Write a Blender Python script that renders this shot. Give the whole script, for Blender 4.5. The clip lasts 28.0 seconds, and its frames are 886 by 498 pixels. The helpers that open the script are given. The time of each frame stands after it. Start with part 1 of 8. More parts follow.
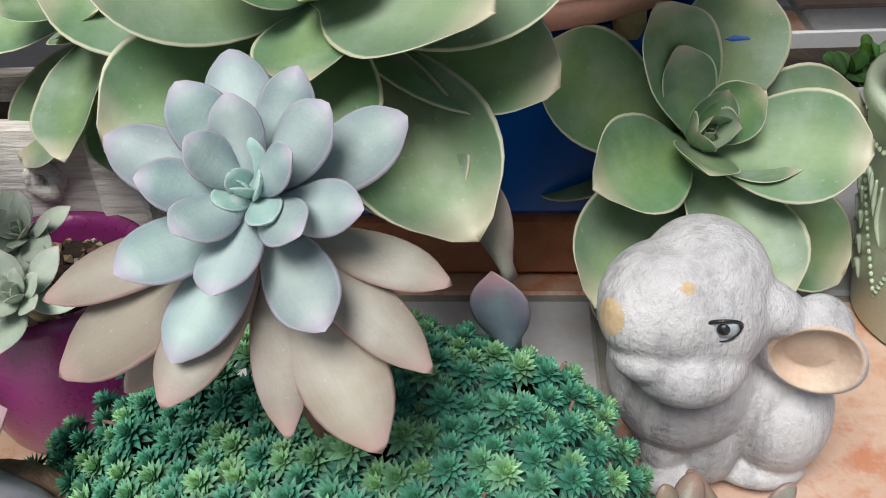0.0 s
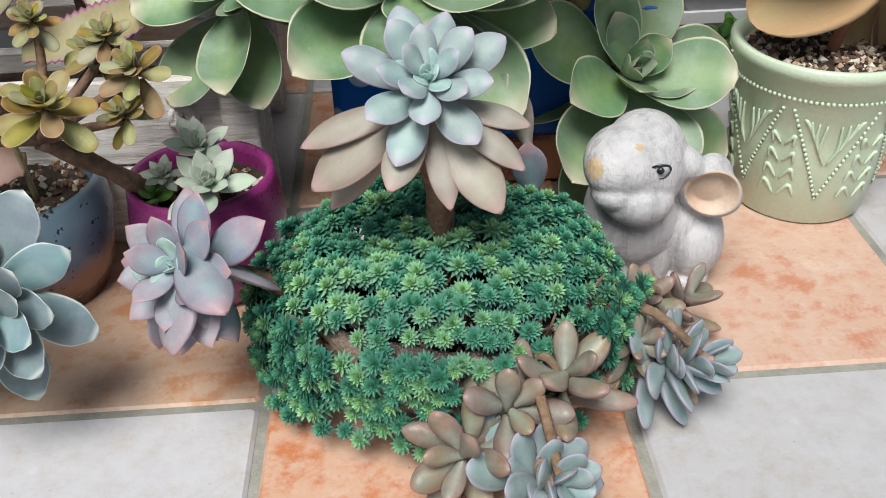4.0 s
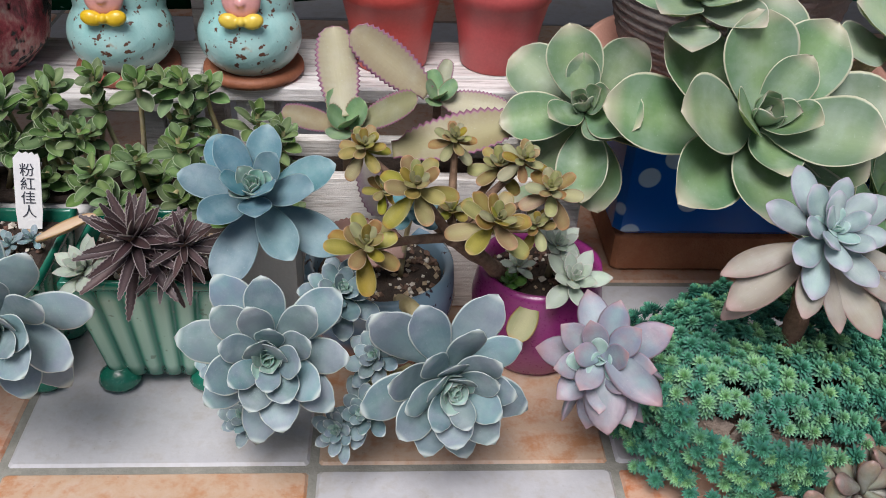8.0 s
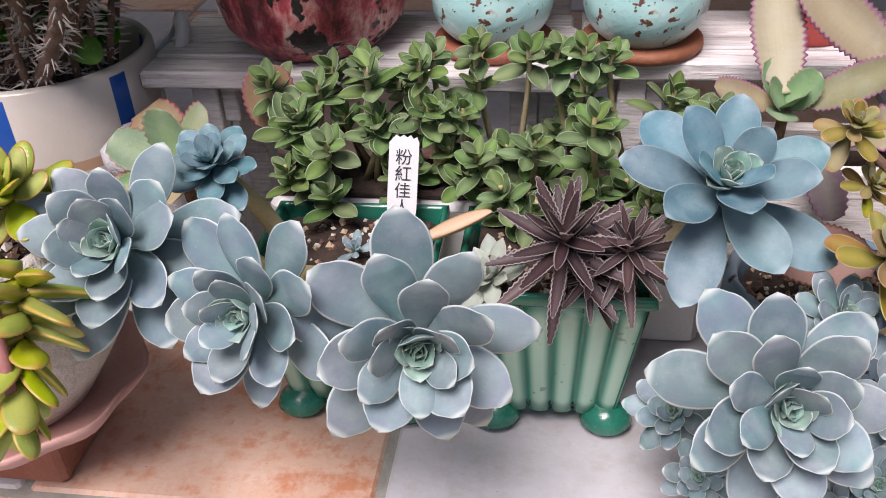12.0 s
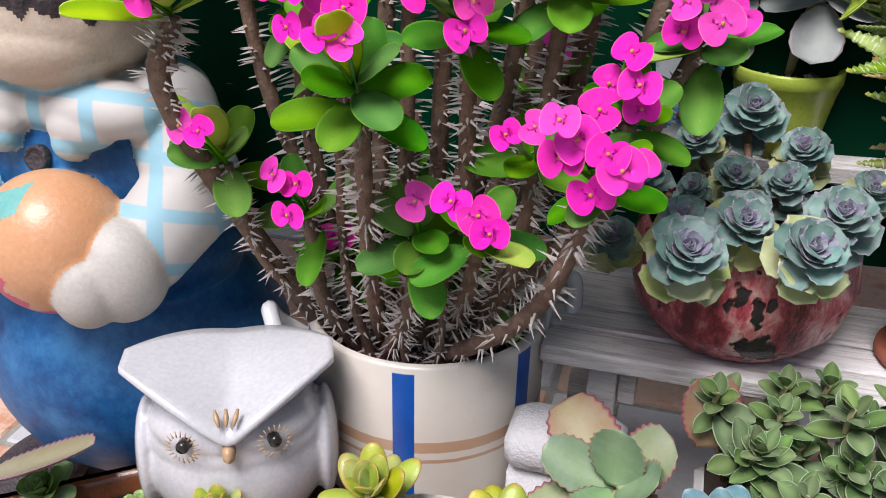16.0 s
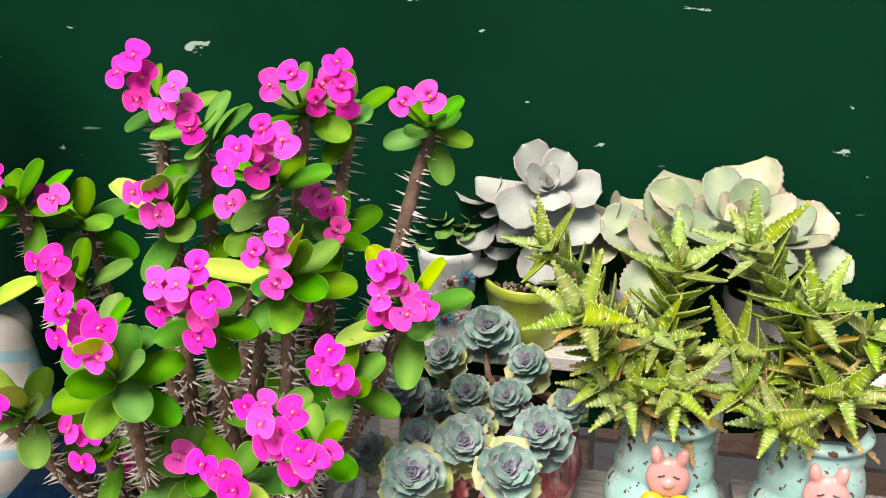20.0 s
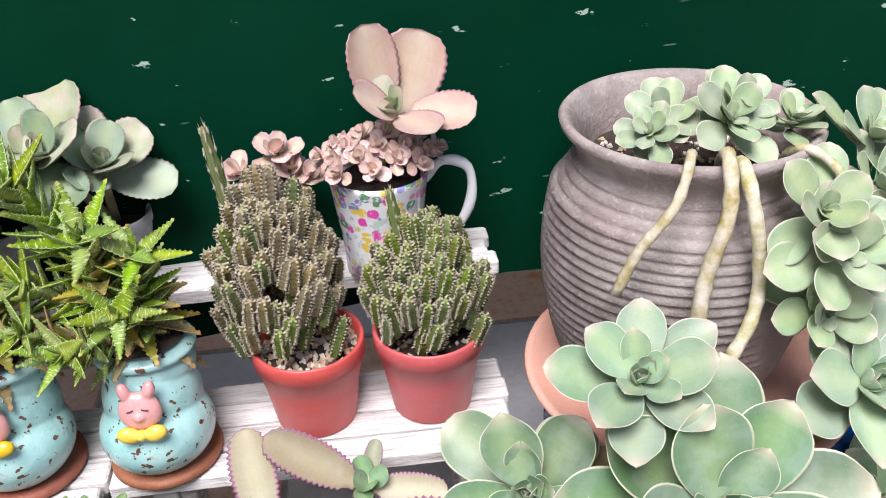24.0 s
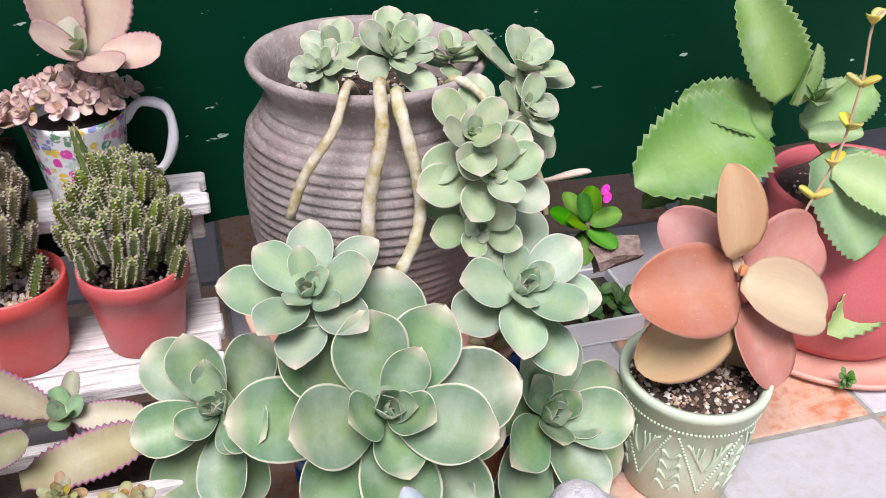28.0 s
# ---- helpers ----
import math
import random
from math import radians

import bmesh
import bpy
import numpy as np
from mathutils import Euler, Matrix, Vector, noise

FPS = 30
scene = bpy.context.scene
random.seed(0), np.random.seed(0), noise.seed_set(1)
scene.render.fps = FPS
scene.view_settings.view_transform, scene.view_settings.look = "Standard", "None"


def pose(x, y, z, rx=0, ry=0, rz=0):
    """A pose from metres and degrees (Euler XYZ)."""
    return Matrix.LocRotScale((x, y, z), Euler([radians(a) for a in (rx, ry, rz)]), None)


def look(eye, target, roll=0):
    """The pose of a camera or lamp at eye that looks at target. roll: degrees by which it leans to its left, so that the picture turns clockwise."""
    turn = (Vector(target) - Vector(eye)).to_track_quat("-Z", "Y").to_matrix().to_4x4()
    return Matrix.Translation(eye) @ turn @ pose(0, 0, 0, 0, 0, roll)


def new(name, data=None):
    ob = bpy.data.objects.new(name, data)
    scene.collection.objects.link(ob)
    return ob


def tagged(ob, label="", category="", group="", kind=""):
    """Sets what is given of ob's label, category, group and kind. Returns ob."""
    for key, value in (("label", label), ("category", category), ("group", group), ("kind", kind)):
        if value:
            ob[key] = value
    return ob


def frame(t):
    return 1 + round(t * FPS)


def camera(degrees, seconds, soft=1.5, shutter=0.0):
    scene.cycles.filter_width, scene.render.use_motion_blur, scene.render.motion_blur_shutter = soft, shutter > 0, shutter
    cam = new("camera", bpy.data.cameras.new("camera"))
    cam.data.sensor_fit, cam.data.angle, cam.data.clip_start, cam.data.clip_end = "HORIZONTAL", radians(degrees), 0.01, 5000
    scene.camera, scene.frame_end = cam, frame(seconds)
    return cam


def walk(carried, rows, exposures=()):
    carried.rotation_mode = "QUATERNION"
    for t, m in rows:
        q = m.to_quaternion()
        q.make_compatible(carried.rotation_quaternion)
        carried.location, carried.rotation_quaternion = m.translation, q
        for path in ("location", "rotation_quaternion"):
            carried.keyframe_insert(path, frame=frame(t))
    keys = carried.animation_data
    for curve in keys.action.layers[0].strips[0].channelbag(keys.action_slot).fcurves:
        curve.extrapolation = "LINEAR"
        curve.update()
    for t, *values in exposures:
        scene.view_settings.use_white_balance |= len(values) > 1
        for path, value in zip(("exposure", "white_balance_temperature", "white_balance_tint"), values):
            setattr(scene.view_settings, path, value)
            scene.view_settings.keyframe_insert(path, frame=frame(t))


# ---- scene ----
cam = camera(53.5, 28.0, 1.0)
PATH = [
    (0, (-0.015, -0.045, 0.293), (-0.199, 1.571, -0.872), -4.1),
    (0.5, (-0.022, -0.065, 0.293), (-0.199, 1.561, -0.859), -3.2),
    (1, (-0.031, -0.092, 0.294), (-0.19, 1.557, -0.828), -2.9),
    (1.5, (-0.038, -0.114, 0.296), (-0.165, 1.543, -0.816), -2.5),
    (2, (-0.049, -0.144, 0.307), (-0.133, 1.522, -0.798), -1.8),
    (2.5, (-0.058, -0.172, 0.318), (-0.126, 1.495, -0.784), -2.3),
    (3, (-0.064, -0.2, 0.326), (-0.103, 1.456, -0.795), -2.6),
    (3.5, (-0.077, -0.214, 0.335), (-0.088, 1.428, -0.807), -1.6),
    (5.5, (-0.166, -0.298, 0.413), (0.279, 1.211, -0.823), -4.8),
    (6, (-0.214, -0.291, 0.426), (0.235, 1.217, -0.809), -1.6),
    (6.5, (-0.25, -0.287, 0.44), (0.138, 1.274, -0.747), 0.3),
    (7, (-0.284, -0.275, 0.444), (0.0, 1.318, -0.731), 2.1),
    (7.3, (-0.288, -0.277, 0.448), (-0.055, 1.328, -0.723), 2.4),
    (7.5, (-0.303, -0.275, 0.448), (-0.075, 1.332, -0.72), 2.9),
    (8, (-0.331, -0.272, 0.454), (-0.2, 1.355, -0.702), 3.1),
    (8.5, (-0.368, -0.272, 0.46), (-0.3, 1.366, -0.686), 3.4),
    (8.7, (-0.359, -0.264, 0.475), (-0.387, 1.345, -0.713), 1.9),
    (9, (-0.398, -0.273, 0.459), (-0.425, 1.364, -0.689), 2.1),
    (9.5, (-0.411, -0.265, 0.435), (-0.485, 1.346, -0.748), 0.5),
    (10, (-0.415, -0.251, 0.406), (-0.516, 1.355, -0.781), -1.5),
    (10.5, (-0.414, -0.231, 0.377), (-0.53, 1.368, -0.819), -2.0),
    (11, (-0.434, -0.217, 0.369), (-0.622, 1.389, -0.809), -1.7),
    (11.1, (-0.441, -0.219, 0.359), (-0.638, 1.419, -0.771), -1.3),
    (11.5, (-0.461, -0.198, 0.368), (-0.695, 1.428, -0.772), -2.0),
    (12, (-0.487, -0.178, 0.374), (-0.741, 1.464, -0.739), -2.9),
    (12.5, (-0.52, -0.165, 0.367), (-0.777, 1.477, -0.747), -2.1),
    (13, (-0.562, -0.165, 0.369), (-0.855, 1.469, -0.748), -1.3),
    (13.5, (-0.605, -0.161, 0.367), (-0.922, 1.463, -0.756), -2.4),
    (15.5, (-0.691, -0.128, 0.401), (-1.146, 1.512, -0.649), 1.6),
    (16, (-0.699, -0.111, 0.443), (-1.188, 1.613, -0.445), 1.1),
    (16.5, (-0.704, -0.1, 0.471), (-1.233, 1.647, -0.348), 0.7),
    (17, (-0.696, -0.092, 0.496), (-1.234, 1.683, -0.252), 0.4),
    (17.5, (-0.684, -0.096, 0.513), (-1.196, 1.698, -0.206), 0.3),
    (18, (-0.664, -0.103, 0.53), (-1.136, 1.704, -0.186), 0.5),
    (18.5, (-0.649, -0.112, 0.545), (-1.076, 1.689, -0.213), 0.7),
    (19, (-0.636, -0.116, 0.559), (-1.011, 1.687, -0.222), 1.0),
    (19.5, (-0.619, -0.125, 0.579), (-0.977, 1.685, -0.194), 0.8),
    (20, (-0.591, -0.133, 0.587), (-0.93, 1.676, -0.194), 0.3),
    (20.5, (-0.555, -0.134, 0.598), (-0.812, 1.681, -0.201), 0.4),
    (22.5, (-0.425, -0.132, 0.648), (-0.477, 1.609, -0.335), -2.0),
    (23, (-0.365, -0.111, 0.624), (-0.392, 1.623, -0.372), -2.6),
    (23.5, (-0.301, -0.105, 0.612), (-0.267, 1.617, -0.404), -2.3),
    (24, (-0.278, -0.105, 0.609), (-0.11, 1.597, -0.428), -2.5),
    (24.5, (-0.249, -0.106, 0.596), (-0.05, 1.589, -0.447), -2.2),
    (25, (-0.209, -0.124, 0.585), (0.084, 1.541, -0.484), -1.8),
    (25.5, (-0.197, -0.132, 0.578), (0.12, 1.519, -0.506), -1.5),
    (26, (-0.195, -0.146, 0.573), (0.147, 1.496, -0.516), -1.3),
    (26.5, (-0.203, -0.157, 0.575), (0.158, 1.483, -0.511), -1.1),
    (27, (-0.2, -0.169, 0.582), (0.182, 1.477, -0.488), -0.6),
    (27.5, (-0.183, -0.178, 0.589), (0.242, 1.458, -0.48), 0.1),
    (28, (-0.172, -0.184, 0.594), (0.307, 1.439, -0.471), 0.9),
]
EXPOSURES = [(0.0, 0.34, 6450, 10), (3.5, 0.48, 6450, 9), (6.0, 0.06, 6050, 11), (9.0, 0.28, 6400, 17), (12.0, 0.54, 6500, 25), (13.5, 0.76, 6500, 27), (16.0, 0.6, 6250, 18), (17.0, 0.88, 6550, 12), (18.0, 1.08, 7200, 15), (20.0, 1.08, 7200, 15), (23.0, 0.98, 6250, 16), (25.0, 0.77, 6150, 20), (26.0, 0.64, 6100, 21), (28.0, 0.7, 6200, 21)]
walk(cam, [(t, look(eye, target, roll)) for t, eye, target, roll in PATH], EXPOSURES)


# ---- world and sun ----
world = bpy.data.worlds.new("sky")
scene.world = world
world.use_nodes = True
wn = world.node_tree.nodes
sky = wn.new("ShaderNodeTexSky")
sky.sky_type, sky.sun_disc = "NISHITA", False
sky.sun_elevation, sky.sun_rotation = radians(61), radians(198)
sky.air_density, sky.dust_density, sky.ozone_density = 1.0, 3.0, 1.0
wn["Background"].inputs["Strength"].default_value = 0.05
world.node_tree.links.new(sky.outputs[0], wn["Background"].inputs["Color"])
sun = new("sun", bpy.data.lights.new("sun", "SUN"))
sun.data.energy, sun.data.angle, sun.data.color = 3.2, radians(30), (1.0, 0.97, 0.93)
sun.matrix_world = look((-0.5, -1.55, 3.0), (0, 0, 0))


# ---- materials ----
class Net:
    """A short way to wire a material's nodes."""

    def __init__(self, name, rough=0.5, metal=0.0, coat=0.0):
        self.mat = bpy.data.materials.new(name)
        self.mat.use_nodes = True
        self.tree = self.mat.node_tree
        self.bsdf = self.tree.nodes["Principled BSDF"]
        self.bsdf.inputs["Roughness"].default_value = rough
        self.bsdf.inputs["Metallic"].default_value = metal
        self.bsdf.inputs["Coat Weight"].default_value = coat
        self.bsdf.inputs["Coat Roughness"].default_value = 0.12

    def node(self, kind, **inputs):
        n = self.tree.nodes.new(kind)
        for key, value in inputs.items():
            self.put(n.inputs[key.replace("_", " ")], value)
        return n

    def put(self, socket, value):
        if isinstance(value, bpy.types.NodeSocket):
            self.tree.links.new(value, socket)
        elif isinstance(value, (tuple, list)) and len(value) == 3 and socket.type == "RGBA":
            socket.default_value = (*value, 1)
        else:
            socket.default_value = value

    def coords(self, kind="Object"):
        return self.tree.nodes.new("ShaderNodeTexCoord").outputs[kind]

    def noise(self, scale, detail=4.0, rough=0.6, vec=None, stretch=None):
        vec = vec or self.coords()
        if stretch:
            m = self.node("ShaderNodeMapping", Vector=vec, Scale=stretch)
            vec = m.outputs[0]
        return self.node("ShaderNodeTexNoise", Vector=vec, Scale=scale, Detail=detail, Roughness=rough).outputs["Fac"]

    def ramp(self, fac, *stops):
        n = self.node("ShaderNodeValToRGB", Fac=fac)
        while len(n.color_ramp.elements) < len(stops):
            n.color_ramp.elements.new(0.5)
        for e, (p, c) in zip(n.color_ramp.elements, stops):
            e.position, e.color = p, (*c, 1) if isinstance(c, tuple) else (c, c, c, 1)
        return n.outputs[0]

    def mix(self, fac, a, b, how="MIX"):
        n = self.tree.nodes.new("ShaderNodeMix")
        n.data_type, n.blend_type = "RGBA", how
        self.put(n.inputs[0], fac)
        self.put(n.inputs[6], a)
        self.put(n.inputs[7], b)
        return n.outputs[2]

    def maths(self, how, a, b=0.0, c=0.0):
        n = self.tree.nodes.new("ShaderNodeMath")
        n.operation = how
        self.put(n.inputs[0], a)
        self.put(n.inputs[1], b)
        self.put(n.inputs[2], c)
        return n.outputs[0]

    def step(self, value, a, b):
        n = self.node("ShaderNodeMapRange", Value=value)
        n.interpolation_type = "SMOOTHSTEP"
        n.inputs[1].default_value, n.inputs[2].default_value = a, b
        return n.outputs[0]

    def vary(self, colour, value=0.25, hue=0.03, sat=0.2):
        """Each object its own shade of a colour."""
        r = self.node("ShaderNodeObjectInfo").outputs["Random"]
        h = self.node("ShaderNodeHueSaturation", Color=colour)
        self.put(h.inputs["Hue"], self.maths("MULTIPLY_ADD", r, 2 * hue, 0.5 - hue))
        r2 = self.maths("FRACT", self.maths("MULTIPLY", r, 7.31))
        self.put(h.inputs["Value"], self.maths("MULTIPLY_ADD", r2, 2 * value, 1 - value))
        r3 = self.maths("FRACT", self.maths("MULTIPLY", r, 13.7))
        self.put(h.inputs["Saturation"], self.maths("MULTIPLY_ADD", r3, 2 * sat, 1 - sat))
        return h.outputs[0]

    def done(self, colour, rough=None, bump=None, dist=0.001, strength=0.6):
        self.put(self.bsdf.inputs["Base Color"], colour)
        if rough is not None:
            self.put(self.bsdf.inputs["Roughness"], rough)
        if bump is not None:
            b = self.node("ShaderNodeBump", Height=bump, Strength=strength, Distance=dist)
            self.put(self.bsdf.inputs["Normal"], b.outputs[0])
        return self.mat


def plain(name, a, b, scale=30, rough=0.5, bump=0.0006, coat=0.0, vary=0.06, fine=400.0):
    """A surface of two close shades in soft patches, with fine grain."""
    n = Net(name, rough, coat=coat)
    c = n.ramp(n.noise(scale), (0.3, a), (0.7, b))
    c = n.vary(c, vary, 0.01, 0.05)
    f = n.noise(fine, 3)
    c = n.mix(0.25, c, n.ramp(f, (0.3, 0.35), (0.7, 0.65)), "OVERLAY")
    return n.done(c, n.maths("MULTIPLY_ADD", f, 0.2, rough - 0.1), f, bump)


def leafy(name, base, mid, rim, rim_w=0.12, tip=None, rough=0.5, spots=0.0, back=None, value=0.16, bloom=0.0, hue=0.015, blush=None, coat=0.0, gloss=0.4):
    """A succulent's leaf: base colour, paler or brighter middle, coloured rim and tip, by the leaf's own breadth and length."""
    n = Net(name, rough, coat=coat)
    uv = n.node("ShaderNodeSeparateXYZ", Vector=n.coords("UV"))
    u, v = uv.outputs[0], uv.outputs[1]
    d = n.maths("ABSOLUTE", n.maths("MULTIPLY_ADD", u, 2.0, -1.0))
    vec = n.node("ShaderNodeMapping", Vector=n.coords(), Location=n.maths("MULTIPLY", n.node("ShaderNodeObjectInfo").outputs["Random"], 37.0)).outputs[0]
    wob = n.noise(3.5, 3, vec=vec)
    c = n.mix(n.maths("MULTIPLY", n.step(d, 0.9, 0.0), n.step(wob, 0.0, 0.55)), base, mid)
    if blush:
        c = n.mix(n.maths("MULTIPLY", n.step(v, 0.25, 1.0), n.step(n.noise(2.5, 3, vec=vec), 0.3, 0.7)), c, blush)
    c = n.vary(c, value, hue, 0.2)
    streak = n.noise(22, 4, vec=n.coords("UV"), stretch=(1.2, 0.12, 1))
    c = n.mix(0.14, c, n.ramp(streak, (0.3, 0.35), (0.7, 0.65)), "OVERLAY")
    if bloom:
        c = n.mix(n.maths("MULTIPLY", n.step(n.noise(3.0, 5, vec=vec), 0.4, 0.7), bloom), c, (0.62, 0.68, 0.7))
    if spots:
        c = n.mix(n.maths("MULTIPLY", n.step(n.noise(19, 2, 0.5, vec, (0.4, 1.5, 1.0)), 0.56, 0.64), spots), c, (0.75, 0.8, 0.62))
    c = n.mix(n.maths("MULTIPLY", n.step(n.noise(46, 3, vec=vec), 0.64, 0.74), 0.22), c, (0.6, 0.64, 0.62))
    c = n.mix(n.maths("MULTIPLY", n.step(n.noise(9, 4, 0.7, vec), 0.66, 0.78), 0.18), c, (0.16, 0.12, 0.07))
    edge = n.step(d, 1.0 - rim_w, 1.0 - 0.35 * rim_w)
    end = n.step(v, 0.965, 1.0)
    c = n.mix(n.maths("MAXIMUM", edge, end), c, rim)
    if tip:
        c = n.mix(n.maths("MULTIPLY", n.step(v, 0.86, 1.0), 0.6), c, tip)
    g = n.noise(30, 4, vec=vec)
    n.bsdf.inputs["Subsurface Weight"].default_value = 0.12
    n.bsdf.inputs["Specular IOR Level"].default_value = gloss
    n.bsdf.inputs["Subsurface Radius"].default_value = (0.006, 0.008, 0.004)
    n.bsdf.inputs["Subsurface Scale"].default_value = 0.3
    return n.done(c, n.maths("MULTIPLY_ADD", g, 0.25, rough - 0.12), n.maths("ADD", n.noise(7, 4, vec=vec), n.maths("MULTIPLY", g, 0.35)), 0.0007, 0.4)


# ---- mesh helpers ----
def mesh_from(name, verts, faces, mats=(), uvs=None, smooth=True, ids=None):
    me = bpy.data.meshes.new(name)
    me.from_pydata([tuple(map(float, v)) for v in verts], [], [tuple(map(int, f)) for f in faces])
    if uvs is not None:
        layer = me.uv_layers.new(name="UVMap")
        idx = np.empty(len(me.loops), dtype=np.int32)
        me.loops.foreach_get("vertex_index", idx)
        layer.data.foreach_set("uv", np.asarray(uvs, dtype=np.float32)[idx].ravel())
    for m in mats if isinstance(mats, (list, tuple)) else (mats,):
        me.materials.append(m)
    if smooth:
        me.polygons.foreach_set("use_smooth", np.ones(len(me.polygons), dtype=bool))
    if ids is not None:
        me.polygons.foreach_set("material_index", np.asarray(ids, dtype=np.int32))
    me.update()
    return me


def part(name, me, parent=None, m=None, label=""):
    """Links a mesh as one object, under a thing or a part."""
    if isinstance(me, bmesh.types.BMesh):
        bm, me = me, bpy.data.meshes.new(name)
        bm.to_mesh(me)
        bm.free()
    ob = new(name, me)
    if parent is not None:
        ob.parent = parent
    if m is not None:
        ob.matrix_basis = m
    if label:
        tagged(ob, label)
    return ob


def thing(name, at, label, category, group="", kind="", data=None):
    ob = new(name, data)
    ob.matrix_basis = Matrix.Translation(at)
    return tagged(ob, label, category, group, kind)


def to_axis(centre, axis, spin=0.0):
    """A frame at centre whose z looks along axis."""
    q = Vector((0, 0, 1)).rotation_difference(Vector(axis).normalized())
    return Matrix.Translation(centre) @ q.to_matrix().to_4x4() @ Matrix.Rotation(radians(spin), 4, "Z")


def lathe(profile, seg=48, wob=0.0, seed=0, flute=0, depth=0.0, squash=1.0):
    """Verts and faces of a turned body; profile: (radius, height) pairs, from the inside bottom round to the outside bottom."""
    rnd = random.Random(seed)
    ph = [rnd.uniform(0, 6.28) for _ in range(4)]
    verts, faces, uvs = [], [], []
    for k, (r, z) in enumerate(profile):
        for i in range(seg):
            a = 2 * math.pi * i / seg
            rr = r * (1 + wob * (math.sin(2 * a + ph[0]) + 0.6 * math.sin(3 * a + ph[1] + z * 20)))
            if flute:
                rr += depth * math.sin(flute * a)
            verts.append((rr * math.cos(a), rr * math.sin(a) * squash, z))
            uvs.append((i / seg, k / len(profile)))
    for k in range(len(profile) - 1):
        for i in range(seg):
            j = (i + 1) % seg
            faces.append((k * seg + i, k * seg + j, (k + 1) * seg + j, (k + 1) * seg + i))
    for k, top in ((0, False), (len(profile) - 1, True)):
        if profile[k][0] > 1e-5:
            ring = [k * seg + i for i in range(seg)]
            faces.append(tuple(ring if top else ring[::-1]))
    return verts, faces, uvs


def tube(points, radii, seg=8, close=True):
    """Verts and faces of a round bar along points."""
    pts = [Vector(p) for p in points]
    verts, faces, uvs = [], [], []
    side = Vector((0.3, 0.8, 0.5))
    for k, p in enumerate(pts):
        d = (pts[min(k + 1, len(pts) - 1)] - pts[max(k - 1, 0)]).normalized()
        a = (side - d * side.dot(d)).normalized()
        side = a
        b = d.cross(a)
        for i in range(seg):
            t = 2 * math.pi * i / seg
            verts.append(p + (a * math.cos(t) + b * math.sin(t)) * radii[k])
            uvs.append((i / seg, k / max(1, len(pts) - 1)))
    for k in range(len(pts) - 1):
        for i in range(seg):
            j = (i + 1) % seg
            faces.append((k * seg + i, k * seg + j, (k + 1) * seg + j, (k + 1) * seg + i))
    if close:
        faces.append(tuple(range(seg))[::-1])
        faces.append(tuple((len(pts) - 1) * seg + i for i in range(seg)))
    return verts, faces, uvs


def bezier(pts, n=12):
    """A smooth line through points."""
    pts = [Vector(p) for p in pts]
    if len(pts) == 2:
        return [pts[0].lerp(pts[1], i / n) for i in range(n + 1)]
    out = []
    ext = [2 * pts[0] - pts[1], *pts, 2 * pts[-1] - pts[-2]]
    per = max(2, n // (len(pts) - 1))
    for k in range(1, len(ext) - 2):
        a, b, c, d = ext[k - 1 : k + 3]
        for i in range(per):
            t = i / per
            out.append(0.5 * ((2 * b) + (c - a) * t + (2 * a - 5 * b + 4 * c - d) * t * t + (3 * b - a - 3 * c + d) * t**3))
    return [*out, pts[-1]]


def join(*sets):
    """Several (verts, faces, uvs) as one, with the number of the set for each face."""
    verts, faces, uvs, ids = [], [], [], []
    for k, (v, f, t) in enumerate(sets):
        o = len(verts)
        verts += list(v)
        uvs += list(t)
        faces += [tuple(i + o for i in q) for q in f]
        ids += [k] * len(f)
    return verts, faces, uvs, ids


def box_set(x0, y0, z0, x1, y1, z1, bevel=0.0):
    """A block with its long edges eased."""
    b = bevel
    ring = lambda z, i: [(x0 + b - i, y0 - i, z), (x1 - b + i, y0 - i, z), (x1 + i, y0 + b - i, z), (x1 + i, y1 - b + i, z), (x1 - b + i, y1 + i, z), (x0 + b - i, y1 + i, z), (x0 - i, y1 - b + i, z), (x0 - i, y0 + b - i, z)]
    verts = ring(z0, -b) + ring(z0 + b, 0) + ring(z1 - b, 0) + ring(z1, -b)
    faces = [tuple(range(8))[::-1], tuple(24 + i for i in range(8))]
    for k in range(3):
        for i in range(8):
            j = (i + 1) % 8
            faces.append((8 * k + i, 8 * k + j, 8 * k + 8 + j, 8 * k + 8 + i))
    return verts, faces, [(v[0], v[1]) for v in verts]


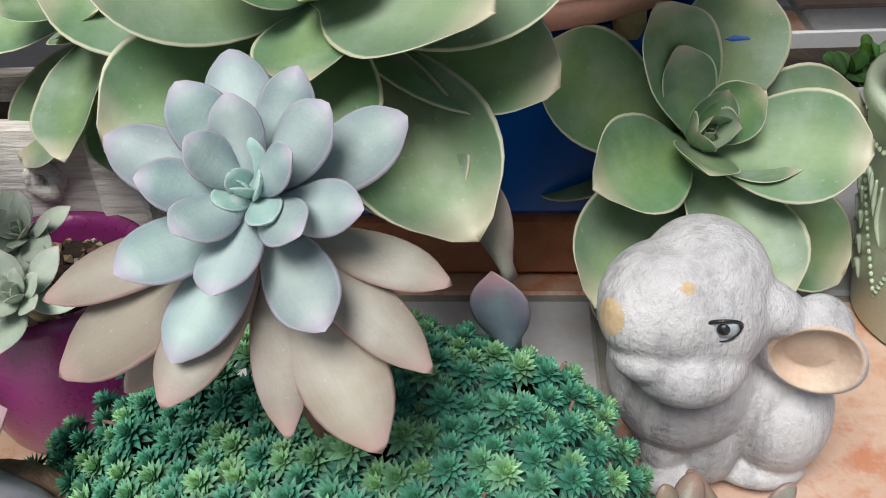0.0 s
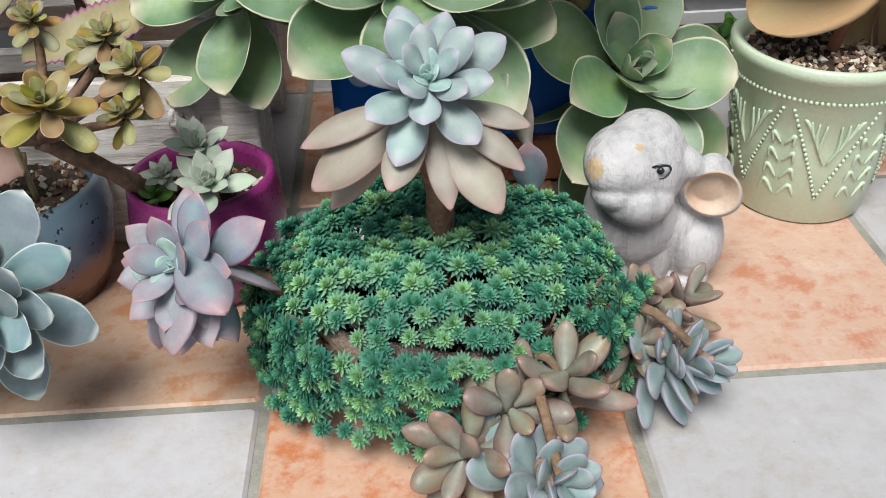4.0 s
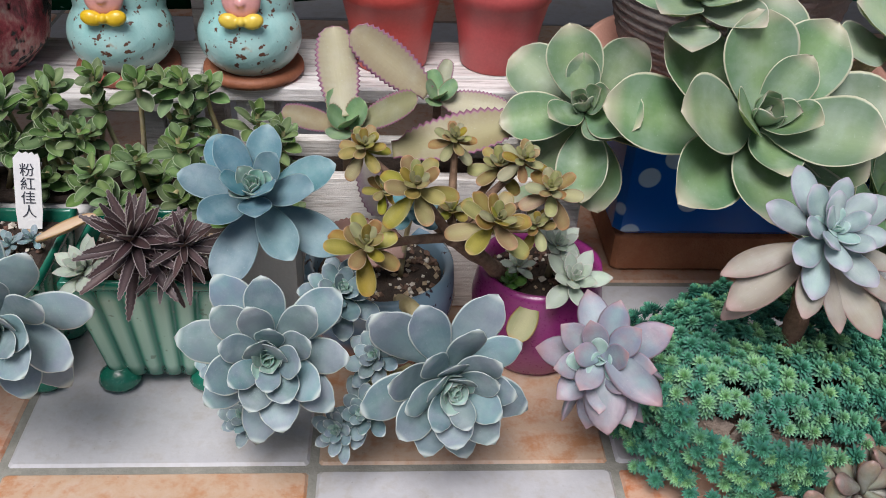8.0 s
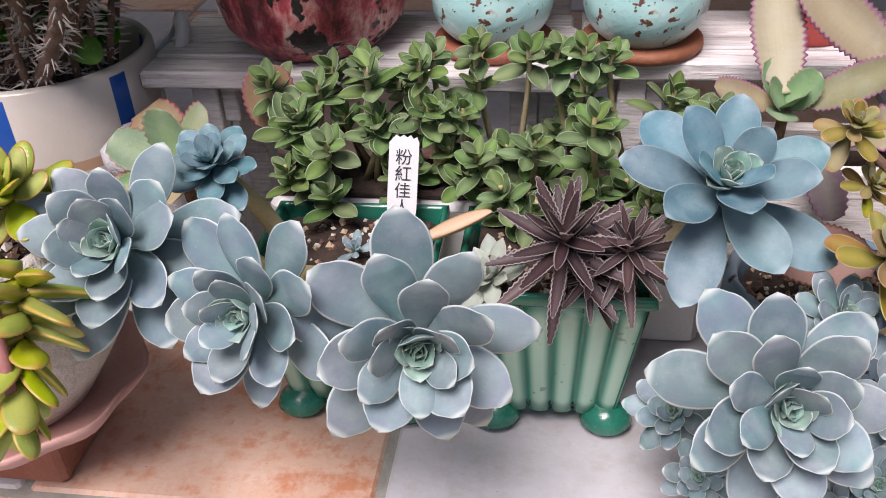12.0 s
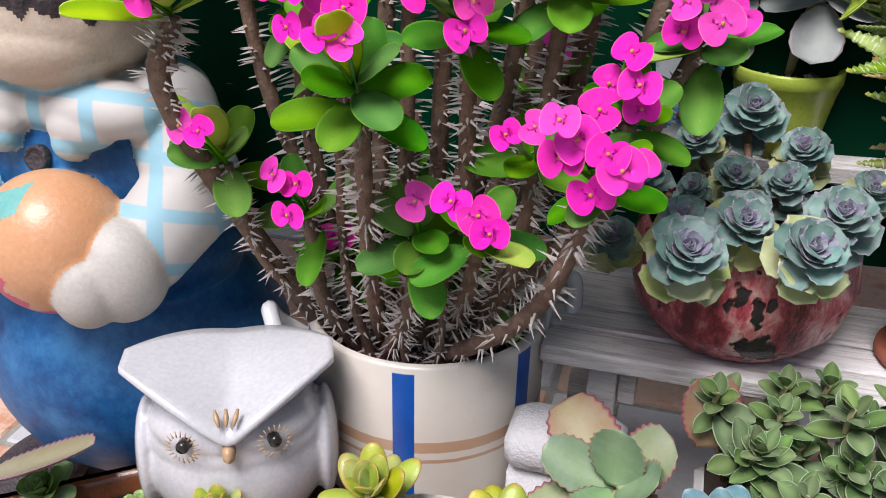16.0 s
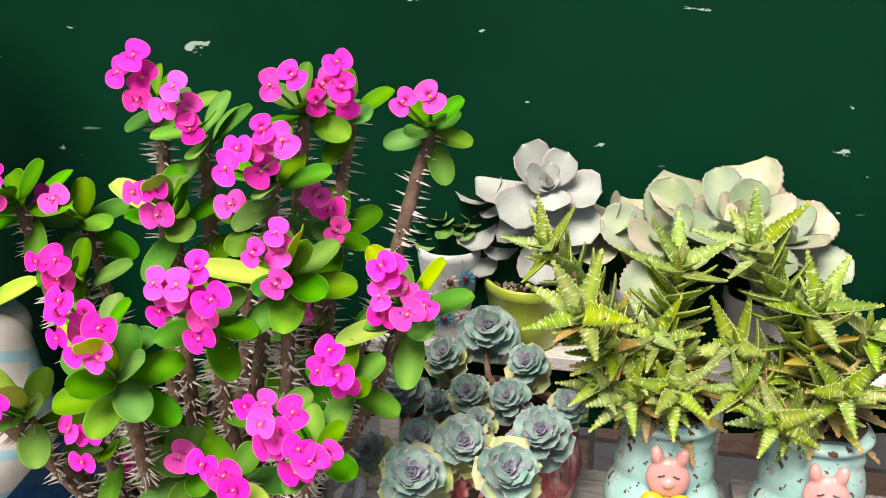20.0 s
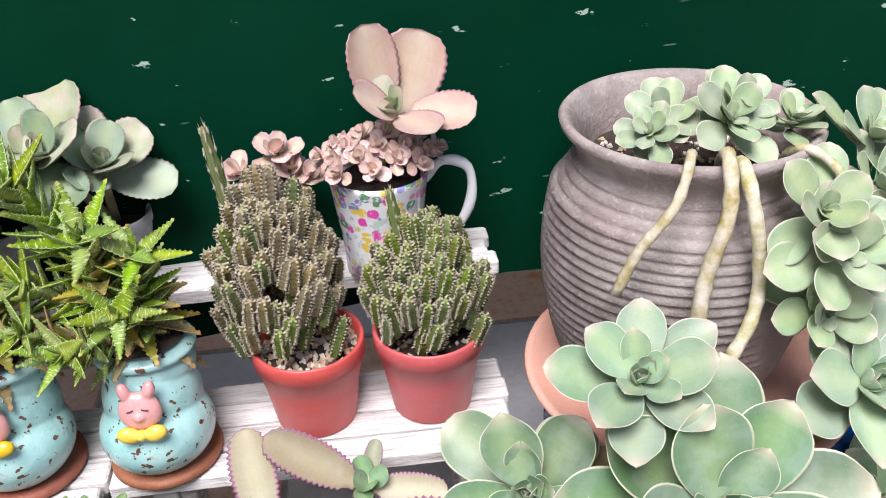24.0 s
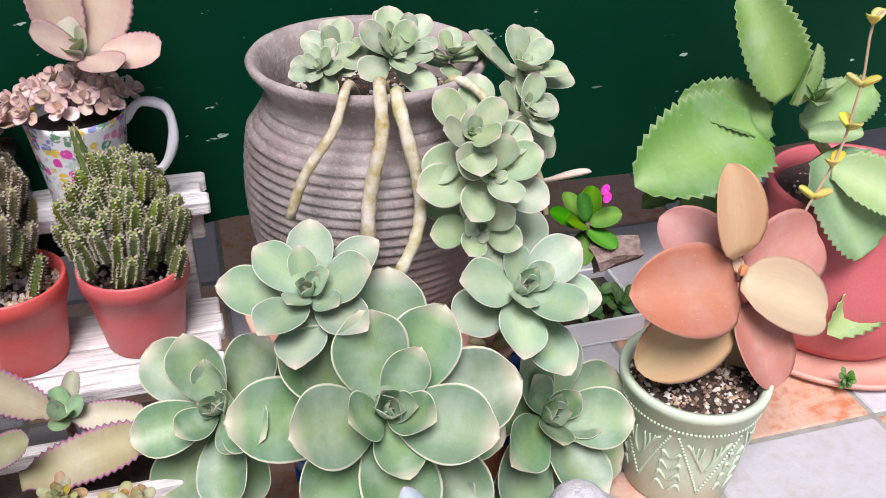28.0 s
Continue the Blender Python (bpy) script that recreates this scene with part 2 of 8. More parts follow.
def leaf_set(width=0.5, thick=0.12, peak=0.65, blunt=0.5, neck=0.3, cup=0.15, bend=0.1, point=0.0, fold=0.0, serr=0, tooth=0.03, ring=12, rows=10, curl=0.0, wave=0.0):
    """A fleshy leaf of length 1 along y, its upper face up z: breadth, thickness, place of the broadest part, blunt or pointed end, narrow foot, hollow, upward bend, small end point, saw teeth."""
    a = peak * blunt / (1 - peak)
    norm = peak**a * (1 - peak) ** blunt
    n_rows = rows if not serr else max(rows, serr * 2)
    verts, uvs, faces = [], [], []
    for k in range(n_rows + 1):
        s = k / n_rows
        v = s if serr else 1 - (1 - s) ** 1.7
        f = (v**a * (1 - v) ** blunt) / norm if 0 < v < 1 else 0.0
        w = 0.5 * width * max(f, neck * (1 - v) ** 0.5 if v < peak else 0.0, 0.004)
        y = v + (point * max(0.0, (v - 0.93) / 0.07) ** 3 if point else 0.0)
        t = thick * 0.5 * max(0.02, (1 - 0.55 * v)) * min(1.0, ((1 - v) / 0.12) ** 0.5 if v > 0.88 else 1.0)
        if serr and 0.12 < v < 0.97 and k % 2:
            w += tooth
        for i in range(ring):
            th = 2 * math.pi * i / ring
            c, q = math.cos(th), math.sin(th)
            zz = t * q * (1 - 0.5 * abs(c) ** 3) + cup * w * c * c * 2 + bend * v * v + fold * abs(c) * w + wave * w * math.sin(v * 14 + c * 2) * abs(c)
            yy = y
            if curl:
                ang = curl * v * v
                yy, zz = y - curl * 0.35 * v**3, zz + 0.0 * ang
            verts.append((w * c, yy, zz))
            uvs.append(((c + 1) / 2, v))
    for k in range(n_rows):
        for i in range(ring):
            j = (i + 1) % ring
            faces.append((k * ring + i, k * ring + j, (k + 1) * ring + j, (k + 1) * ring + i))
    faces.append(tuple(range(ring))[::-1])
    faces.append(tuple(n_rows * ring + i for i in range(ring)))
    return verts, faces, uvs


def leaf_mesh(name, mat, back=None, **shape):
    """A leaf of one material, or of another one on its underside."""
    v, f, t = leaf_set(**shape)
    if back is None:
        return mesh_from(name, v, f, mat, t)
    ring = shape.get("ring", 12)
    ids = [1 if i % ring >= ring // 2 else 0 for i in range(len(f) - 2)] + [0, 0]
    return mesh_from(name, v, f, [mat, back], t, True, ids)


def laid(owner, me, p0, p1, normal, wide=1.0, label=""):
    """One leaf from its foot p0 to its tip p1, its face towards normal."""
    p0, y = Vector(p0), Vector(p1) - Vector(p0)
    ln = y.length
    y = y / ln
    n = Vector(normal)
    n = (n - y * n.dot(y)).normalized()
    x = y.cross(n)
    m = Matrix.Identity(4)
    for c, a in enumerate((x * ln * wide, y * ln, n * ln, p0 - owner.location)):
        for r in range(3):
            m[r][c] = a[r]
    return part("leaf", me, owner, m, label)


def rosette(owner, origin, meshes, centre, axis, radius, count=30, low=8, high=80, broad=1.0, deep=0.3, small=0.16, power=1.0, spin=0.0, seed=0, jitter=6.0, foot=0.06, name="leaf", label="", turn=137.508, squeeze=None, first=0.0):
    """Leaves set in a spiral round an axis through centre, from the long low outer ones to the short steep inner ones."""
    rnd = random.Random(seed)
    frame_m = to_axis(Vector(centre) - Vector(origin), axis, spin)
    for i in range(count):
        f = first + (1 - first) * i / max(1, count - 1)
        g = f**power
        ln = radius * (1 + (small - 1) * g) * rnd.uniform(0.93, 1.06)
        el = low + (high - low) * g + rnd.uniform(-jitter, jitter)
        az = i * turn + rnd.uniform(-jitter, jitter)
        m = frame_m @ Matrix.Translation((0, 0, -deep * radius * (1 - f))) @ Matrix.Rotation(radians(az), 4, "Z") @ Matrix.Translation((0, foot * radius * (1 - 0.8 * f), 0)) @ Matrix.Rotation(radians(el), 4, "X") @ Matrix.Rotation(radians(rnd.uniform(-jitter, jitter)), 4, "Y")
        b = broad * (1 + 0.25 * g)
        m = m @ Matrix.Diagonal((ln * b, ln, ln, 1))
        part(name, meshes[i % len(meshes)], owner, m, label)
    return frame_m


def pebbles(count, radius, z, seed, mats, size=(0.0012, 0.0032), squash=1.0, hollow=0.0):
    """Loose grit on a pot's soil as one mesh with several stone colours."""
    rnd = random.Random(seed)
    base_v = np.array([(1, 0, 0), (-1, 0, 0), (0, 1, 0), (0, -1, 0), (0, 0, 1), (0, 0, -1)], float)
    base_f = [(0, 2, 4), (2, 1, 4), (1, 3, 4), (3, 0, 4), (2, 0, 5), (1, 2, 5), (3, 1, 5), (0, 3, 5)]
    verts, faces, ids = [], [], []
    for _ in range(count):
        r, a = radius * math.sqrt(rnd.uniform(hollow**2, 1)), rnd.uniform(0, 6.283)
        s = rnd.uniform(*size)
        rot = np.array(Euler([rnd.uniform(0, 6) for _ in range(3)]).to_matrix())
        v = (base_v * [s * rnd.uniform(0.7, 1.3) for _ in range(3)]) @ rot.T + [r * math.cos(a), r * math.sin(a) * squash, z + rnd.uniform(0, s * 0.8)]
        o = len(verts)
        verts += list(v)
        faces += [tuple(o + i for i in q) for q in base_f]
        ids += [rnd.randrange(len(mats))] * 8
    return mesh_from("grit", verts, faces, list(mats), None, False, ids)


def soil_disc(radius, z, seed, mat, squash=1.0, dome=0.0, rough=0.0015):
    rnd = random.Random(seed)
    rings, seg = 7, 28
    verts, faces = [(0, 0, z + dome)], []
    for k in range(1, rings + 1):
        for i in range(seg):
            a, r = 2 * math.pi * i / seg, radius * k / rings
            verts.append((r * math.cos(a), r * math.sin(a) * squash, z + dome * (1 - (k / rings) ** 2) + rnd.uniform(-rough, rough)))
    for i in range(seg):
        j = (i + 1) % seg
        faces.append((0, 1 + i, 1 + j))
        for k in range(rings - 1):
            faces.append((1 + k * seg + i, 1 + (k + 1) * seg + i, 1 + (k + 1) * seg + j, 1 + k * seg + j))
    return mesh_from("soil", verts, faces, mat)


class Picker:
    """Picks a material for many points at once: the nearest of the ellipsoids (centre, radii, material), then paint rules."""

    def __init__(self, blobs, paint):
        self.blobs, self.paint = blobs, paint

    def many(self, pts):
        best, kind_i = np.full(len(pts), 9.0), np.zeros(len(pts), dtype=np.int32)
        for c, r, k in self.blobs:
            e = (pts - np.array(c)) / np.array(r)
            d = np.abs((e * e).sum(1) ** 0.5 - 1) * min(r)
            near = d < best
            best, kind_i = np.where(near, d, best), np.where(near, k, kind_i)
        return self.paint(pts, kind_i)


def blob_mesh(name, blobs, mats, pick, voxel=0.0016, relax=6):
    """One closed mesh melted together from ellipsoids (centre, radii, turn in degrees); pick(point) gives each face its material."""
    bm = bmesh.new()
    for c, r, *turn in blobs:
        m = pose(*c, *(turn[0] if turn else (0, 0, 0))) @ Matrix.Diagonal((*r, 1))
        bmesh.ops.create_icosphere(bm, subdivisions=4 if max(r) > 0.012 else 3, radius=1, matrix=m)
    me = bpy.data.meshes.new(name)
    bm.to_mesh(me)
    bm.free()
    ob = new(name + "_rough", me)
    mod = ob.modifiers.new("melt", "REMESH")
    mod.mode, mod.voxel_size = "VOXEL", voxel
    sm = ob.modifiers.new("relax", "SMOOTH")
    sm.factor, sm.iterations = 0.5, relax
    out = bpy.data.meshes.new_from_object(ob.evaluated_get(bpy.context.evaluated_depsgraph_get()))
    out.name = name
    bpy.data.objects.remove(ob)
    bpy.data.meshes.remove(me)
    out.materials.clear()
    for m in mats:
        out.materials.append(m)
    cen = np.empty(len(out.polygons) * 3)
    out.polygons.foreach_get("center", cen)
    cen = cen.reshape(-1, 3)
    ids = pick.many(cen) if isinstance(pick, Picker) else np.array([pick(p) for p in cen], dtype=np.int32)
    out.polygons.foreach_set("material_index", ids)
    out.polygons.foreach_set("use_smooth", np.ones(len(ids), dtype=bool))
    return out


def add_to(me, shape, m, slot):
    """Melts a small shape into a mesh, with one of the mesh's materials."""
    bm = bmesh.new()
    bm.from_mesh(me)
    vs = [bm.verts.new(m @ Vector(v)) for v in shape[0]]
    for f in shape[1]:
        face = bm.faces.new([vs[i] for i in f])
        face.material_index, face.smooth = slot, True
    bm.to_mesh(me)
    bm.free()


def pot(name, at, profile, mat, label, category="plant pot", soil=None, soil_z=None, soil_r=None, grit=None, grit_n=150, seg=48, wob=0.0, seed=1, squash=1.0, turn=0, group="", flute=0, depth=0.0, grit_size=(0.0012, 0.0032), hollow=0.0):
    """A turned pot with its soil and grit."""
    t = thing(name, at, label, category, group)
    t.rotation_euler = (0, 0, radians(turn))
    v, f, u = lathe(profile, seg, wob, seed, flute, depth, squash)
    part("body", mesh_from(name, v, f, mat, u), t)
    if soil:
        part("soil", soil_disc(soil_r, soil_z, seed, soil, squash), t, None, "dark gritty potting soil")
        if grit and grit_n:
            g = part("grit", pebbles(grit_n, soil_r * 0.97, soil_z, seed, grit, grit_size, squash, hollow), t, None, "loose pale pumice grit")
            g["kind"] = "stuff"
    return t


# ---- shared materials ----
def tile_mat(name, a, b, worn, dust):
    n = Net(name, 0.45)
    big = n.noise(9, 6, 0.65)
    fine = n.noise(70, 6, 0.7)
    c = n.ramp(n.maths("MULTIPLY_ADD", fine, 0.5, n.maths("MULTIPLY", big, 0.5)), (0.34, worn), (0.46, a), (0.62, b))
    c = n.mix(n.maths("MULTIPLY", n.step(n.noise(9, 6, 0.75), 0.46, 0.58), n.step(fine, 0.35, 0.6)), c, worn)
    c = n.mix(n.maths("MULTIPLY", n.step(n.noise(15, 5, 0.7), 0.58, 0.7), 0.5), c, tuple(min(1.0, v * 1.12 + 0.03) for v in b))
    c = n.vary(c, 0.07, 0.008, 0.1)
    c = n.mix(n.maths("MULTIPLY", n.step(n.noise(260, 2), 0.7, 0.76), 0.5), c, dust)
    f = n.noise(220, 4)
    return n.done(c, n.maths("MULTIPLY_ADD", f, 0.3, 0.3), n.maths("ADD", f, n.noise(40, 4)), 0.0005, 0.5)


TILE_ORANGE = tile_mat("orange_tile", (0.57, 0.39, 0.28), (0.62, 0.49, 0.4), (0.5, 0.22, 0.11), (0.12, 0.07, 0.05))
TILE_WHITE = tile_mat("pale_tile", (0.47, 0.47, 0.485), (0.52, 0.52, 0.535), (0.42, 0.4, 0.38), (0.25, 0.23, 0.2))
GROUT = plain("grout", (0.22, 0.22, 0.19), (0.34, 0.33, 0.29), 60, 0.85, 0.0012)


def panel_mat():
    n = Net("green_paint", 0.5)
    n.bsdf.inputs["Specular IOR Level"].default_value = 0.05
    big = n.noise(3, 4)
    c = n.ramp(big, (0.3, (0.0002, 0.025, 0.011)), (0.7, (0.0004, 0.037, 0.017)))
    streak = n.noise(18, 5, 0.7, None, (1.0, 1.0, 3.0))
    c = n.mix(n.maths("MULTIPLY", n.step(streak, 0.5, 0.8), 0.25), c, (0.002, 0.048, 0.027))
    chip = n.noise(38, 4, 0.6, None, (0.7, 1.0, 1.7))
    c = n.mix(n.maths("MULTIPLY", n.step(chip, 0.672, 0.69), 0.75), c, (0.45, 0.6, 0.5))
    scuff = n.noise(60, 2, 0.5, None, (0.35, 1.0, 1.6))
    c = n.mix(n.maths("MULTIPLY", n.step(scuff, 0.73, 0.76), 0.35), c, (0.3, 0.45, 0.38))
    f = n.noise(160, 3)
    return n.done(c, n.maths("MULTIPLY_ADD", f, 0.25, 0.4), f, 0.0004, 0.4)


GREEN_PAINT = panel_mat()


def wood_mat(name, pale, dark, grain=(1.0, 14.0, 14.0), scale=14):
    n = Net(name, 0.75)
    g = n.noise(scale, 8, 0.7, None, grain)
    g2 = n.noise(scale * 3, 6, 0.7, None, grain)
    c = n.ramp(n.maths("MULTIPLY_ADD", g, 0.6, n.maths("MULTIPLY", g2, 0.4)), (0.36, dark), (0.5, pale), (0.68, tuple(min(1, v * 1.2) for v in pale)))
    c = n.vary(c, 0.12, 0.01, 0.2)
    knots = n.step(n.noise(13, 2), 0.66, 0.78)
    c = n.mix(n.maths("MULTIPLY", knots, 0.6), c, tuple(v * 0.7 for v in dark))
    return n.done(c, 0.75, g2, 0.002, 0.7)


WHITEWASH = wood_mat("whitewashed_wood", (0.7, 0.68, 0.66), (0.34, 0.3, 0.28))
BOX_WOOD = wood_mat("worn_white_wood", (0.78, 0.75, 0.7), (0.4, 0.34, 0.28))
SOIL = plain("soil", (0.022, 0.015, 0.011), (0.06, 0.04, 0.028), 120, 0.95, 0.003)
GRIT = [plain("grit_pale", (0.55, 0.5, 0.42), (0.68, 0.63, 0.55), 200, 0.9), plain("grit_tan", (0.36, 0.26, 0.17), (0.5, 0.38, 0.26), 200, 0.9), plain("grit_brown", (0.1, 0.06, 0.045), (0.2, 0.11, 0.08), 200, 0.9)]

GHOST = leafy("ghost_leaf", (0.25, 0.33, 0.345), (0.33, 0.44, 0.42), (0.38, 0.38, 0.45), 0.14, (0.4, 0.36, 0.44), 0.5, bloom=0.15)
GHOST_HEART = leafy("ghost_heart_leaf", (0.28, 0.45, 0.41), (0.37, 0.55, 0.49), (0.45, 0.52, 0.53), 0.2, None, 0.5, bloom=0.13)
GHOST_OLD = leafy("ghost_old_leaf", (0.27, 0.235, 0.19), (0.33, 0.31, 0.25), (0.33, 0.24, 0.22), 0.12, (0.43, 0.29, 0.27), 0.5, bloom=0.12)
GHOST_PINK = leafy("ghost_pink_leaf", (0.2, 0.225, 0.285), (0.255, 0.335, 0.365), (0.3, 0.25, 0.3), 0.14, (0.38, 0.22, 0.22), 0.45, bloom=0.12, blush=(0.33, 0.235, 0.27))
GHOST_FAT = leafy("fat_bronze_leaf", (0.175, 0.15, 0.115), (0.2, 0.215, 0.165), (0.24, 0.17, 0.15), 0.2, (0.3, 0.18, 0.16), 0.38, bloom=0.12, value=0.25, hue=0.03, blush=(0.28, 0.17, 0.11))
GHOST_FAT_BLUE = leafy("fat_blue_leaf", (0.2, 0.27, 0.28), (0.27, 0.37, 0.36), (0.3, 0.31, 0.37), 0.3, (0.35, 0.33, 0.4), 0.45, bloom=0.1)
BIG = leafy("broad_green_leaf", (0.125, 0.22, 0.115), (0.205, 0.305, 0.145), (0.55, 0.56, 0.4), 0.07, (0.5, 0.45, 0.34), 0.45, bloom=0.15)
BIG_BACK = leafy("broad_leaf_back", (0.19, 0.27, 0.085), (0.26, 0.34, 0.11), (0.5, 0.5, 0.32), 0.06, None, 0.45, bloom=0.1)
BIG_PALE = leafy("broad_pale_leaf", (0.24, 0.35, 0.23), (0.32, 0.42, 0.25), (0.56, 0.57, 0.44), 0.07, (0.5, 0.42, 0.34), 0.45, bloom=0.15)
ECH = leafy("grey_blue_leaf", (0.135, 0.225, 0.24), (0.185, 0.29, 0.29), (0.5, 0.57, 0.54), 0.1, None, 0.5, bloom=0.14, value=0.22, blush=(0.18, 0.225, 0.27))
ECH_HEART = leafy("grey_green_heart", (0.24, 0.38, 0.33), (0.27, 0.44, 0.36), (0.56, 0.6, 0.55), 0.1, None, 0.5, bloom=0.15)
ECH_BLUE = leafy("blue_leaf", (0.085, 0.19, 0.225), (0.125, 0.25, 0.28), (0.26, 0.37, 0.39), 0.08, None, 0.5, bloom=0.13)
SMALL_GREY = leafy("small_grey_leaf", (0.33, 0.39, 0.32), (0.38, 0.45, 0.36), (0.55, 0.55, 0.48), 0.12, (0.45, 0.4, 0.36), 0.5, bloom=0.13)
BARK = plain("stem_bark", (0.12, 0.07, 0.045), (0.26, 0.17, 0.11), 160, 0.85, 0.002)
VINE_SKIN = plain("mottled_vine", (0.64, 0.6, 0.5), (0.3, 0.25, 0.05), 95, 0.7, 0.0015, fine=160)
PALE_STEM = plain("pale_stem", (0.46, 0.4, 0.26), (0.36, 0.31, 0.12), 45, 0.7, 0.0015)

LEAF_GHOST = [leaf_mesh("leaf", GHOST, width=0.46, thick=0.3, peak=0.66, blunt=0.5, neck=0.42, cup=0.05, bend=0.12, point=0.04, ring=16, rows=14), leaf_mesh("leaf", GHOST, width=0.43, thick=0.3, peak=0.65, blunt=0.52, neck=0.42, cup=0.04, bend=0.07, point=0.04, ring=16, rows=14)]
LEAF_GHOST_HEART = [leaf_mesh("leaf", GHOST_HEART, width=0.6, thick=0.26, peak=0.58, blunt=0.6, neck=0.5, cup=0.1, bend=0.1)]
LEAF_GHOST_OLD = [leaf_mesh("leaf", GHOST_OLD, width=0.36, thick=0.2, peak=0.64, blunt=0.62, neck=0.35, cup=0.1, bend=-0.06, point=0.04, ring=16, rows=13), leaf_mesh("leaf", GHOST_OLD, width=0.4, thick=0.2, peak=0.66, blunt=0.58, neck=0.35, cup=0.06, bend=-0.02, point=0.04, ring=16, rows=13)]
LEAF_GHOST_PINK = [leaf_mesh("leaf", GHOST_PINK, width=0.5, thick=0.2, peak=0.58, blunt=0.7, neck=0.4, cup=0.08, bend=0.08, point=0.04)]
LEAF_FAT = [leaf_mesh("leaf", GHOST_FAT, width=0.43, thick=0.42, peak=0.6, blunt=0.58, neck=0.5, cup=0.03, bend=0.1), leaf_mesh("leaf", GHOST_FAT, width=0.38, thick=0.38, peak=0.6, blunt=0.62, neck=0.5, cup=0.03, bend=0.16)]
LEAF_FAT_BLUE = [leaf_mesh("leaf", GHOST_FAT_BLUE, width=0.5, thick=0.3, peak=0.62, blunt=0.52, neck=0.46, cup=0.04, bend=0.12, point=0.03)]
LEAF_BIG = [leaf_mesh("leaf", BIG, BIG_BACK, width=0.6, thick=0.1, peak=0.66, blunt=0.44, neck=0.22, cup=0.18, bend=0.1, point=0.05, ring=16, rows=14), leaf_mesh("leaf", BIG, BIG_BACK, width=0.55, thick=0.11, peak=0.66, blunt=0.46, neck=0.22, cup=0.24, bend=0.05, point=0.06, ring=16, rows=14, wave=0.03, fold=0.06)]
LEAF_BIG_PALE = [leaf_mesh("leaf", BIG_PALE, BIG_BACK, width=0.56, thick=0.1, peak=0.66, blunt=0.46, neck=0.24, cup=0.18, bend=0.1, point=0.06, ring=16, rows=14), leaf_mesh("leaf", BIG_PALE, BIG_BACK, width=0.52, thick=0.11, peak=0.66, blunt=0.48, neck=0.24, cup=0.22, bend=0.04, point=0.05, ring=16, rows=14, wave=0.03, fold=0.05)]
LEAF_BIG_HEART = [leaf_mesh("leaf", BIG_PALE, width=0.7, thick=0.12, peak=0.6, blunt=0.5, neck=0.4, cup=0.34, bend=0.28, point=0.05, ring=14)]
LEAF_ECH = [leaf_mesh("leaf", ECH, width=0.47, thick=0.17, peak=0.69, blunt=0.4, neck=0.5, cup=0.05, bend=0.13, point=0.09, ring=16, rows=13), leaf_mesh("leaf", ECH, width=0.43, thick=0.18, peak=0.69, blunt=0.42, neck=0.5, cup=0.03, bend=0.07, point=0.09, ring=16, rows=13), leaf_mesh("leaf", ECH, width=0.5, thick=0.16, peak=0.68, blunt=0.4, neck=0.5, cup=0.12, bend=0.1, point=0.08, ring=16, rows=13)]
LEAF_ECH_HEART = [leaf_mesh("leaf", ECH_HEART, width=0.66, thick=0.16, peak=0.66, blunt=0.34, neck=0.5, cup=0.3, bend=0.22, point=0.09)]
LEAF_ECH_BLUE = [leaf_mesh("leaf", ECH_BLUE, width=0.5, thick=0.14, peak=0.66, blunt=0.44, neck=0.34, cup=0.15, bend=0.08, point=0.06, ring=16, rows=13)]
LEAF_GREY = [leaf_mesh("leaf", SMALL_GREY, width=0.5, thick=0.18, peak=0.55, blunt=0.7, neck=0.45, cup=0.1, bend=0.08, point=0.05)]


# ---- floor and panel ----
floor = tagged(new("floor"), kind="structure")
tagged(floor, "checkered floor of pale grey and orange square tiles", "floor")
part("grout", mesh_from("grout", [(-6, -6, -0.0022), (6, -6, -0.0022), (6, 6, -0.0022), (-6, 6, -0.0022)], [(0, 1, 2, 3)], GROUT), floor)
GX, GY, PITCH = -0.577, 0.1187, 0.2
tile_meshes = {}
for kind_id, tm in ((0, TILE_WHITE), (1, TILE_ORANGE)):
    v, f, u = box_set(0.0028, 0.0028, -0.012, PITCH - 0.0028, PITCH - 0.0028, 0.0, 0.002)
    tile_meshes[kind_id] = mesh_from("tile", v, f, tm, u, False)
for i in range(-8, 10):
    for j in range(-8, 8):
        part("tile", tile_meshes[(i + j) % 2], floor, pose(GX + PITCH * i, GY + PITCH * j, random.uniform(-0.0006, 0.0004)))

panel = tagged(new("wall_back"), "glossy dark green painted board wall with pale scratches", "wall", kind="structure")
PANEL_TURN = math.degrees(math.atan(0.1))
panel.matrix_basis = pose(0, 0.553, 0, 0, 0, PANEL_TURN)
foot = [(-2.4, 0.165), (-0.5, 0.165), (-0.16, 0.188), (0.26, 0.157), (2.2, 0.15)]
v = [(x, y, z) for y in (0.0, 0.03) for x, z in foot] + [(x, y, 1.9) for y in (0.0, 0.03) for x, z in foot]
f = [(i, i + 1, 11 + i, 10 + i) for i in range(4)] + [(6 + i, 5 + i, 15 + i, 16 + i) for i in range(4)] + [(i + 1, i, 5 + i, 6 + i) for i in range(4)] + [(10 + i, 11 + i, 16 + i, 15 + i) for i in range(4)] + [(0, 10, 15, 5), (4, 9, 19, 14)]
part("board", mesh_from("board", v, f, GREEN_PAINT, None, False), panel)
for x in (-2.35, 2.15):
    v, f, u = box_set(x - 0.03, 0.0305, 0.0, x + 0.03, 0.09, 1.9, 0.003)
    part("post", mesh_from("post", v, f, GREEN_PAINT, u, False), panel)
v, f, u = box_set(-4, 1.35, 0, 4, 1.5, 2.2, 0.002)
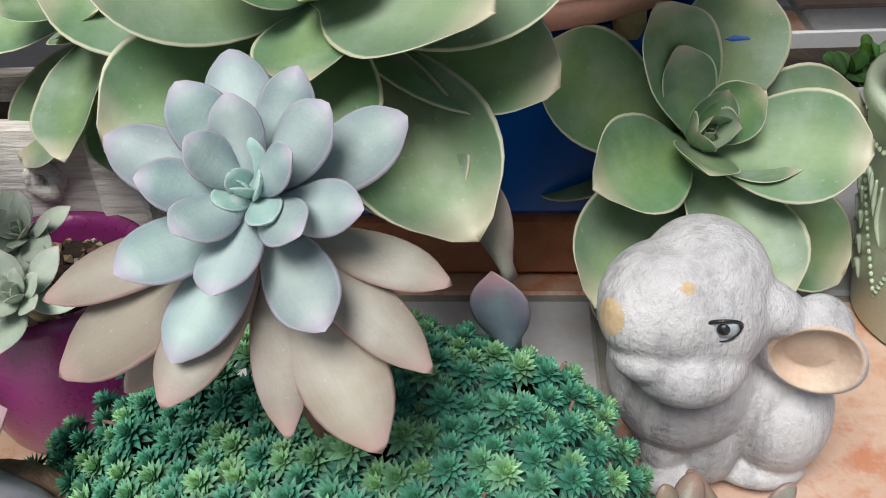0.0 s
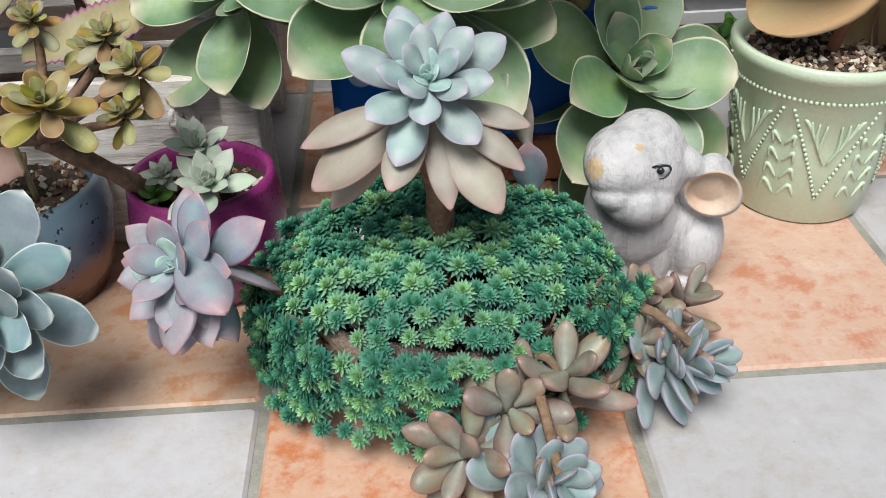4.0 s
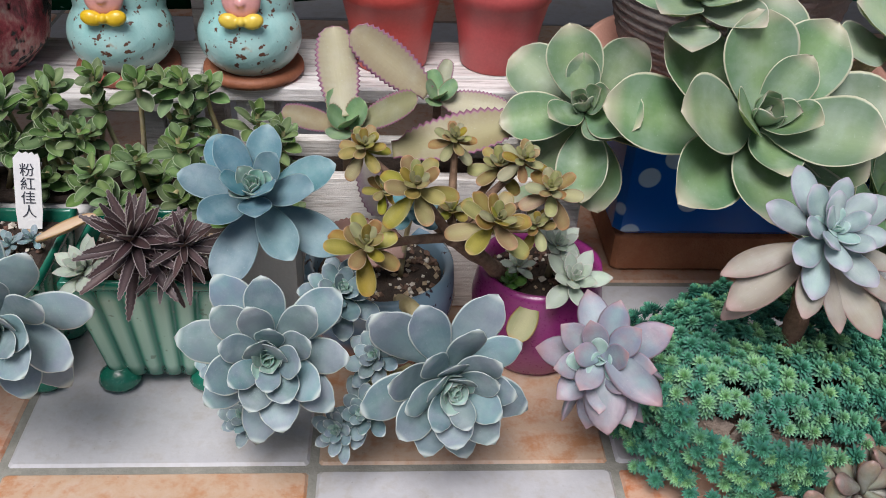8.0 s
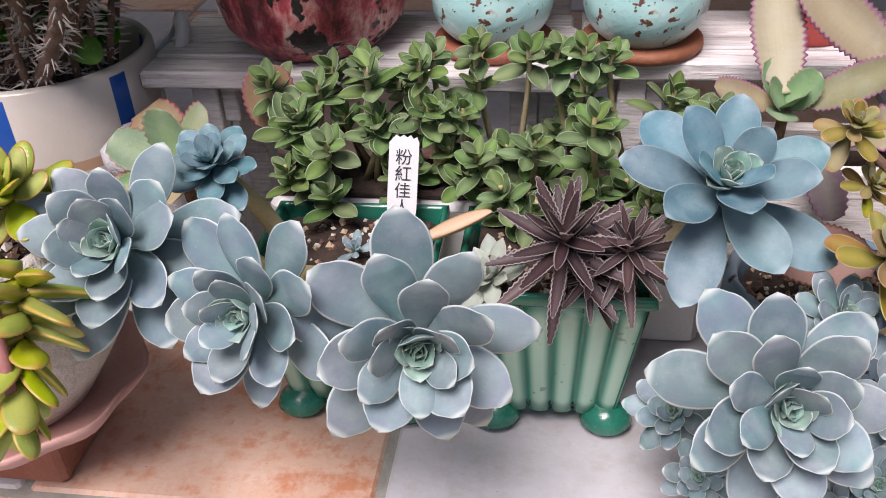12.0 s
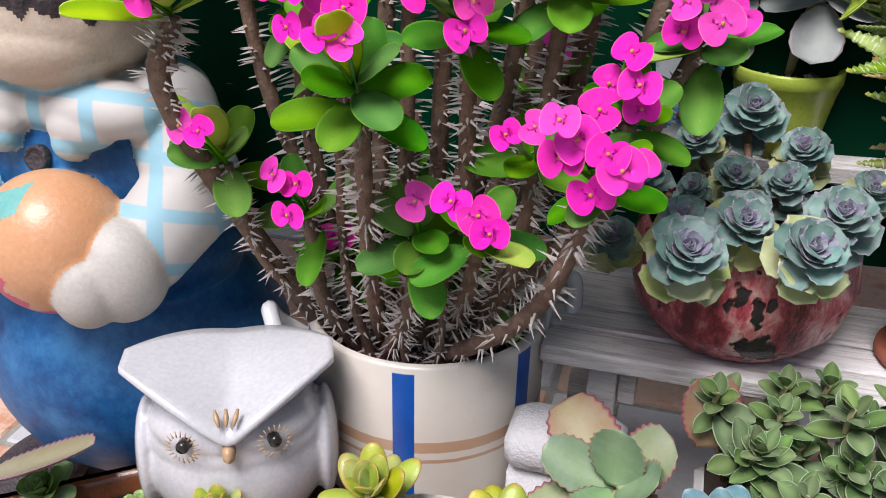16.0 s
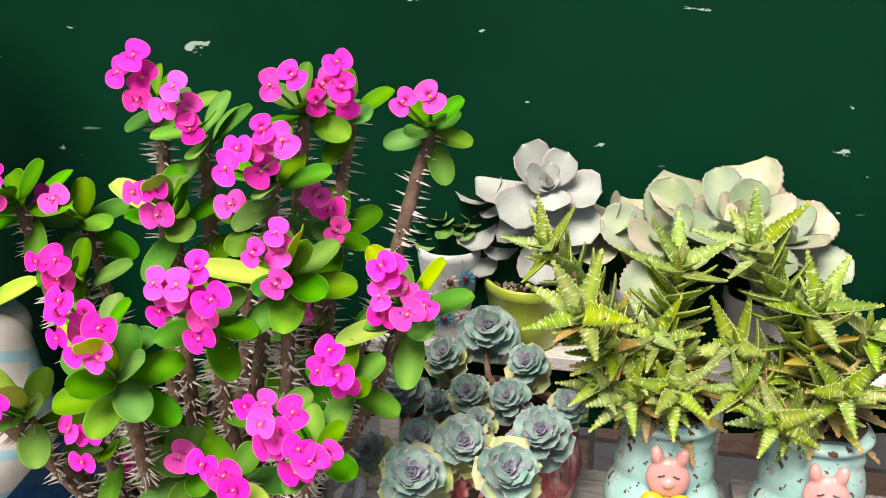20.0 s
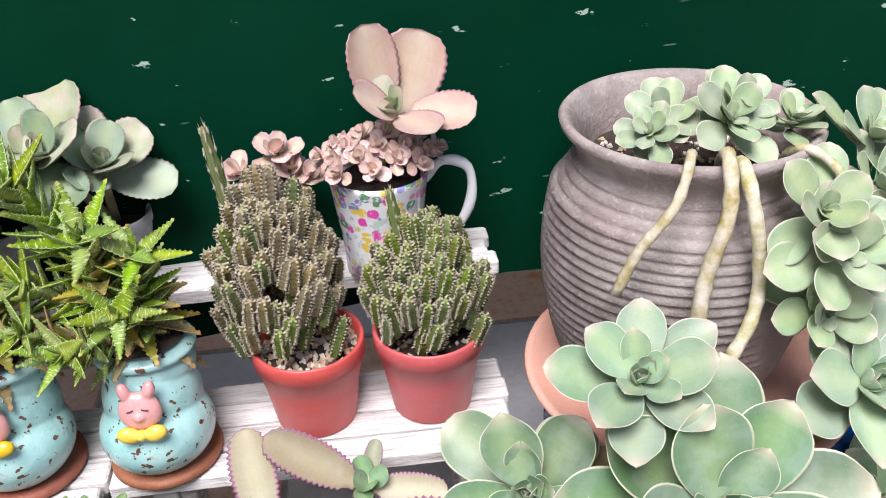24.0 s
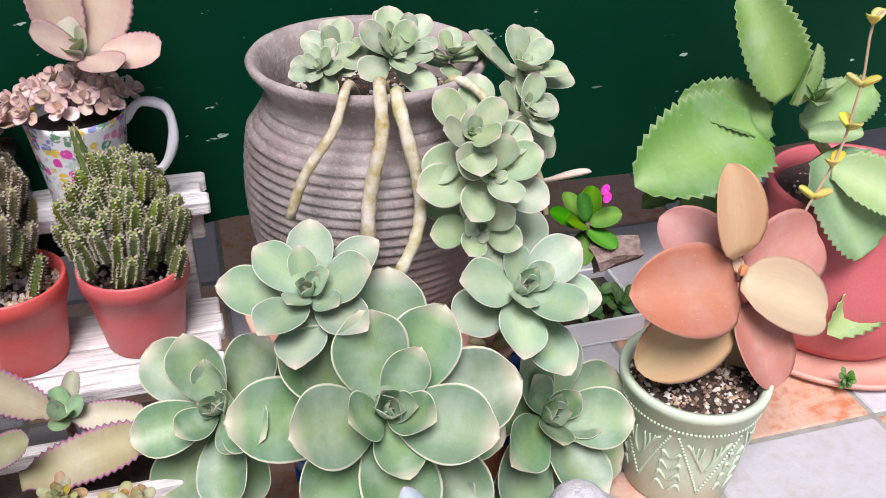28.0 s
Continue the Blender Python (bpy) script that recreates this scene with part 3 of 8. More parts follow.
tagged(part("wall_far", mesh_from("wall_far", v, f, plain("dull_wall", (0.2, 0.2, 0.19), (0.3, 0.3, 0.28), 4, 0.9), u, False)), "plain dull grey rear wall", "wall", kind="structure")


# ---- shelves ----
def shelf(name, x0, x1, y0, y1, z, slats, thick, label, leg_x):
    t = thing(name, (x0, y0, 0), label, "plant stand", "whitewashed slatted stands")
    w = (y1 - y0) / slats
    for k in range(slats):
        v, f, u = box_set(0, k * w + 0.0012, z - thick, x1 - x0 + random.uniform(-0.003, 0.003), (k + 1) * w - 0.0012, z + random.uniform(-0.0012, 0.0008), 0.0015)
        part("slat", mesh_from("slat", v, f, WHITEWASH, u, False), t)
    for lx in leg_x:
        for ly in (0.012, y1 - y0 - 0.03):
            v, f, u = box_set(lx - x0, ly, 0, lx - x0 + 0.018, ly + 0.018, z - thick - 0.0005, 0.001)
            part("leg", mesh_from("leg", v, f, WHITEWASH, u, False), t)
    for lx in leg_x:
        v, f, u = box_set(lx - x0 + 0.0185, 0.016, z - thick - 0.03, lx - x0 + 0.03, y1 - y0 - 0.016, z - thick - 0.0005, 0.001)
        part("brace", mesh_from("brace", v, f, WHITEWASH, u, False), t)
    return t


S1, S2, S3 = 0.158, 0.158, 0.245
shelf("plant_stand", -0.764, -0.479, 0.336, 0.45, S1, 4, 0.013, "low whitewashed wooden slat stand with a worn front edge", (-0.735, -0.52))
shelf("plant_stand", -0.474, -0.183, 0.358, 0.46, S2, 4, 0.013, "low whitewashed wooden slat stand holding red plastic pots", (-0.45, -0.225))
shelf("plant_stand", -0.78, -0.181, 0.466, 0.526, S3, 3, 0.013, "higher whitewashed slat stand standing against the green wall", (-0.76, -0.5, -0.215))



# ---- pots ----
def rim_profile(r0, r1, h, wall=0.004, lip=0.004, floor_z=0.008, soil_gap=0.01, lip_h=0.008):
    """A plain flower pot: foot radius, rim radius, height."""
    ri = r1 - wall
    return [(r0 - wall, floor_z), (ri - 0.002, h - lip_h), (ri, h - 0.001), (r1 + lip * 0.3, h + 0.0008), (r1 + lip, h - 0.001), (r1 + lip, h - lip_h), (r1, h - lip_h - 0.001), (r0 + (r1 - r0) * 0.5, h * 0.5), (r0, 0.002), (r0 - 0.002, 0.0)]


RED_PLASTIC = plain("red_plastic", (0.54, 0.08, 0.085), (0.6, 0.11, 0.115), 20, 0.4, 0.0003)
MINT = plain("mint_glaze", (0.5, 0.62, 0.46), (0.56, 0.67, 0.5), 10, 0.35, 0.0004, 0.3)
LIME = plain("lime_glaze", (0.48, 0.6, 0.07), (0.54, 0.65, 0.1), 12, 0.3, 0.0003, 0.3)
PURPLE = plain("magenta_glaze", (0.2, 0.02, 0.13), (0.29, 0.035, 0.19), 30, 0.3, 0.0004, 0.4)
WHITE_GLAZE = plain("white_glaze", (0.72, 0.73, 0.74), (0.77, 0.77, 0.78), 12, 0.18, 0.0002, 0.5)
PEACH = plain("peach_clay", (0.66, 0.36, 0.26), (0.7, 0.42, 0.31), 16, 0.6, 0.0006)
PINK_CLAY = plain("pink_clay", (0.5, 0.25, 0.22), (0.56, 0.32, 0.28), 30, 0.5, 0.0006)

def crock_glaze():
    n = Net("striped_stoneware_glaze", 0.3, coat=0.4)
    s = n.node("ShaderNodeSeparateXYZ", Vector=n.coords())
    a = n.maths("ARCTAN2", s.outputs[1], s.outputs[0])
    w = n.maths("FRACT", n.maths("MULTIPLY_ADD", a, 0.95493, CROCK_PHASE))
    band = n.maths("ABSOLUTE", n.maths("SUBTRACT", w, 0.5))
    c = n.ramp(n.noise(14, 4), (0.3, (0.58, 0.55, 0.48)), (0.7, (0.66, 0.62, 0.55)))
    for z0, hw in ((0.11, 0.0042), (0.1, 0.0014)):
        k = n.maths("ABSOLUTE", n.maths("SUBTRACT", n.maths("ADD", s.outputs[2], n.maths("MULTIPLY", n.noise(30, 3), 0.002)), z0 + 0.001))
        c = n.mix(n.maths("MULTIPLY", n.step(k, hw, hw * 0.8), 0.8), c, (0.42, 0.25, 0.13))
    blue = n.maths("MULTIPLY", n.step(band, 0.084, 0.079), n.step(s.outputs[2], 0.162, 0.161))
    c = n.mix(blue, c, n.mix(n.noise(60, 3), (0.012, 0.05, 0.25), (0.03, 0.1, 0.42)))
    return n.done(n.vary(c, 0.01), 0.3, n.noise(160, 3), 0.0005)


CROCK_PHASE = 0.885
for at, lab, n in (((-0.24, 0.415, S2), "red plastic flower pot holding a bright green cactus", 120), ((-0.328, 0.414, S2), "red plastic flower pot with white specks and pale gravel", 260)):
    pot("flower_pot", at, rim_profile(0.03, 0.0395, 0.072, 0.002, 0.0015, lip_h=0.014), RED_PLASTIC, lab, "plant pot", SOIL, 0.06, 0.0365, GRIT[:2], n, seed=int(n), group="red plastic pots")

pot("embossed_pot", (0.195, 0.305, 0), rim_profile(0.047, 0.06, 0.12, 0.004, 0.003), MINT, "pale mint ceramic pot with embossed beaded triangles", "plant pot", SOIL, 0.108, 0.055, GRIT, 500, seed=5)
pot("lime_pot", (-0.64, 0.492, S3), rim_profile(0.026, 0.034, 0.056, 0.003, 0.001), LIME, "lime green glazed ceramic pot with a pale rim", "plant pot", SOIL, 0.049, 0.03, GRIT, 80, seed=6)
crock = pot("striped_crock", (-0.84, 0.352, 0), [(0.06, 0.01), (0.068, 0.152), (0.0695, 0.164), (0.0725, 0.167), (0.0755, 0.164), (0.0755, 0.1), (0.0735, 0.05), (0.068, 0.004), (0.066, 0)], crock_glaze(), "cream stoneware crock with vertical cobalt stripes", "plant pot", SOIL, 0.132, 0.066, GRIT[1:], 200, seed=7)
pot("glazed_bowl", (-0.218, 0.24, 0), [(0.03, 0.01), (0.04, 0.05), (0.038, 0.074), (0.04, 0.079), (0.0435, 0.08), (0.0445, 0.074), (0.048, 0.05), (0.046, 0.03), (0.04, 0.006), (0.036, 0)], PURPLE, "glossy magenta round ceramic bowl", "plant pot", SOIL, 0.066, 0.041, GRIT, 120, seed=8, wob=0.02)


for a in (-150.0, 30.0):
    ca, sa = math.cos(radians(a)), math.sin(radians(a))
    hl = bezier([(0.074 * ca - w * sa, 0.074 * sa + w * ca, z) if k in (0, 4) else (q * ca - w * sa, q * sa + w * ca, z) for k, (q, w, z) in enumerate(((0.074, -0.02, 0.138), (0.092, -0.016, 0.155), (0.098, 0.0, 0.172), (0.092, 0.016, 0.155), (0.074, 0.02, 0.138)))], 20)
    v, f, u = tube(hl, [0.0052] * len(hl), 9)
    part("handle", mesh_from("handle", v, f, WHITE_GLAZE, u), crock, None, "white curled handle at the rim")


def jar_profile():
    prof = [(0.055, 0.012), (0.08, 0.12), (0.07, 0.185), (0.0765, 0.204), (0.082, 0.213), (0.0865, 0.2165), (0.0895, 0.213), (0.088, 0.208), (0.08, 0.199), (0.077, 0.192)]
    for k in range(73):
        s = k / 72
        z = 0.186 * (1 - s)
        r = 0.062 + 0.036 * math.sin(math.pi * min(1.0, 0.1 + (z / 0.186) * 0.68)) ** 0.9
        if z > 0.16:
            r = r + (0.077 - r) * ((z - 0.16) / 0.026)
        prof.append((r + (0.0017 if k % 3 == 1 else -0.001), z))
    return prof


def jar_mat():
    n = Net("grey_stoneware", 0.8)
    c = n.ramp(n.noise(14, 6, 0.7), (0.3, (0.17, 0.13, 0.12)), (0.5, (0.28, 0.24, 0.22)), (0.7, (0.42, 0.385, 0.35)))
    c = n.mix(n.step(n.noise(6, 4), 0.45, 0.7), c, (0.36, 0.25, 0.24))
    g = n.noise(260, 3)
    c = n.mix(n.maths("MULTIPLY", n.step(g, 0.55, 0.75), 0.5), c, (0.5, 0.47, 0.44))
    return n.done(c, 0.8, g, 0.0015, 0.8)


JAR = jar_mat()
SZ = 0.142
pot("stoneware_jar", (-0.05, 0.437, SZ + 0.012), jar_profile(), JAR, "big grey-brown ribbed stoneware jar with a flared rim", "jar", SOIL, 0.178, 0.0715, GRIT, 260, seed=9, seg=64, wob=0.004)
pot("saucer", (-0.035, 0.425, SZ), [(0.09, 0.008), (0.115, 0.012), (0.121, 0.02), (0.127, 0.021), (0.128, 0.018), (0.121, 0.008), (0.095, 0.0), (0.09, 0.0)], PEACH, "wide peach clay saucer under the stoneware jar", "saucer", seg=56, wob=0.004)
v, f, u = box_set(-0.135, 0.335, 0.0, 0.11, 0.47, 0.04, 0.004)
tagged(part("brick_block", mesh_from("block", v, f, plain("brick", (0.3, 0.1, 0.055), (0.4, 0.16, 0.09), 40, 0.85, 0.002), u, False)), "rough red brick block under the blue box", "brick")


def azulejo():
    n = Net("blue_pattern_glaze", 0.25)
    ck = n.node("ShaderNodeTexVoronoi", Vector=n.coords(), Scale=34.0)
    m = n.step(ck.outputs["Distance"], 0.3, 0.36)
    ck2 = n.step(n.noise(8, 2), 0.5, 0.56)
    c = n.mix(n.maths("MULTIPLY", n.maths("SUBTRACT", 1.0, m), ck2), (0.02, 0.13, 0.42), (0.42, 0.56, 0.68))
    return n.done(n.vary(c, 0.02), 0.25)


v, f, u = box_set(-0.14, 0.33, 0.0405, 0.09, 0.47, SZ - 0.0005, 0.006)
tagged(part("blue_box", mesh_from("box", v, f, azulejo(), u, False)), "blue box with a white leaf pattern below the saucer", "box")

for s, (x, y) in enumerate(((0.475, 0.47),)):
    pot("red_pot", (x, y, 0.006), [(0.07, 0.01), (0.1, 0.06), (0.1, 0.1), (0.088, 0.15), (0.09, 0.166), (0.094, 0.168), (0.097, 0.163), (0.094, 0.15), (0.108, 0.1), (0.11, 0.06), (0.1, 0.02), (0.085, 0)], plain("pink_red_plastic", (0.5, 0.09, 0.1), (0.56, 0.13, 0.13), 10, 0.45, 0.0004), "large pink-red rounded plastic planter", "plant pot", SOIL, 0.15, 0.085, GRIT, 100, seed=11)
    pot("pot_saucer", (x, y, 0.0), [(0.1, 0.003), (0.125, 0.005), (0.13, 0.012), (0.133, 0.012), (0.132, 0.006), (0.12, 0.0), (0.1, 0.0)], PEACH, "thin peach plastic saucer below the red planter", "saucer", seg=56)

# the brown-blue glazed pot behind the paired rosettes
def drip_glaze():
    n = Net("blue_brown_glaze", 0.25, coat=0.4)
    z = n.node("ShaderNodeSeparateXYZ", Vector=n.coords()).outputs[2]
    k = n.maths("ADD", z, n.maths("MULTIPLY", n.noise(25, 4), 0.03))
    c = n.ramp(n.maths("MULTIPLY", k, 11.0), (0.2, (0.12, 0.045, 0.025)), (0.45, (0.3, 0.14, 0.09)), (0.6, (0.08, 0.14, 0.22)), (0.85, (0.15, 0.24, 0.31)))
    c = n.mix(n.step(n.noise(130, 2), 0.63, 0.67), c, (0.04, 0.03, 0.04))
    return n.done(c, 0.25, n.noise(200, 3), 0.0004)


pot("drip_pot", (-0.335, 0.245, 0), [(0.035, 0.01), (0.045, 0.05), (0.047, 0.072), (0.05, 0.078), (0.054, 0.075), (0.056, 0.05), (0.05, 0.02), (0.042, 0)], drip_glaze(), "squat pot with a speckled blue glaze dripping over brown", "plant pot", SOIL, 0.066, 0.045, GRIT, 200, seed=12, wob=0.01)


# ---- rosette plants ----
def plant(name, at, label, category="succulent", group=""):
    return thing(name, at, label, category, group)


def stem(owner, pts, r0, r1, mat, seg=8, n=10, bumps=0.0, name="stem"):
    line = bezier(pts, n)
    o = owner.location
    rad = [(r0 + (r1 - r0) * k / max(1, len(line) - 1)) * (1 + bumps * math.sin(k * 2.4)) for k in range(len(line))]
    v, f, u = tube([p - o for p in line], rad, seg)
    return part(name, mesh_from(name, v, f, mat, u), owner)


def echeveria(name, base, centre, axis, radius, label, seed, heart=LEAF_ECH_HEART, outer=LEAF_ECH, n=24, low=-2, broad=1.12, group="grey-blue rosettes", stem_mat=PALE_STEM, stem_r=0.006):
    t = plant(name, base, label, "succulent", group)
    ax = Vector(axis).normalized()
    c = Vector(centre) - ax * radius * 0.22
    stem(t, (base, (Vector(base) + c - ax * radius * 0.7) / 2 + Vector((0, 0, 0.01)), c - ax * radius * 0.35), stem_r, stem_r * 0.8, stem_mat)
    rosette(t, base, outer, c, ax, radius, n, low, 54, broad * 0.97, 0.4, 0.48, 0.95, seed * 31.0, seed, 9)
    rosette(t, base, heart, c, ax, radius * 0.36, 9, 40, 70, broad, 0.12, 0.6, 1.0, seed * 17.0, seed + 1, 5)
    rosette(t, base, heart, c + ax * radius * 0.04, ax, radius * 0.2, 7, 62, 86, broad, 0.1, 0.5, 1.0, seed * 13.0, seed + 2, 4)
    return t


E_A, E_B, E_C, E_D, E_E = (-0.394, 0.082, 0.128), (-0.29, 0.081, 0.104), (-0.541, 0.091, 0.14), (-0.621, 0.099, 0.147), (-0.689, 0.128, 0.165)
echeveria("echeveria", (-0.35, 0.215, 0.066), E_A, (0.02, -0.86, 0.5), 0.05, "grey-blue echeveria rosette with pale leaf edges leaning from a pot", 1)
echeveria("echeveria", (-0.32, 0.21, 0.066), E_B, (0.2, -0.93, 0.26), 0.053, "grey-blue echeveria rosette with pale leaf edges leaning from a pot", 2)
echeveria("echeveria", (-0.585, 0.2, 0.089), E_C, (0.2, -0.92, 0.32), 0.054, "grey-blue echeveria rosette hanging over a green trough", 3)
echeveria("echeveria", (-0.61, 0.2, 0.089), E_D, (-0.2, -0.9, 0.38), 0.048, "grey-blue echeveria rosette hanging over a green trough", 4)
echeveria("echeveria", (-0.635, 0.205, 0.089), E_E, (0.0, -0.8, 0.58), 0.053, "grey-blue echeveria rosette rising above a green trough", 5)
echeveria("echeveria", (-0.345, 0.235, 0.066), (-0.356, 0.15, 0.126), (0.15, -0.5, 0.85), 0.027, "small grey-blue echeveria offset rosette", 6, n=22)
echeveria("echeveria", (-0.63, 0.22, 0.089), (-0.659, 0.188, 0.178), (0, -0.45, 0.9), 0.026, "small blue echeveria offset rosette on a bent stem", 7, LEAF_ECH_BLUE, LEAF_ECH_BLUE, n=20)
echeveria("blue_echeveria", (-0.435, 0.215, 0.1), (-0.41, 0.178, 0.182), (0.03, -0.6, 0.8), 0.058, "powdery blue echeveria rosette with broad leaves", 8, LEAF_ECH_HEART, LEAF_ECH_BLUE, n=14, low=-14, broad=1.0)

for c, ax, r, seed, meshes, lab, n in (
    ((-0.083, 0.229, 0.21), (0.05, -0.66, 0.75), 0.096, 11, LEAF_BIG, "very large green rosette with broad pale-edged leaves", 15),
    ((-0.195, 0.281, 0.189), (-0.32, -0.6, 0.73), 0.074, 12, LEAF_BIG, "large green rosette with broad pale-edged leaves", 12),
    ((-0.124, 0.288, 0.271), (-0.14, -0.48, 0.86), 0.062, 13, LEAF_BIG_PALE, "pale green rosette with broad leaves at the jar's foot", 12),
    ((0.027, 0.283, 0.25), (0.12, -0.62, 0.76), 0.07, 14, LEAF_BIG_PALE, "pale green rosette with broad leaves at the jar's foot", 13),
    ((0.064, 0.289, 0.114), (0.2, -0.68, 0.7), 0.085, 15, LEAF_BIG, "green rosette with broad leaves beside the mint pot", 14),
):
    b = (c[0] * 0.6 - 0.008, 0.33, 0.163)
    t = plant("broad_leaf_rosette", b, lab, "succulent", "broad green rosettes")
    av = Vector(ax).normalized()
    cv = Vector(c) - av * r * 0.22
    stem(t, (b, (Vector(b) + cv - av * r) / 2, cv - av * r * 0.3), 0.008, 0.007, PALE_STEM)
    rosette(t, b, meshes, cv, av, r, n - 4, {11: 5, 12: -14, 13: 24, 14: 12}.get(seed, -4), 30, 1.0, 0.3, 0.74, 1.0, seed * 40.0, seed, 6)
    rosette(t, b, meshes, cv, av, r * 0.56, 4, 34, 52, 1.05, 0.1, 0.8, 1.0, seed * 17.0, seed + 30, 5)
    if seed == 11:
        for tip, nrm, w in (((-0.007, 0.235, 0.157), (0.1, -0.6, 0.75), 0.95), ((-0.045, 0.2, 0.127), (0.25, -0.85, 0.4), 0.9)):
            laid(t, meshes[0], cv - av * r * 0.2, tip, nrm, w)
    if seed not in (11, 13, 14):
        rosette(t, b, meshes, cv - av * r * 0.3, av + Vector((0, 0, 0.5)), r * 0.9, 5, -48, -18, 1.0, 0.2, 0.9, 1.0, seed * 11.0, seed + 80, 8)
    rosette(t, b, LEAF_BIG_HEART, cv, av, r * 0.34, 4, 50, 66, 0.95, 0.1, 0.8, 1.0, seed * 23.0, seed + 50, 4)
    rosette(t, b, LEAF_BIG_HEART, cv + av * r * 0.03, av, r * 0.2, 5, 64, 84, 0.9, 0.1, 0.6, 1.0, seed * 29.0, seed + 60, 4)
for p, r, k in (((-0.43, 0.134, 0.075), 0.026, 21), ((-0.418, 0.112, 0.055), 0.02, 22), ((-0.338, 0.118, 0.1), 0.022, 23), ((-0.345, 0.1, 0.07), 0.022, 24), ((-0.36, 0.095, 0.06), 0.018, 25)):
    echeveria("echeveria", (p[0] + 0.03, p[1] + 0.05, 0.06), p, (-0.3, -0.6, 0.7), r, "small grey-blue offset hanging below the echeveria", k, n=18, stem_r=0.0025)



# ---- the sedum cushion and its ghost plants ----
STONE = plain("planter_stone", (0.3, 0.24, 0.19), (0.5, 0.42, 0.35), 45, 0.9, 0.004)
CX, CY = -0.073, 0.142


def planter_mesh():
    rnd = random.Random(3)
    seg, verts, faces = 56, [], []
    prof = [(0.7, 0.03), (0.93, 0.045), (0.98, 0.058), (1.04, 0.06), (1.07, 0.052), (1.03, 0.03), (0.9, 0.008), (0.82, 0.0)]
    for r, z in prof:
        for i in range(seg):
            a = 2 * math.pi * i / seg
            k = 1 + 0.05 * math.sin(3 * a + 1) + 0.035 * math.sin(7 * a + z * 90) + rnd.uniform(-0.012, 0.012)
            verts.append((0.08 * r * k * math.cos(a), 0.05 * r * k * math.sin(a), z + (0.006 * math.sin(2 * a + 0.6) if z > 0.02 else 0)))
    for k in range(len(prof) - 1):
        for i in range(seg):
            j = (i + 1) % seg
            faces.append((k * seg + i, k * seg + j, (k + 1) * seg + j, (k + 1) * seg + i))
    faces.append(tuple(range(seg))[::-1])
    faces.append(tuple((len(prof) - 1) * seg + i for i in range(seg)))
    return mesh_from("planter", verts, faces, STONE)


planter = thing("log_planter", (CX, CY, 0), "rough tan planter shaped like an old log", "plant pot")
part("body", planter_mesh(), planter)
part("soil", soil_disc(0.085, 0.05, 4, SOIL, 0.63, 0.012, 0.003), planter, None, "dark gritty potting soil")
g = part("grit", pebbles(260, 0.085, 0.055, 21, GRIT, (0.0012, 0.003), 0.63), planter)
g["kind"] = "stuff"


rim_line = [Vector((0.098 * math.cos(a), 0.079 * math.sin(a), 0.022 + 0.006 * math.sin(5 * a))) for a in np.linspace(4.65, 5.75, 22)]
v, f, u = tube(rim_line, [0.0062 + 0.0016 * math.sin(k * 1.3) for k in range(22)], 9)
part("rim", mesh_from("rim", v, f, plain("tan_bark", (0.3, 0.2, 0.12), (0.56, 0.42, 0.29), 70, 0.85, 0.004), u), planter, None, "curled tan bark edge of the log")

def sedum_mat():
    n = Net("sedum_needles", 0.55)
    uv = n.node("ShaderNodeSeparateXYZ", Vector=n.coords("UV"))
    # Low values are shade painted into the green; inner needles are brighter by nature.
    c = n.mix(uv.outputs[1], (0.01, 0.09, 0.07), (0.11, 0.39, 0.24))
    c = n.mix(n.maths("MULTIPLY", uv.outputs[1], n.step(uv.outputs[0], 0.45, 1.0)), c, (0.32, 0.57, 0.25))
    r = n.node("ShaderNodeNewGeometry").outputs["Random Per Island"]
    h = n.node("ShaderNodeHueSaturation", Color=c, Value=n.maths("MULTIPLY_ADD", r, 0.5, 0.75))
    return n.done(h.outputs[0], 0.55)


def dome(x, y):
    """Height of the cushion's surface."""
    r = ((x / 0.108) ** 2 + (y / 0.084) ** 2) ** 0.5
    return max(0.012, 0.03 + 0.066 * (1 - min(1.2, r) ** 5)) + 0.006 * math.sin(40 * x) * math.cos(50 * y)


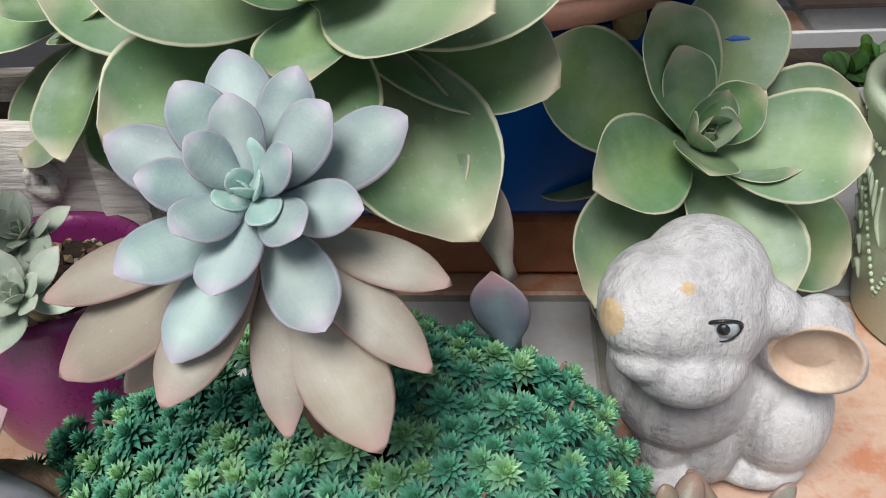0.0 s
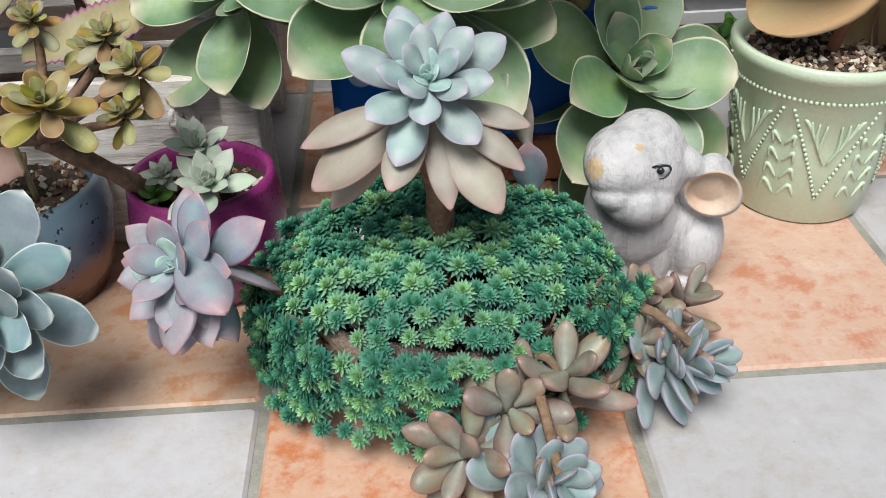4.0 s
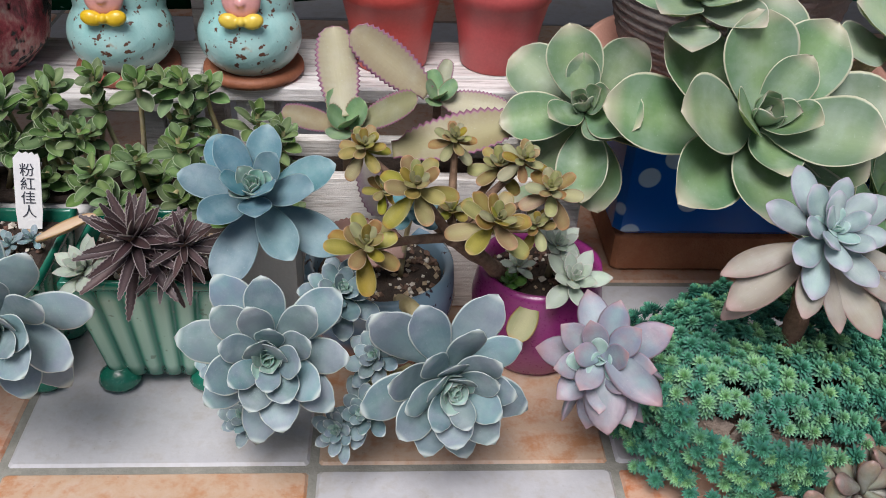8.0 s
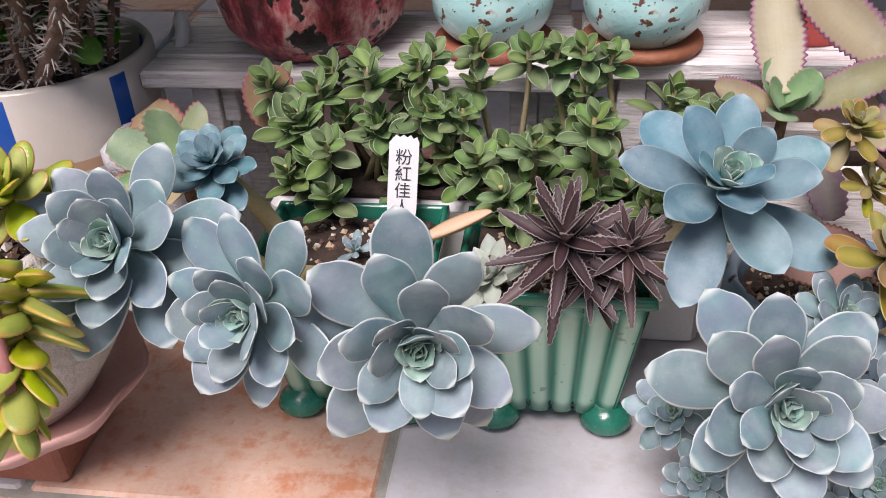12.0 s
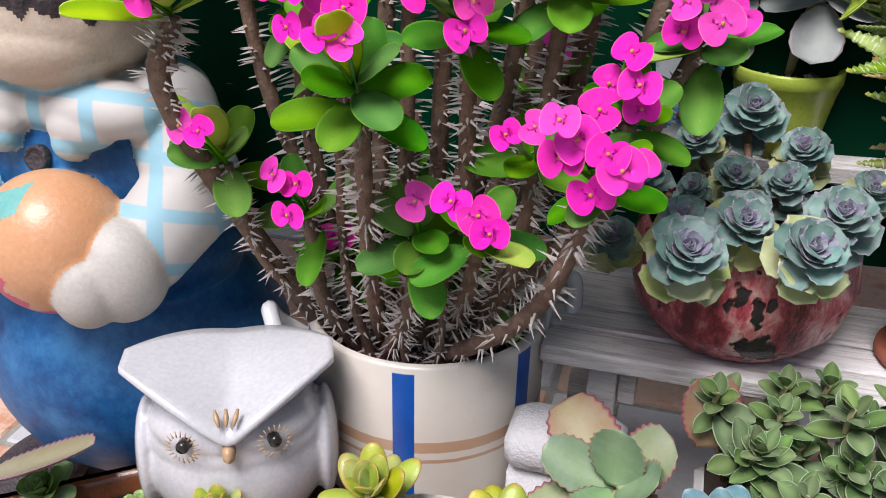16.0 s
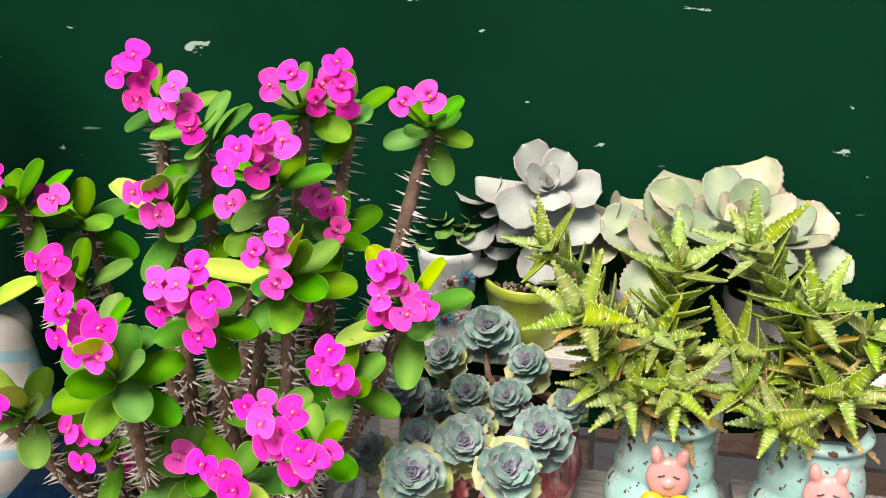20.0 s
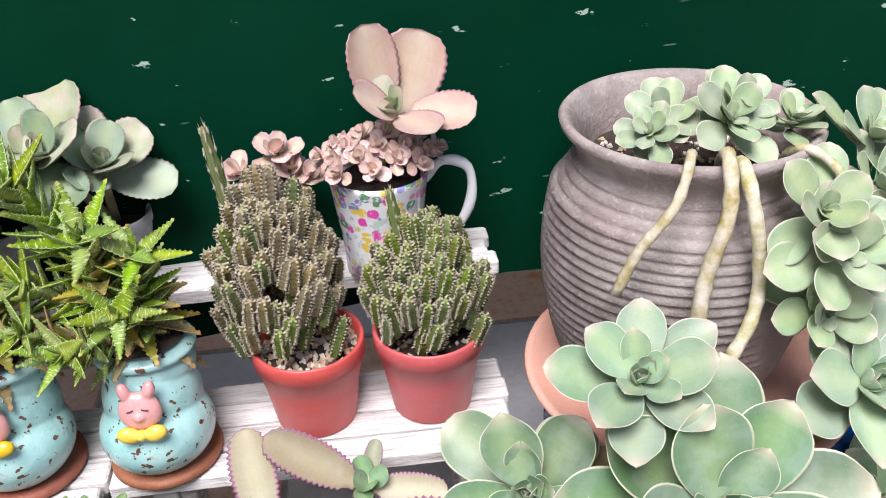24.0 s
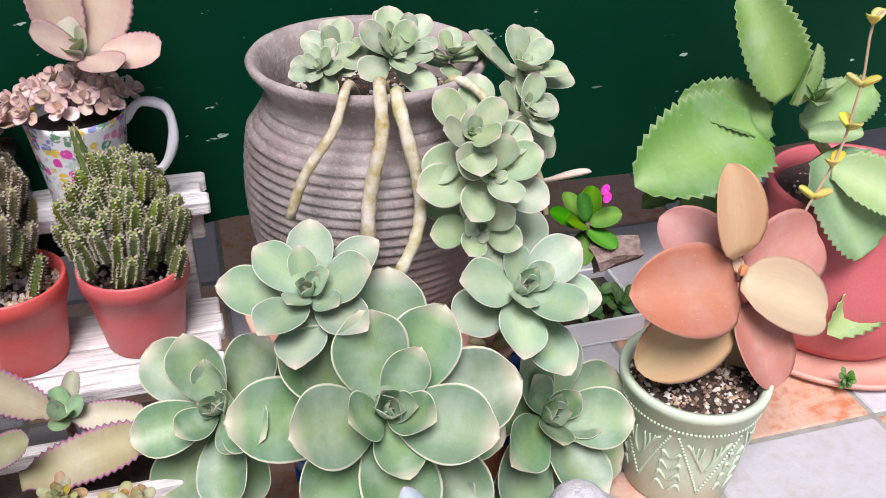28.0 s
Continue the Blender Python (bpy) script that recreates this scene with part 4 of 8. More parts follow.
def sedum_cushion():
    rnd = random.Random(8)
    spine = np.array([(0, 0, 0), (0.5, 0.42, 0.1), (-0.5, 0.42, 0.1), (0, 0.45, -0.25), (0, 1, 0.08)], float)
    tri = [(0, 1, 4), (0, 4, 2), (0, 3, 1), (0, 2, 3), (1, 3, 4), (3, 2, 4)]
    verts, faces, uvs = [], [], []
    spots = []
    tries = 0
    while len(spots) < 700 and tries < 26000:
        tries += 1
        a, r = rnd.uniform(0, 6.283), math.sqrt(rnd.uniform(0, 1.03))
        x, y = 0.108 * r * math.cos(a), 0.084 * r * math.sin(a)
        if (x > 0.03 and y > 0.045 and rnd.random() < 0.8) or (x > 0.075 and rnd.random() < 0.6) or (-0.01 < x < 0.06 and y < -0.074):
            continue
        if all((x - p) ** 2 + (y - q) ** 2 > 0.0064**2 for p, q in spots):
            spots.append((x, y))
    low = []
    for _ in range(260):
        a, q = rnd.uniform(2.2, 6.0), rnd.uniform(0.93, 1.0)
        if not 4.75 < a < 5.5:
            low.append((0.108 * q * math.cos(a), 0.084 * q * math.sin(a), rnd.uniform(0.026, 0.074) if a < 4.75 else rnd.uniform(0.05, 0.074)))
    under = [(x + rnd.uniform(-0.004, 0.004), y + rnd.uniform(-0.004, 0.004), 0.0) for x, y in spots[::2] if (x / 0.108) ** 2 + (y / 0.084) ** 2 < 0.75]
    for x, y, drop in [(*p, None) for p in spots] + low + under:
        r = ((x / 0.108) ** 2 + (y / 0.084) ** 2) ** 0.5
        size = rnd.uniform(0.0056, 0.0078)
        light = rnd.uniform(0, 1) ** 0.8
        ax = Vector((x * 7 * r, y * 11 * r - 0.25, 1.0 - 0.3 * r)).normalized()
        z = dome(x, y) + rnd.uniform(-0.004, 0.006) - (0.008 if r > 0.97 else 0)
        if drop == 0.0:
            z -= 0.007
        elif drop:
            z, ax = drop, Vector((x * 8, y * 12, 0.35)).normalized()
        m = np.array(to_axis((x, y, z), ax, rnd.uniform(0, 360)))
        for k in range(46):
            f = k / 45
            el, az = radians(-22 + 108 * f), k * 2.39996
            ln = size * (1.05 - 0.5 * f)
            p = spine * [ln * 0.46, ln, ln * 0.4]
            p = p @ np.array([[1, 0, 0], [0, math.cos(el), math.sin(el)], [0, -math.sin(el), math.cos(el)]])
            p = p @ np.array([[math.cos(az), math.sin(az), 0], [-math.sin(az), math.cos(az), 0], [0, 0, 1]])
            p[:, 2] += size * (0.5 * f - 0.35)
            p = p @ m[:3, :3].T + m[:3, 3]
            o = len(verts)
            verts += p.tolist()
            faces += [tuple(o + i for i in q) for q in tri]
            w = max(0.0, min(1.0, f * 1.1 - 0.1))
            # Foot and underside of each needle get a lower value, as painted shade.
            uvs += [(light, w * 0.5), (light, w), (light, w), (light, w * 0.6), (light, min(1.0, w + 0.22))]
    return mesh_from("sedum", verts, faces, sedum_mat(), uvs, False)


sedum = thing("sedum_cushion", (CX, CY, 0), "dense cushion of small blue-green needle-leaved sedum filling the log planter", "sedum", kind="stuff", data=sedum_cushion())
dead = thing("dry_sedum_stems", (CX, CY, 0), "thin dry brown stems between the sedum", "stems", kind="stuff")
rnd = random.Random(2)
sets = []
for _ in range(70):
    a, r = rnd.uniform(0, 6.28), rnd.uniform(0.3, 1.05)
    x, y = 0.1 * r * math.cos(a), 0.064 * r * math.sin(a)
    p0 = Vector((x, y, 0.045 + 0.02 * (1 - r)))
    p1 = Vector((x + rnd.uniform(-0.02, 0.02), y + rnd.uniform(-0.015, 0.01), dome(x, y) - 0.004 - (0.02 if r > 0.9 else 0)))
    sets.append(tube([p0, (p0 + p1) / 2 + Vector((0.002, 0, 0.004)), p1], [0.0009, 0.0008, 0.0006], 5))
v, f, u, _ = join(*sets)
part("stems", mesh_from("stems", v, f, BARK, u), dead)

MAIN = Vector((-0.079, 0.126, 0.186))
ghost = plant("ghost_plant", (-0.07, 0.14, 0.06), "mint-blue ghost plant with beige lower leaves on a bare trunk")
stem(ghost, ((-0.07, 0.14, 0.06), (-0.074, 0.138, 0.1), (-0.078, 0.133, 0.15), MAIN - Vector((0, 0, 0.012))), 0.0075, 0.006, BARK, 12, 16, 0.12, "trunk")
AX = Vector((0.02, -0.62, 0.78))
rosette(ghost, ghost.location, LEAF_GHOST, MAIN, AX, 0.041, 17, 4, 46, 1.0, 0.34, 0.52, 0.95, 20, 41, 6)
rosette(ghost, ghost.location, LEAF_GHOST_HEART, MAIN, AX, 0.018, 8, 30, 84, 0.95, 0.15, 0.4, 1.0, 80, 42, 4)
for k, (tip, nrm, w) in enumerate((((-0.137, 0.122, 0.16), (-0.1, -0.4, 0.9), 1.0), ((-0.133, 0.112, 0.142), (-0.2, -0.6, 0.75), 1.1), ((-0.129, 0.125, 0.124), (-0.4, -0.5, 0.7), 1.0), ((-0.098, 0.094, 0.15), (0, -0.7, 0.7), 1.1), ((-0.072, 0.096, 0.138), (0, -0.75, 0.65), 0.95), ((-0.05, 0.095, 0.135), (0.15, -0.75, 0.6), 1.15), ((-0.038, 0.106, 0.151), (0.2, -0.5, 0.8), 1.0), ((-0.034, 0.122, 0.163), (0.2, -0.4, 0.9), 0.95))):
    laid(ghost, LEAF_GHOST_OLD[k % 2], (-0.079, 0.135, 0.171), tip, nrm, w * 0.82)

side = plant("ghost_plant", (-0.15, 0.13, 0.058), "mauve-tinted ghost plant rosette hanging over the planter's side")
GC = Vector((-0.203, 0.108, 0.104))
stem(side, ((-0.15, 0.13, 0.058), (-0.17, 0.127, 0.082), GC + Vector((0.012, 0.01, -0.012))), 0.005, 0.004, BARK, 8, 8)
GA = Vector((-0.35, -0.7, 0.62))
rosette(side, side.location, LEAF_GHOST_PINK, GC, GA, 0.043, 17, -14, 45, 1.0, 0.4, 0.55, 0.9, 10, 51, 8)
rosette(side, side.location, LEAF_GHOST_PINK, GC - GA.normalized() * 0.008, (0.35, -0.5, -0.75), 0.05, 6, 35, 70, 1.0, 0.2, 0.85, 1.0, 40, 53, 10)
rosette(side, side.location, LEAF_GHOST_HEART, GC, GA, 0.02, 9, 25, 84, 1.0, 0.15, 0.32, 1.0, 80, 52, 4)

def trailing(base, head, ax, clumps, seed):
    """A ghost plant that hangs out of the planter: clumps of fat bronze leaves along its stems and a blue-green head."""
    t = plant("ghost_plant", base, "trailing ghost plant with fat bronze leaves and a blue-green rosette", "succulent", "trailing ghost plants")
    bv, cv = Vector(base), Vector(head)
    stem(t, (bv, bv.lerp(cv, 0.5) + Vector((0, 0, 0.012)), cv), 0.003, 0.0025, BARK, 8, 8)
    rosette(t, base, LEAF_FAT_BLUE, cv, ax, 0.037, 24, -8, 62, 1.0, 0.95, 0.45, 0.9, 30, seed, 8)
    rosette(t, base, LEAF_FAT_BLUE + LEAF_FAT, cv - Vector(ax).normalized() * 0.012, ax, 0.024, 9, 20, 60, 1.0, 0.5, 0.8, 1.0, 75, seed + 3, 9)
    for k, (c, cax, r, n) in enumerate(clumps):
        c = Vector(c)
        stem(t, (bv, bv.lerp(c, 0.6) + Vector((0, 0, 0.006)), c - Vector(cax).normalized() * 0.008), 0.003, 0.002, BARK, 7, 6, name="branch")
        rosette(t, base, LEAF_FAT, c, cax, r, n + 2, -12, 50, 1.0, 0.5, 0.62, 1.0, 60 * k, seed + 10 + k, 11)


trailing((-0.04, 0.088, 0.052), (-0.03, 0.018, 0.038), (0.35, -0.62, 0.6), (((-0.072, 0.04, 0.036), (-0.35, -0.7, 0.5), 0.038, 10), ((-0.05, 0.055, 0.05), (-0.15, -0.6, 0.75), 0.036, 9), ((-0.02, 0.068, 0.056), (0.1, -0.3, 0.95), 0.038, 8)), 61)
trailing((0.004, 0.118, 0.06), (0.056, 0.086, 0.042), (0.7, -0.5, 0.5), (((0.024, 0.1, 0.045), (0.1, -0.6, 0.75), 0.024, 9), ((0.036, 0.135, 0.045), (0.1, -0.5, 0.8), 0.028, 8), ((0.064, 0.145, 0.036), (0.5, 0.0, 0.7), 0.034, 6)), 62)

for p0, p1, nrm, mesh_i, lab_ in (((-0.02, 0.187, 0.082), (-0.025, 0.182, 0.122), (-0.1, -0.95, 0.2), LEAF_GHOST_PINK[0], "single mauve ghost plant leaf standing upright in the sedum"), ((-0.02, 0.2, 0.104), (-0.031, 0.205, 0.144), (-0.3, -0.9, 0.2), LEAF_GHOST_OLD[1], "old olive ghost plant leaf leaning behind the sedum")):
    t = plant("ghost_leaf_cutting", p0, lab_, "leaf")
    laid(t, mesh_i, p0, p1, nrm, 1.0)


# ---- rabbit ----
def glaze_worn():
    n = Net("worn_white_clay", 0.7)
    c = n.ramp(n.noise(30, 6, 0.7), (0.3, (0.33, 0.33, 0.335)), (0.46, (0.5, 0.5, 0.51)), (0.68, (0.62, 0.615, 0.615)))
    s = n.noise(75, 6, 0.75, None, (1.0, 1.0, 0.16))
    c = n.mix(n.maths("MULTIPLY", n.step(s, 0.5, 0.64), 0.5), c, (0.26, 0.26, 0.27))
    c = n.mix(n.step(n.noise(34, 2), 0.74, 0.76), c, (0.66, 0.34, 0.2))
    return n.done(c, 0.75, n.maths("ADD", s, n.maths("MULTIPLY", n.noise(300, 3), 0.3)), 0.003, 0.9)


RABBIT_M = [glaze_worn(), plain("eye_black", (0.01, 0.01, 0.012), (0.02, 0.02, 0.02), 50, 0.3), plain("eye_blue", (0.3, 0.36, 0.4), (0.36, 0.42, 0.45), 50, 0.4), plain("nose_tan", (0.52, 0.36, 0.2), (0.58, 0.45, 0.3), 200, 0.7), plain("ear_inside", (0.58, 0.4, 0.3), (0.64, 0.52, 0.42), 60, 0.8)]
EYE_P = np.array((0.049, 0.178, 0.106))
NOSE_P = np.array((0.0125, 0.181, 0.105))
EAR_P = np.array((0.0855, 0.184, 0.08))


def rabbit_pick(p):
    if np.linalg.norm(p - NOSE_P - np.array((-0.002, 0.0, 0.001))) < 0.0068:
        return 3
    e = (p - EAR_P) / (0.018, 0.014, 0.0172)
    if np.linalg.norm(p - np.array((0.037, 0.178, 0.122))) < 0.0045:
        return 3
    return 4 if e @ e < 1.0 and p[1] < EAR_P[1] + 0.006 else 0


rabbit_blobs = [
    ((0.044, 0.2, 0.096), (0.0285, 0.027, 0.0305)), ((0.047, 0.203, 0.106), (0.024, 0.025, 0.023), (0, 20, 0)),
    ((0.033, 0.195, 0.101), (0.025, 0.0235, 0.024), (0, 15, 0)), ((0.026, 0.191, 0.101), (0.0185, 0.019, 0.0185), (0, 15, 0)), ((0.021, 0.189, 0.1), (0.013, 0.0155, 0.0145)),
    ((0.0165, 0.187, 0.1055), (0.0075, 0.009, 0.0085)), ((0.026, 0.187, 0.087), (0.0145, 0.016, 0.0115)),
    ((0.041, 0.187, 0.081), (0.022, 0.019, 0.0175)), ((0.046, 0.214, 0.052), (0.031, 0.031, 0.04)),
    ((0.036, 0.21, 0.05), (0.021, 0.022, 0.026), (0, -15, 0)), ((0.07, 0.228, 0.04), (0.04, 0.037, 0.042)),
    ((0.086, 0.215, 0.031), (0.023, 0.029, 0.031)), ((0.04, 0.204, 0.022), (0.012, 0.013, 0.022)), ((0.058, 0.2, 0.022), (0.012, 0.013, 0.022)),
    ((0.043, 0.195, 0.007), (0.013, 0.013, 0.007)), ((0.08, 0.202, 0.008), (0.02, 0.014, 0.008)),
    ((EAR_P[0], EAR_P[1] + 0.009, EAR_P[2]), (0.0235, 0.0095, 0.0185), (8, 36, -14)), ((0.07, 0.195, 0.099), (0.016, 0.0105, 0.0095), (0, 38, 0)), ((0.09, 0.196, 0.092), (0.0125, 0.008, 0.0095), (0, 45, 0)),
]
rabbit_me = blob_mesh("rabbit", rabbit_blobs, RABBIT_M, rabbit_pick, 0.0011, 14)
for vtx in rabbit_me.vertices:
    e = (np.array(vtx.co) - EAR_P + np.array((0, 0.002, 0))) / np.array((0.0175, 0.013, 0.0165))
    q = 1 - float(e @ e)
    if q > 0:
        vtx.co.y += 0.0095 * min(1.0, q * 1.6)
near = [v.co.y for v in rabbit_me.vertices if abs(v.co.x - EYE_P[0]) < 0.002 and abs(v.co.z - EYE_P[2]) < 0.002]
EYE_P[1] = min(near) + 0.0002
add_to(rabbit_me, lathe([(0.0001, 0.0012), (0.0024, 0.0009), (0.003, 0.0)], 16), to_axis(EYE_P + np.array((0, 0.0004, 0)), (-0.25, -1, 0.1)) @ Matrix.Diagonal((1.7, 1.35, 1.2, 1)), 2)
add_to(rabbit_me, lathe([(0.0001, 0.0022), (0.0017, 0.0019), (0.0024, 0.0008), (0.0026, 0.0)], 16), to_axis(EYE_P + np.array((-0.0002, 0.0002, 0.0002)), (-0.25, -1, 0.1)), 1)
for dz, r in ((1, 0.0007), (-1, 0.0004)):
    lid = [EYE_P + np.array((0.0062 * math.cos(a), 0.0006 + 0.0022 * abs(math.cos(a)) ** 2 - 0.0014, dz * 0.0045 * math.sin(a) - 0.0004)) for a in np.linspace(0, math.pi, 11)]
    add_to(rabbit_me, tube(lid, [r] * 11, 6), Matrix.Identity(4), 1)
rabbit_me.transform(Matrix.Translation((0.055, 0.2, 0)) @ Matrix.Scale(0.955, 4) @ Matrix.Translation((-0.055, -0.2, 0)))
tagged(new("rabbit_figurine", rabbit_me), "weathered white clay rabbit figurine with an orange-flecked nose", "figurine")


# ---- plants in the magenta bowl ----
for k, (c, r) in enumerate((((-0.203, 0.197, 0.098), 0.028), ((-0.211, 0.224, 0.108), 0.023), ((-0.236, 0.226, 0.088), 0.014))):
    t = plant("grey_rosette", (c[0], c[1] + 0.018, 0.064), "small pale grey-green pointed rosette in a magenta bowl", "succulent", "grey rosettes in the bowl")
    stem(t, ((c[0], c[1] + 0.018, 0.064), c), 0.003, 0.003, PALE_STEM, 6, 3)
    rosette(t, t.location, LEAF_GREY, c, (0.1, -0.45, 0.85), r, 18, 5, 80, 0.95, 0.3, 0.3, 1.0, 40 * k, 70 + k)
OLIVE = leafy("olive_leaf", (0.2, 0.22, 0.06), (0.3, 0.3, 0.1), (0.36, 0.25, 0.1), 0.15, (0.4, 0.24, 0.08), 0.45)
LEAF_OLIVE = [leaf_mesh("leaf", OLIVE, width=0.6, thick=0.14, peak=0.62, blunt=0.42, neck=0.35, cup=0.1, bend=0.06)]
JADE = leafy("jade_leaf", (0.06, 0.17, 0.04), (0.12, 0.27, 0.06), (0.2, 0.32, 0.1), 0.1, None, 0.35)
LEAF_JADE = [leaf_mesh("leaf", JADE, width=0.62, thick=0.12, peak=0.62, blunt=0.4, neck=0.3, cup=0.08, bend=0.04)]
t = plant("jade_sprout", (-0.243, 0.222, 0.064), "small green jade sprout at the bowl's edge")
rosette(t, t.location, LEAF_JADE, (-0.243, 0.22, 0.078), (0, -0.3, 1), 0.014, 10, 5, 70, 1.0, 0.5, 0.5, 1.0, 0, 75)
t = plant("olive_leaf", (-0.222, 0.2, 0.07), "single olive brown leaf leaning out of the bowl", "leaf")
rosette(t, t.location, LEAF_OLIVE, (-0.225, 0.205, 0.074), (0, -0.4, 0.9), 0.032, 1, -20, -20, 1.0, 0.0, 1.0, 1.0, 150)


# ---- worn white wooden box with its plants ----
BX0, BX1, BY0, BY1, BZ = -0.43, -0.187, 0.285, 0.352, 0.122
wood_box = thing("wooden_box", (BX0, BY0, 0), "worn white wooden planter box with a carved scroll", "planter box")
for nm, a in (("front_board", (0, 0, 0.062, BX1 - BX0, 0.01, BZ)), ("front_board", (0, 0.0005, 0.0, BX1 - BX0 - 0.004, 0.01, 0.0605)), ("back_board", (0, BY1 - BY0 - 0.01, 0, BX1 - BX0, BY1 - BY0, BZ)), ("end_board", (BX1 - BX0 - 0.0098, 0.0102, 0, BX1 - BX0 + 0.0, BY1 - BY0 - 0.0102, BZ - 0.002)), ("end_board", (0, 0.0102, 0, 0.0098, BY1 - BY0 - 0.0102, BZ - 0.002)), ("corner_post", (BX1 - BX0 - 0.02, -0.0065, 0, BX1 - BX0 + 0.002, -0.0004, BZ + 0.003))):
    v, f, u = box_set(*a, 0.0015)
    part(nm, mesh_from(nm, v, f, BOX_WOOD, u, False), wood_box)
v, f, u = box_set(0.01, 0.0105, 0.03, BX1 - BX0 - 0.0102, BY1 - BY0 - 0.0105, BZ - 0.014, 0.001)
part("soil", mesh_from("soil", v, f, SOIL, u, False), wood_box)
scroll = []
for s in (1, -1):
    scroll += [Vector((BX1 - BX0 - 0.045 + s * 0.008 * math.cos(a * 0.5) * (1 - a / 14), -0.0012, 0.092 + 0.014 * math.sin(a * 0.5) * (1 - a / 14))) for a in range(0, 12)]
v, f, u = tube(scroll, [0.0032] * len(scroll), 7)
part("carved_scroll", mesh_from("carved_scroll", v, f, BOX_WOOD, u), wood_box)


def toothed(name, base, mid, rim, tip=None, width=0.42, serr=13, tooth=0.032, cup=0.12, bend=0.1, blunt=0.4, thick=0.07, peak=0.55, neck=0.45, bloom=0.1, rim_w=0.12, fold=0.0, blush=None):
    m = leafy(name, base, mid, rim, rim_w, tip, 0.5, bloom=bloom, blush=blush)
    return leaf_mesh("leaf", m, width=width, thick=thick, peak=peak, blunt=blunt, neck=neck, cup=cup, bend=bend, serr=serr, tooth=tooth, ring=12, fold=fold)


KAL_TAN = [toothed("kalanchoe_tan", (0.28, 0.235, 0.14), (0.37, 0.33, 0.2), (0.29, 0.13, 0.2), width=0.46, serr=18, tooth=0.03, rim_w=0.2), toothed("kalanchoe_tan_green", (0.23, 0.235, 0.13), (0.33, 0.33, 0.19), (0.28, 0.13, 0.19), width=0.44, serr=18, tooth=0.03, rim_w=0.2)]
KAL_GREEN = [toothed("kalanchoe_green", (0.16, 0.27, 0.14), (0.24, 0.36, 0.18), (0.3, 0.25, 0.16), width=0.62, serr=9, tooth=0.03)]
KAL_DRY = [toothed("kalanchoe_dry", (0.3, 0.17, 0.12), (0.36, 0.23, 0.17), (0.2, 0.09, 0.07), width=0.6, serr=16, tooth=0.02, bloom=0.0)]
KAL_PURPLE = [toothed("kalanchoe_back", (0.14, 0.1, 0.12), (0.22, 0.2, 0.18), (0.2, 0.1, 0.14), width=0.46, serr=11)]


def kalanchoe(at, c, ax, label, leaves, seed, name="kalanchoe", group="toothed kalanchoes"):
    """leaves: (meshes, length, low, high, count, spin)."""
    t = plant(name, at, label, "succulent", group)
    stem(t, (at, Vector(at).lerp(Vector(c), 0.5), Vector(c) - Vector(ax).normalized() * 0.01), 0.004, 0.003, BARK, 7, 5)
    for k, (ms, ln, lo, hi, n, sp) in enumerate(leaves):
        rosette(t, at, ms, c, ax, ln, n, lo, hi, 1.0, 0.12, 0.8, 1.0, sp, seed + k, 6, turn=137.5 if n > 4 else 360 / max(1, n))
    return t


KA, KB = (-0.36, 0.302, 0.155), (-0.293, 0.324, 0.168)
for c, lab_, leaves, seed in (
    (KA, "toothed kalanchoe with long tan leaves and a green heart", (((-0.364, 0.312, 0.171), (-0.37, 0.345, 0.212), (0, -0.9, 0.4), 0.95), ((-0.335, 0.3, 0.159), (-0.306, 0.288, 0.183), (0.1, -0.6, 0.8), 0.9), ((-0.379, 0.3, 0.157), (-0.406, 0.288, 0.17), (-0.1, -0.6, 0.8), 0.9)), 80),
    (KB, "toothed kalanchoe with long tan leaves edged in purple", (((-0.314, 0.322, 0.18), (-0.357, 0.335, 0.215), (-0.1, -0.8, 0.5), 0.85), ((-0.295, 0.328, 0.167), (-0.285, 0.345, 0.189), (0, -0.85, 0.5), 0.9), ((-0.287, 0.325, 0.162), (-0.24, 0.318, 0.159), (0, -0.7, 0.7), 0.9)), 83),
):
    b = (c[0], c[1] + 0.012, 0.1)
    t = plant("kalanchoe", b, lab_, "succulent", "toothed kalanchoes")
    stem(t, (b, Vector(b).lerp(Vector(c), 0.5), c), 0.004, 0.003, BARK, 7, 5)
    for k, (p0, p1, nrm, w) in enumerate(leaves):
        laid(t, KAL_TAN[k % 2], Vector(p0).lerp(Vector(c), 0.65), p1, nrm, w)
    rosette(t, b, KAL_GREEN, c, (0, -0.5, 0.8), 0.03 if seed == 80 else 0.022, 5, 28, 62, 1.0, 0.12, 0.75, 1.0, 20, seed, 6)
for p0, p1, nrm, w, m, lab_ in (
    ((-0.326, 0.3, 0.136), (-0.236, 0.3, 0.156), (0, -0.55, 0.8), 0.78, KAL_TAN[0], "long flat tan kalanchoe leaf lying along the box"),
    ((-0.347, 0.278, 0.143), (-0.334, 0.262, 0.105), (-0.1, -0.9, 0.3), 0.95, KAL_PURPLE[0], "hanging purple-backed kalanchoe leaf with water drops"),
    ((-0.317, 0.235, 0.094), (-0.373, 0.235, 0.103), (0, -0.85, 0.5), 1.0, KAL_DRY[0], "dried pinkish brown kalanchoe leaf standing beside the box"),
):
    t = plant("kalanchoe_leaf", p0, lab_, "leaf")
    laid(t, m, p0, p1, nrm, w)

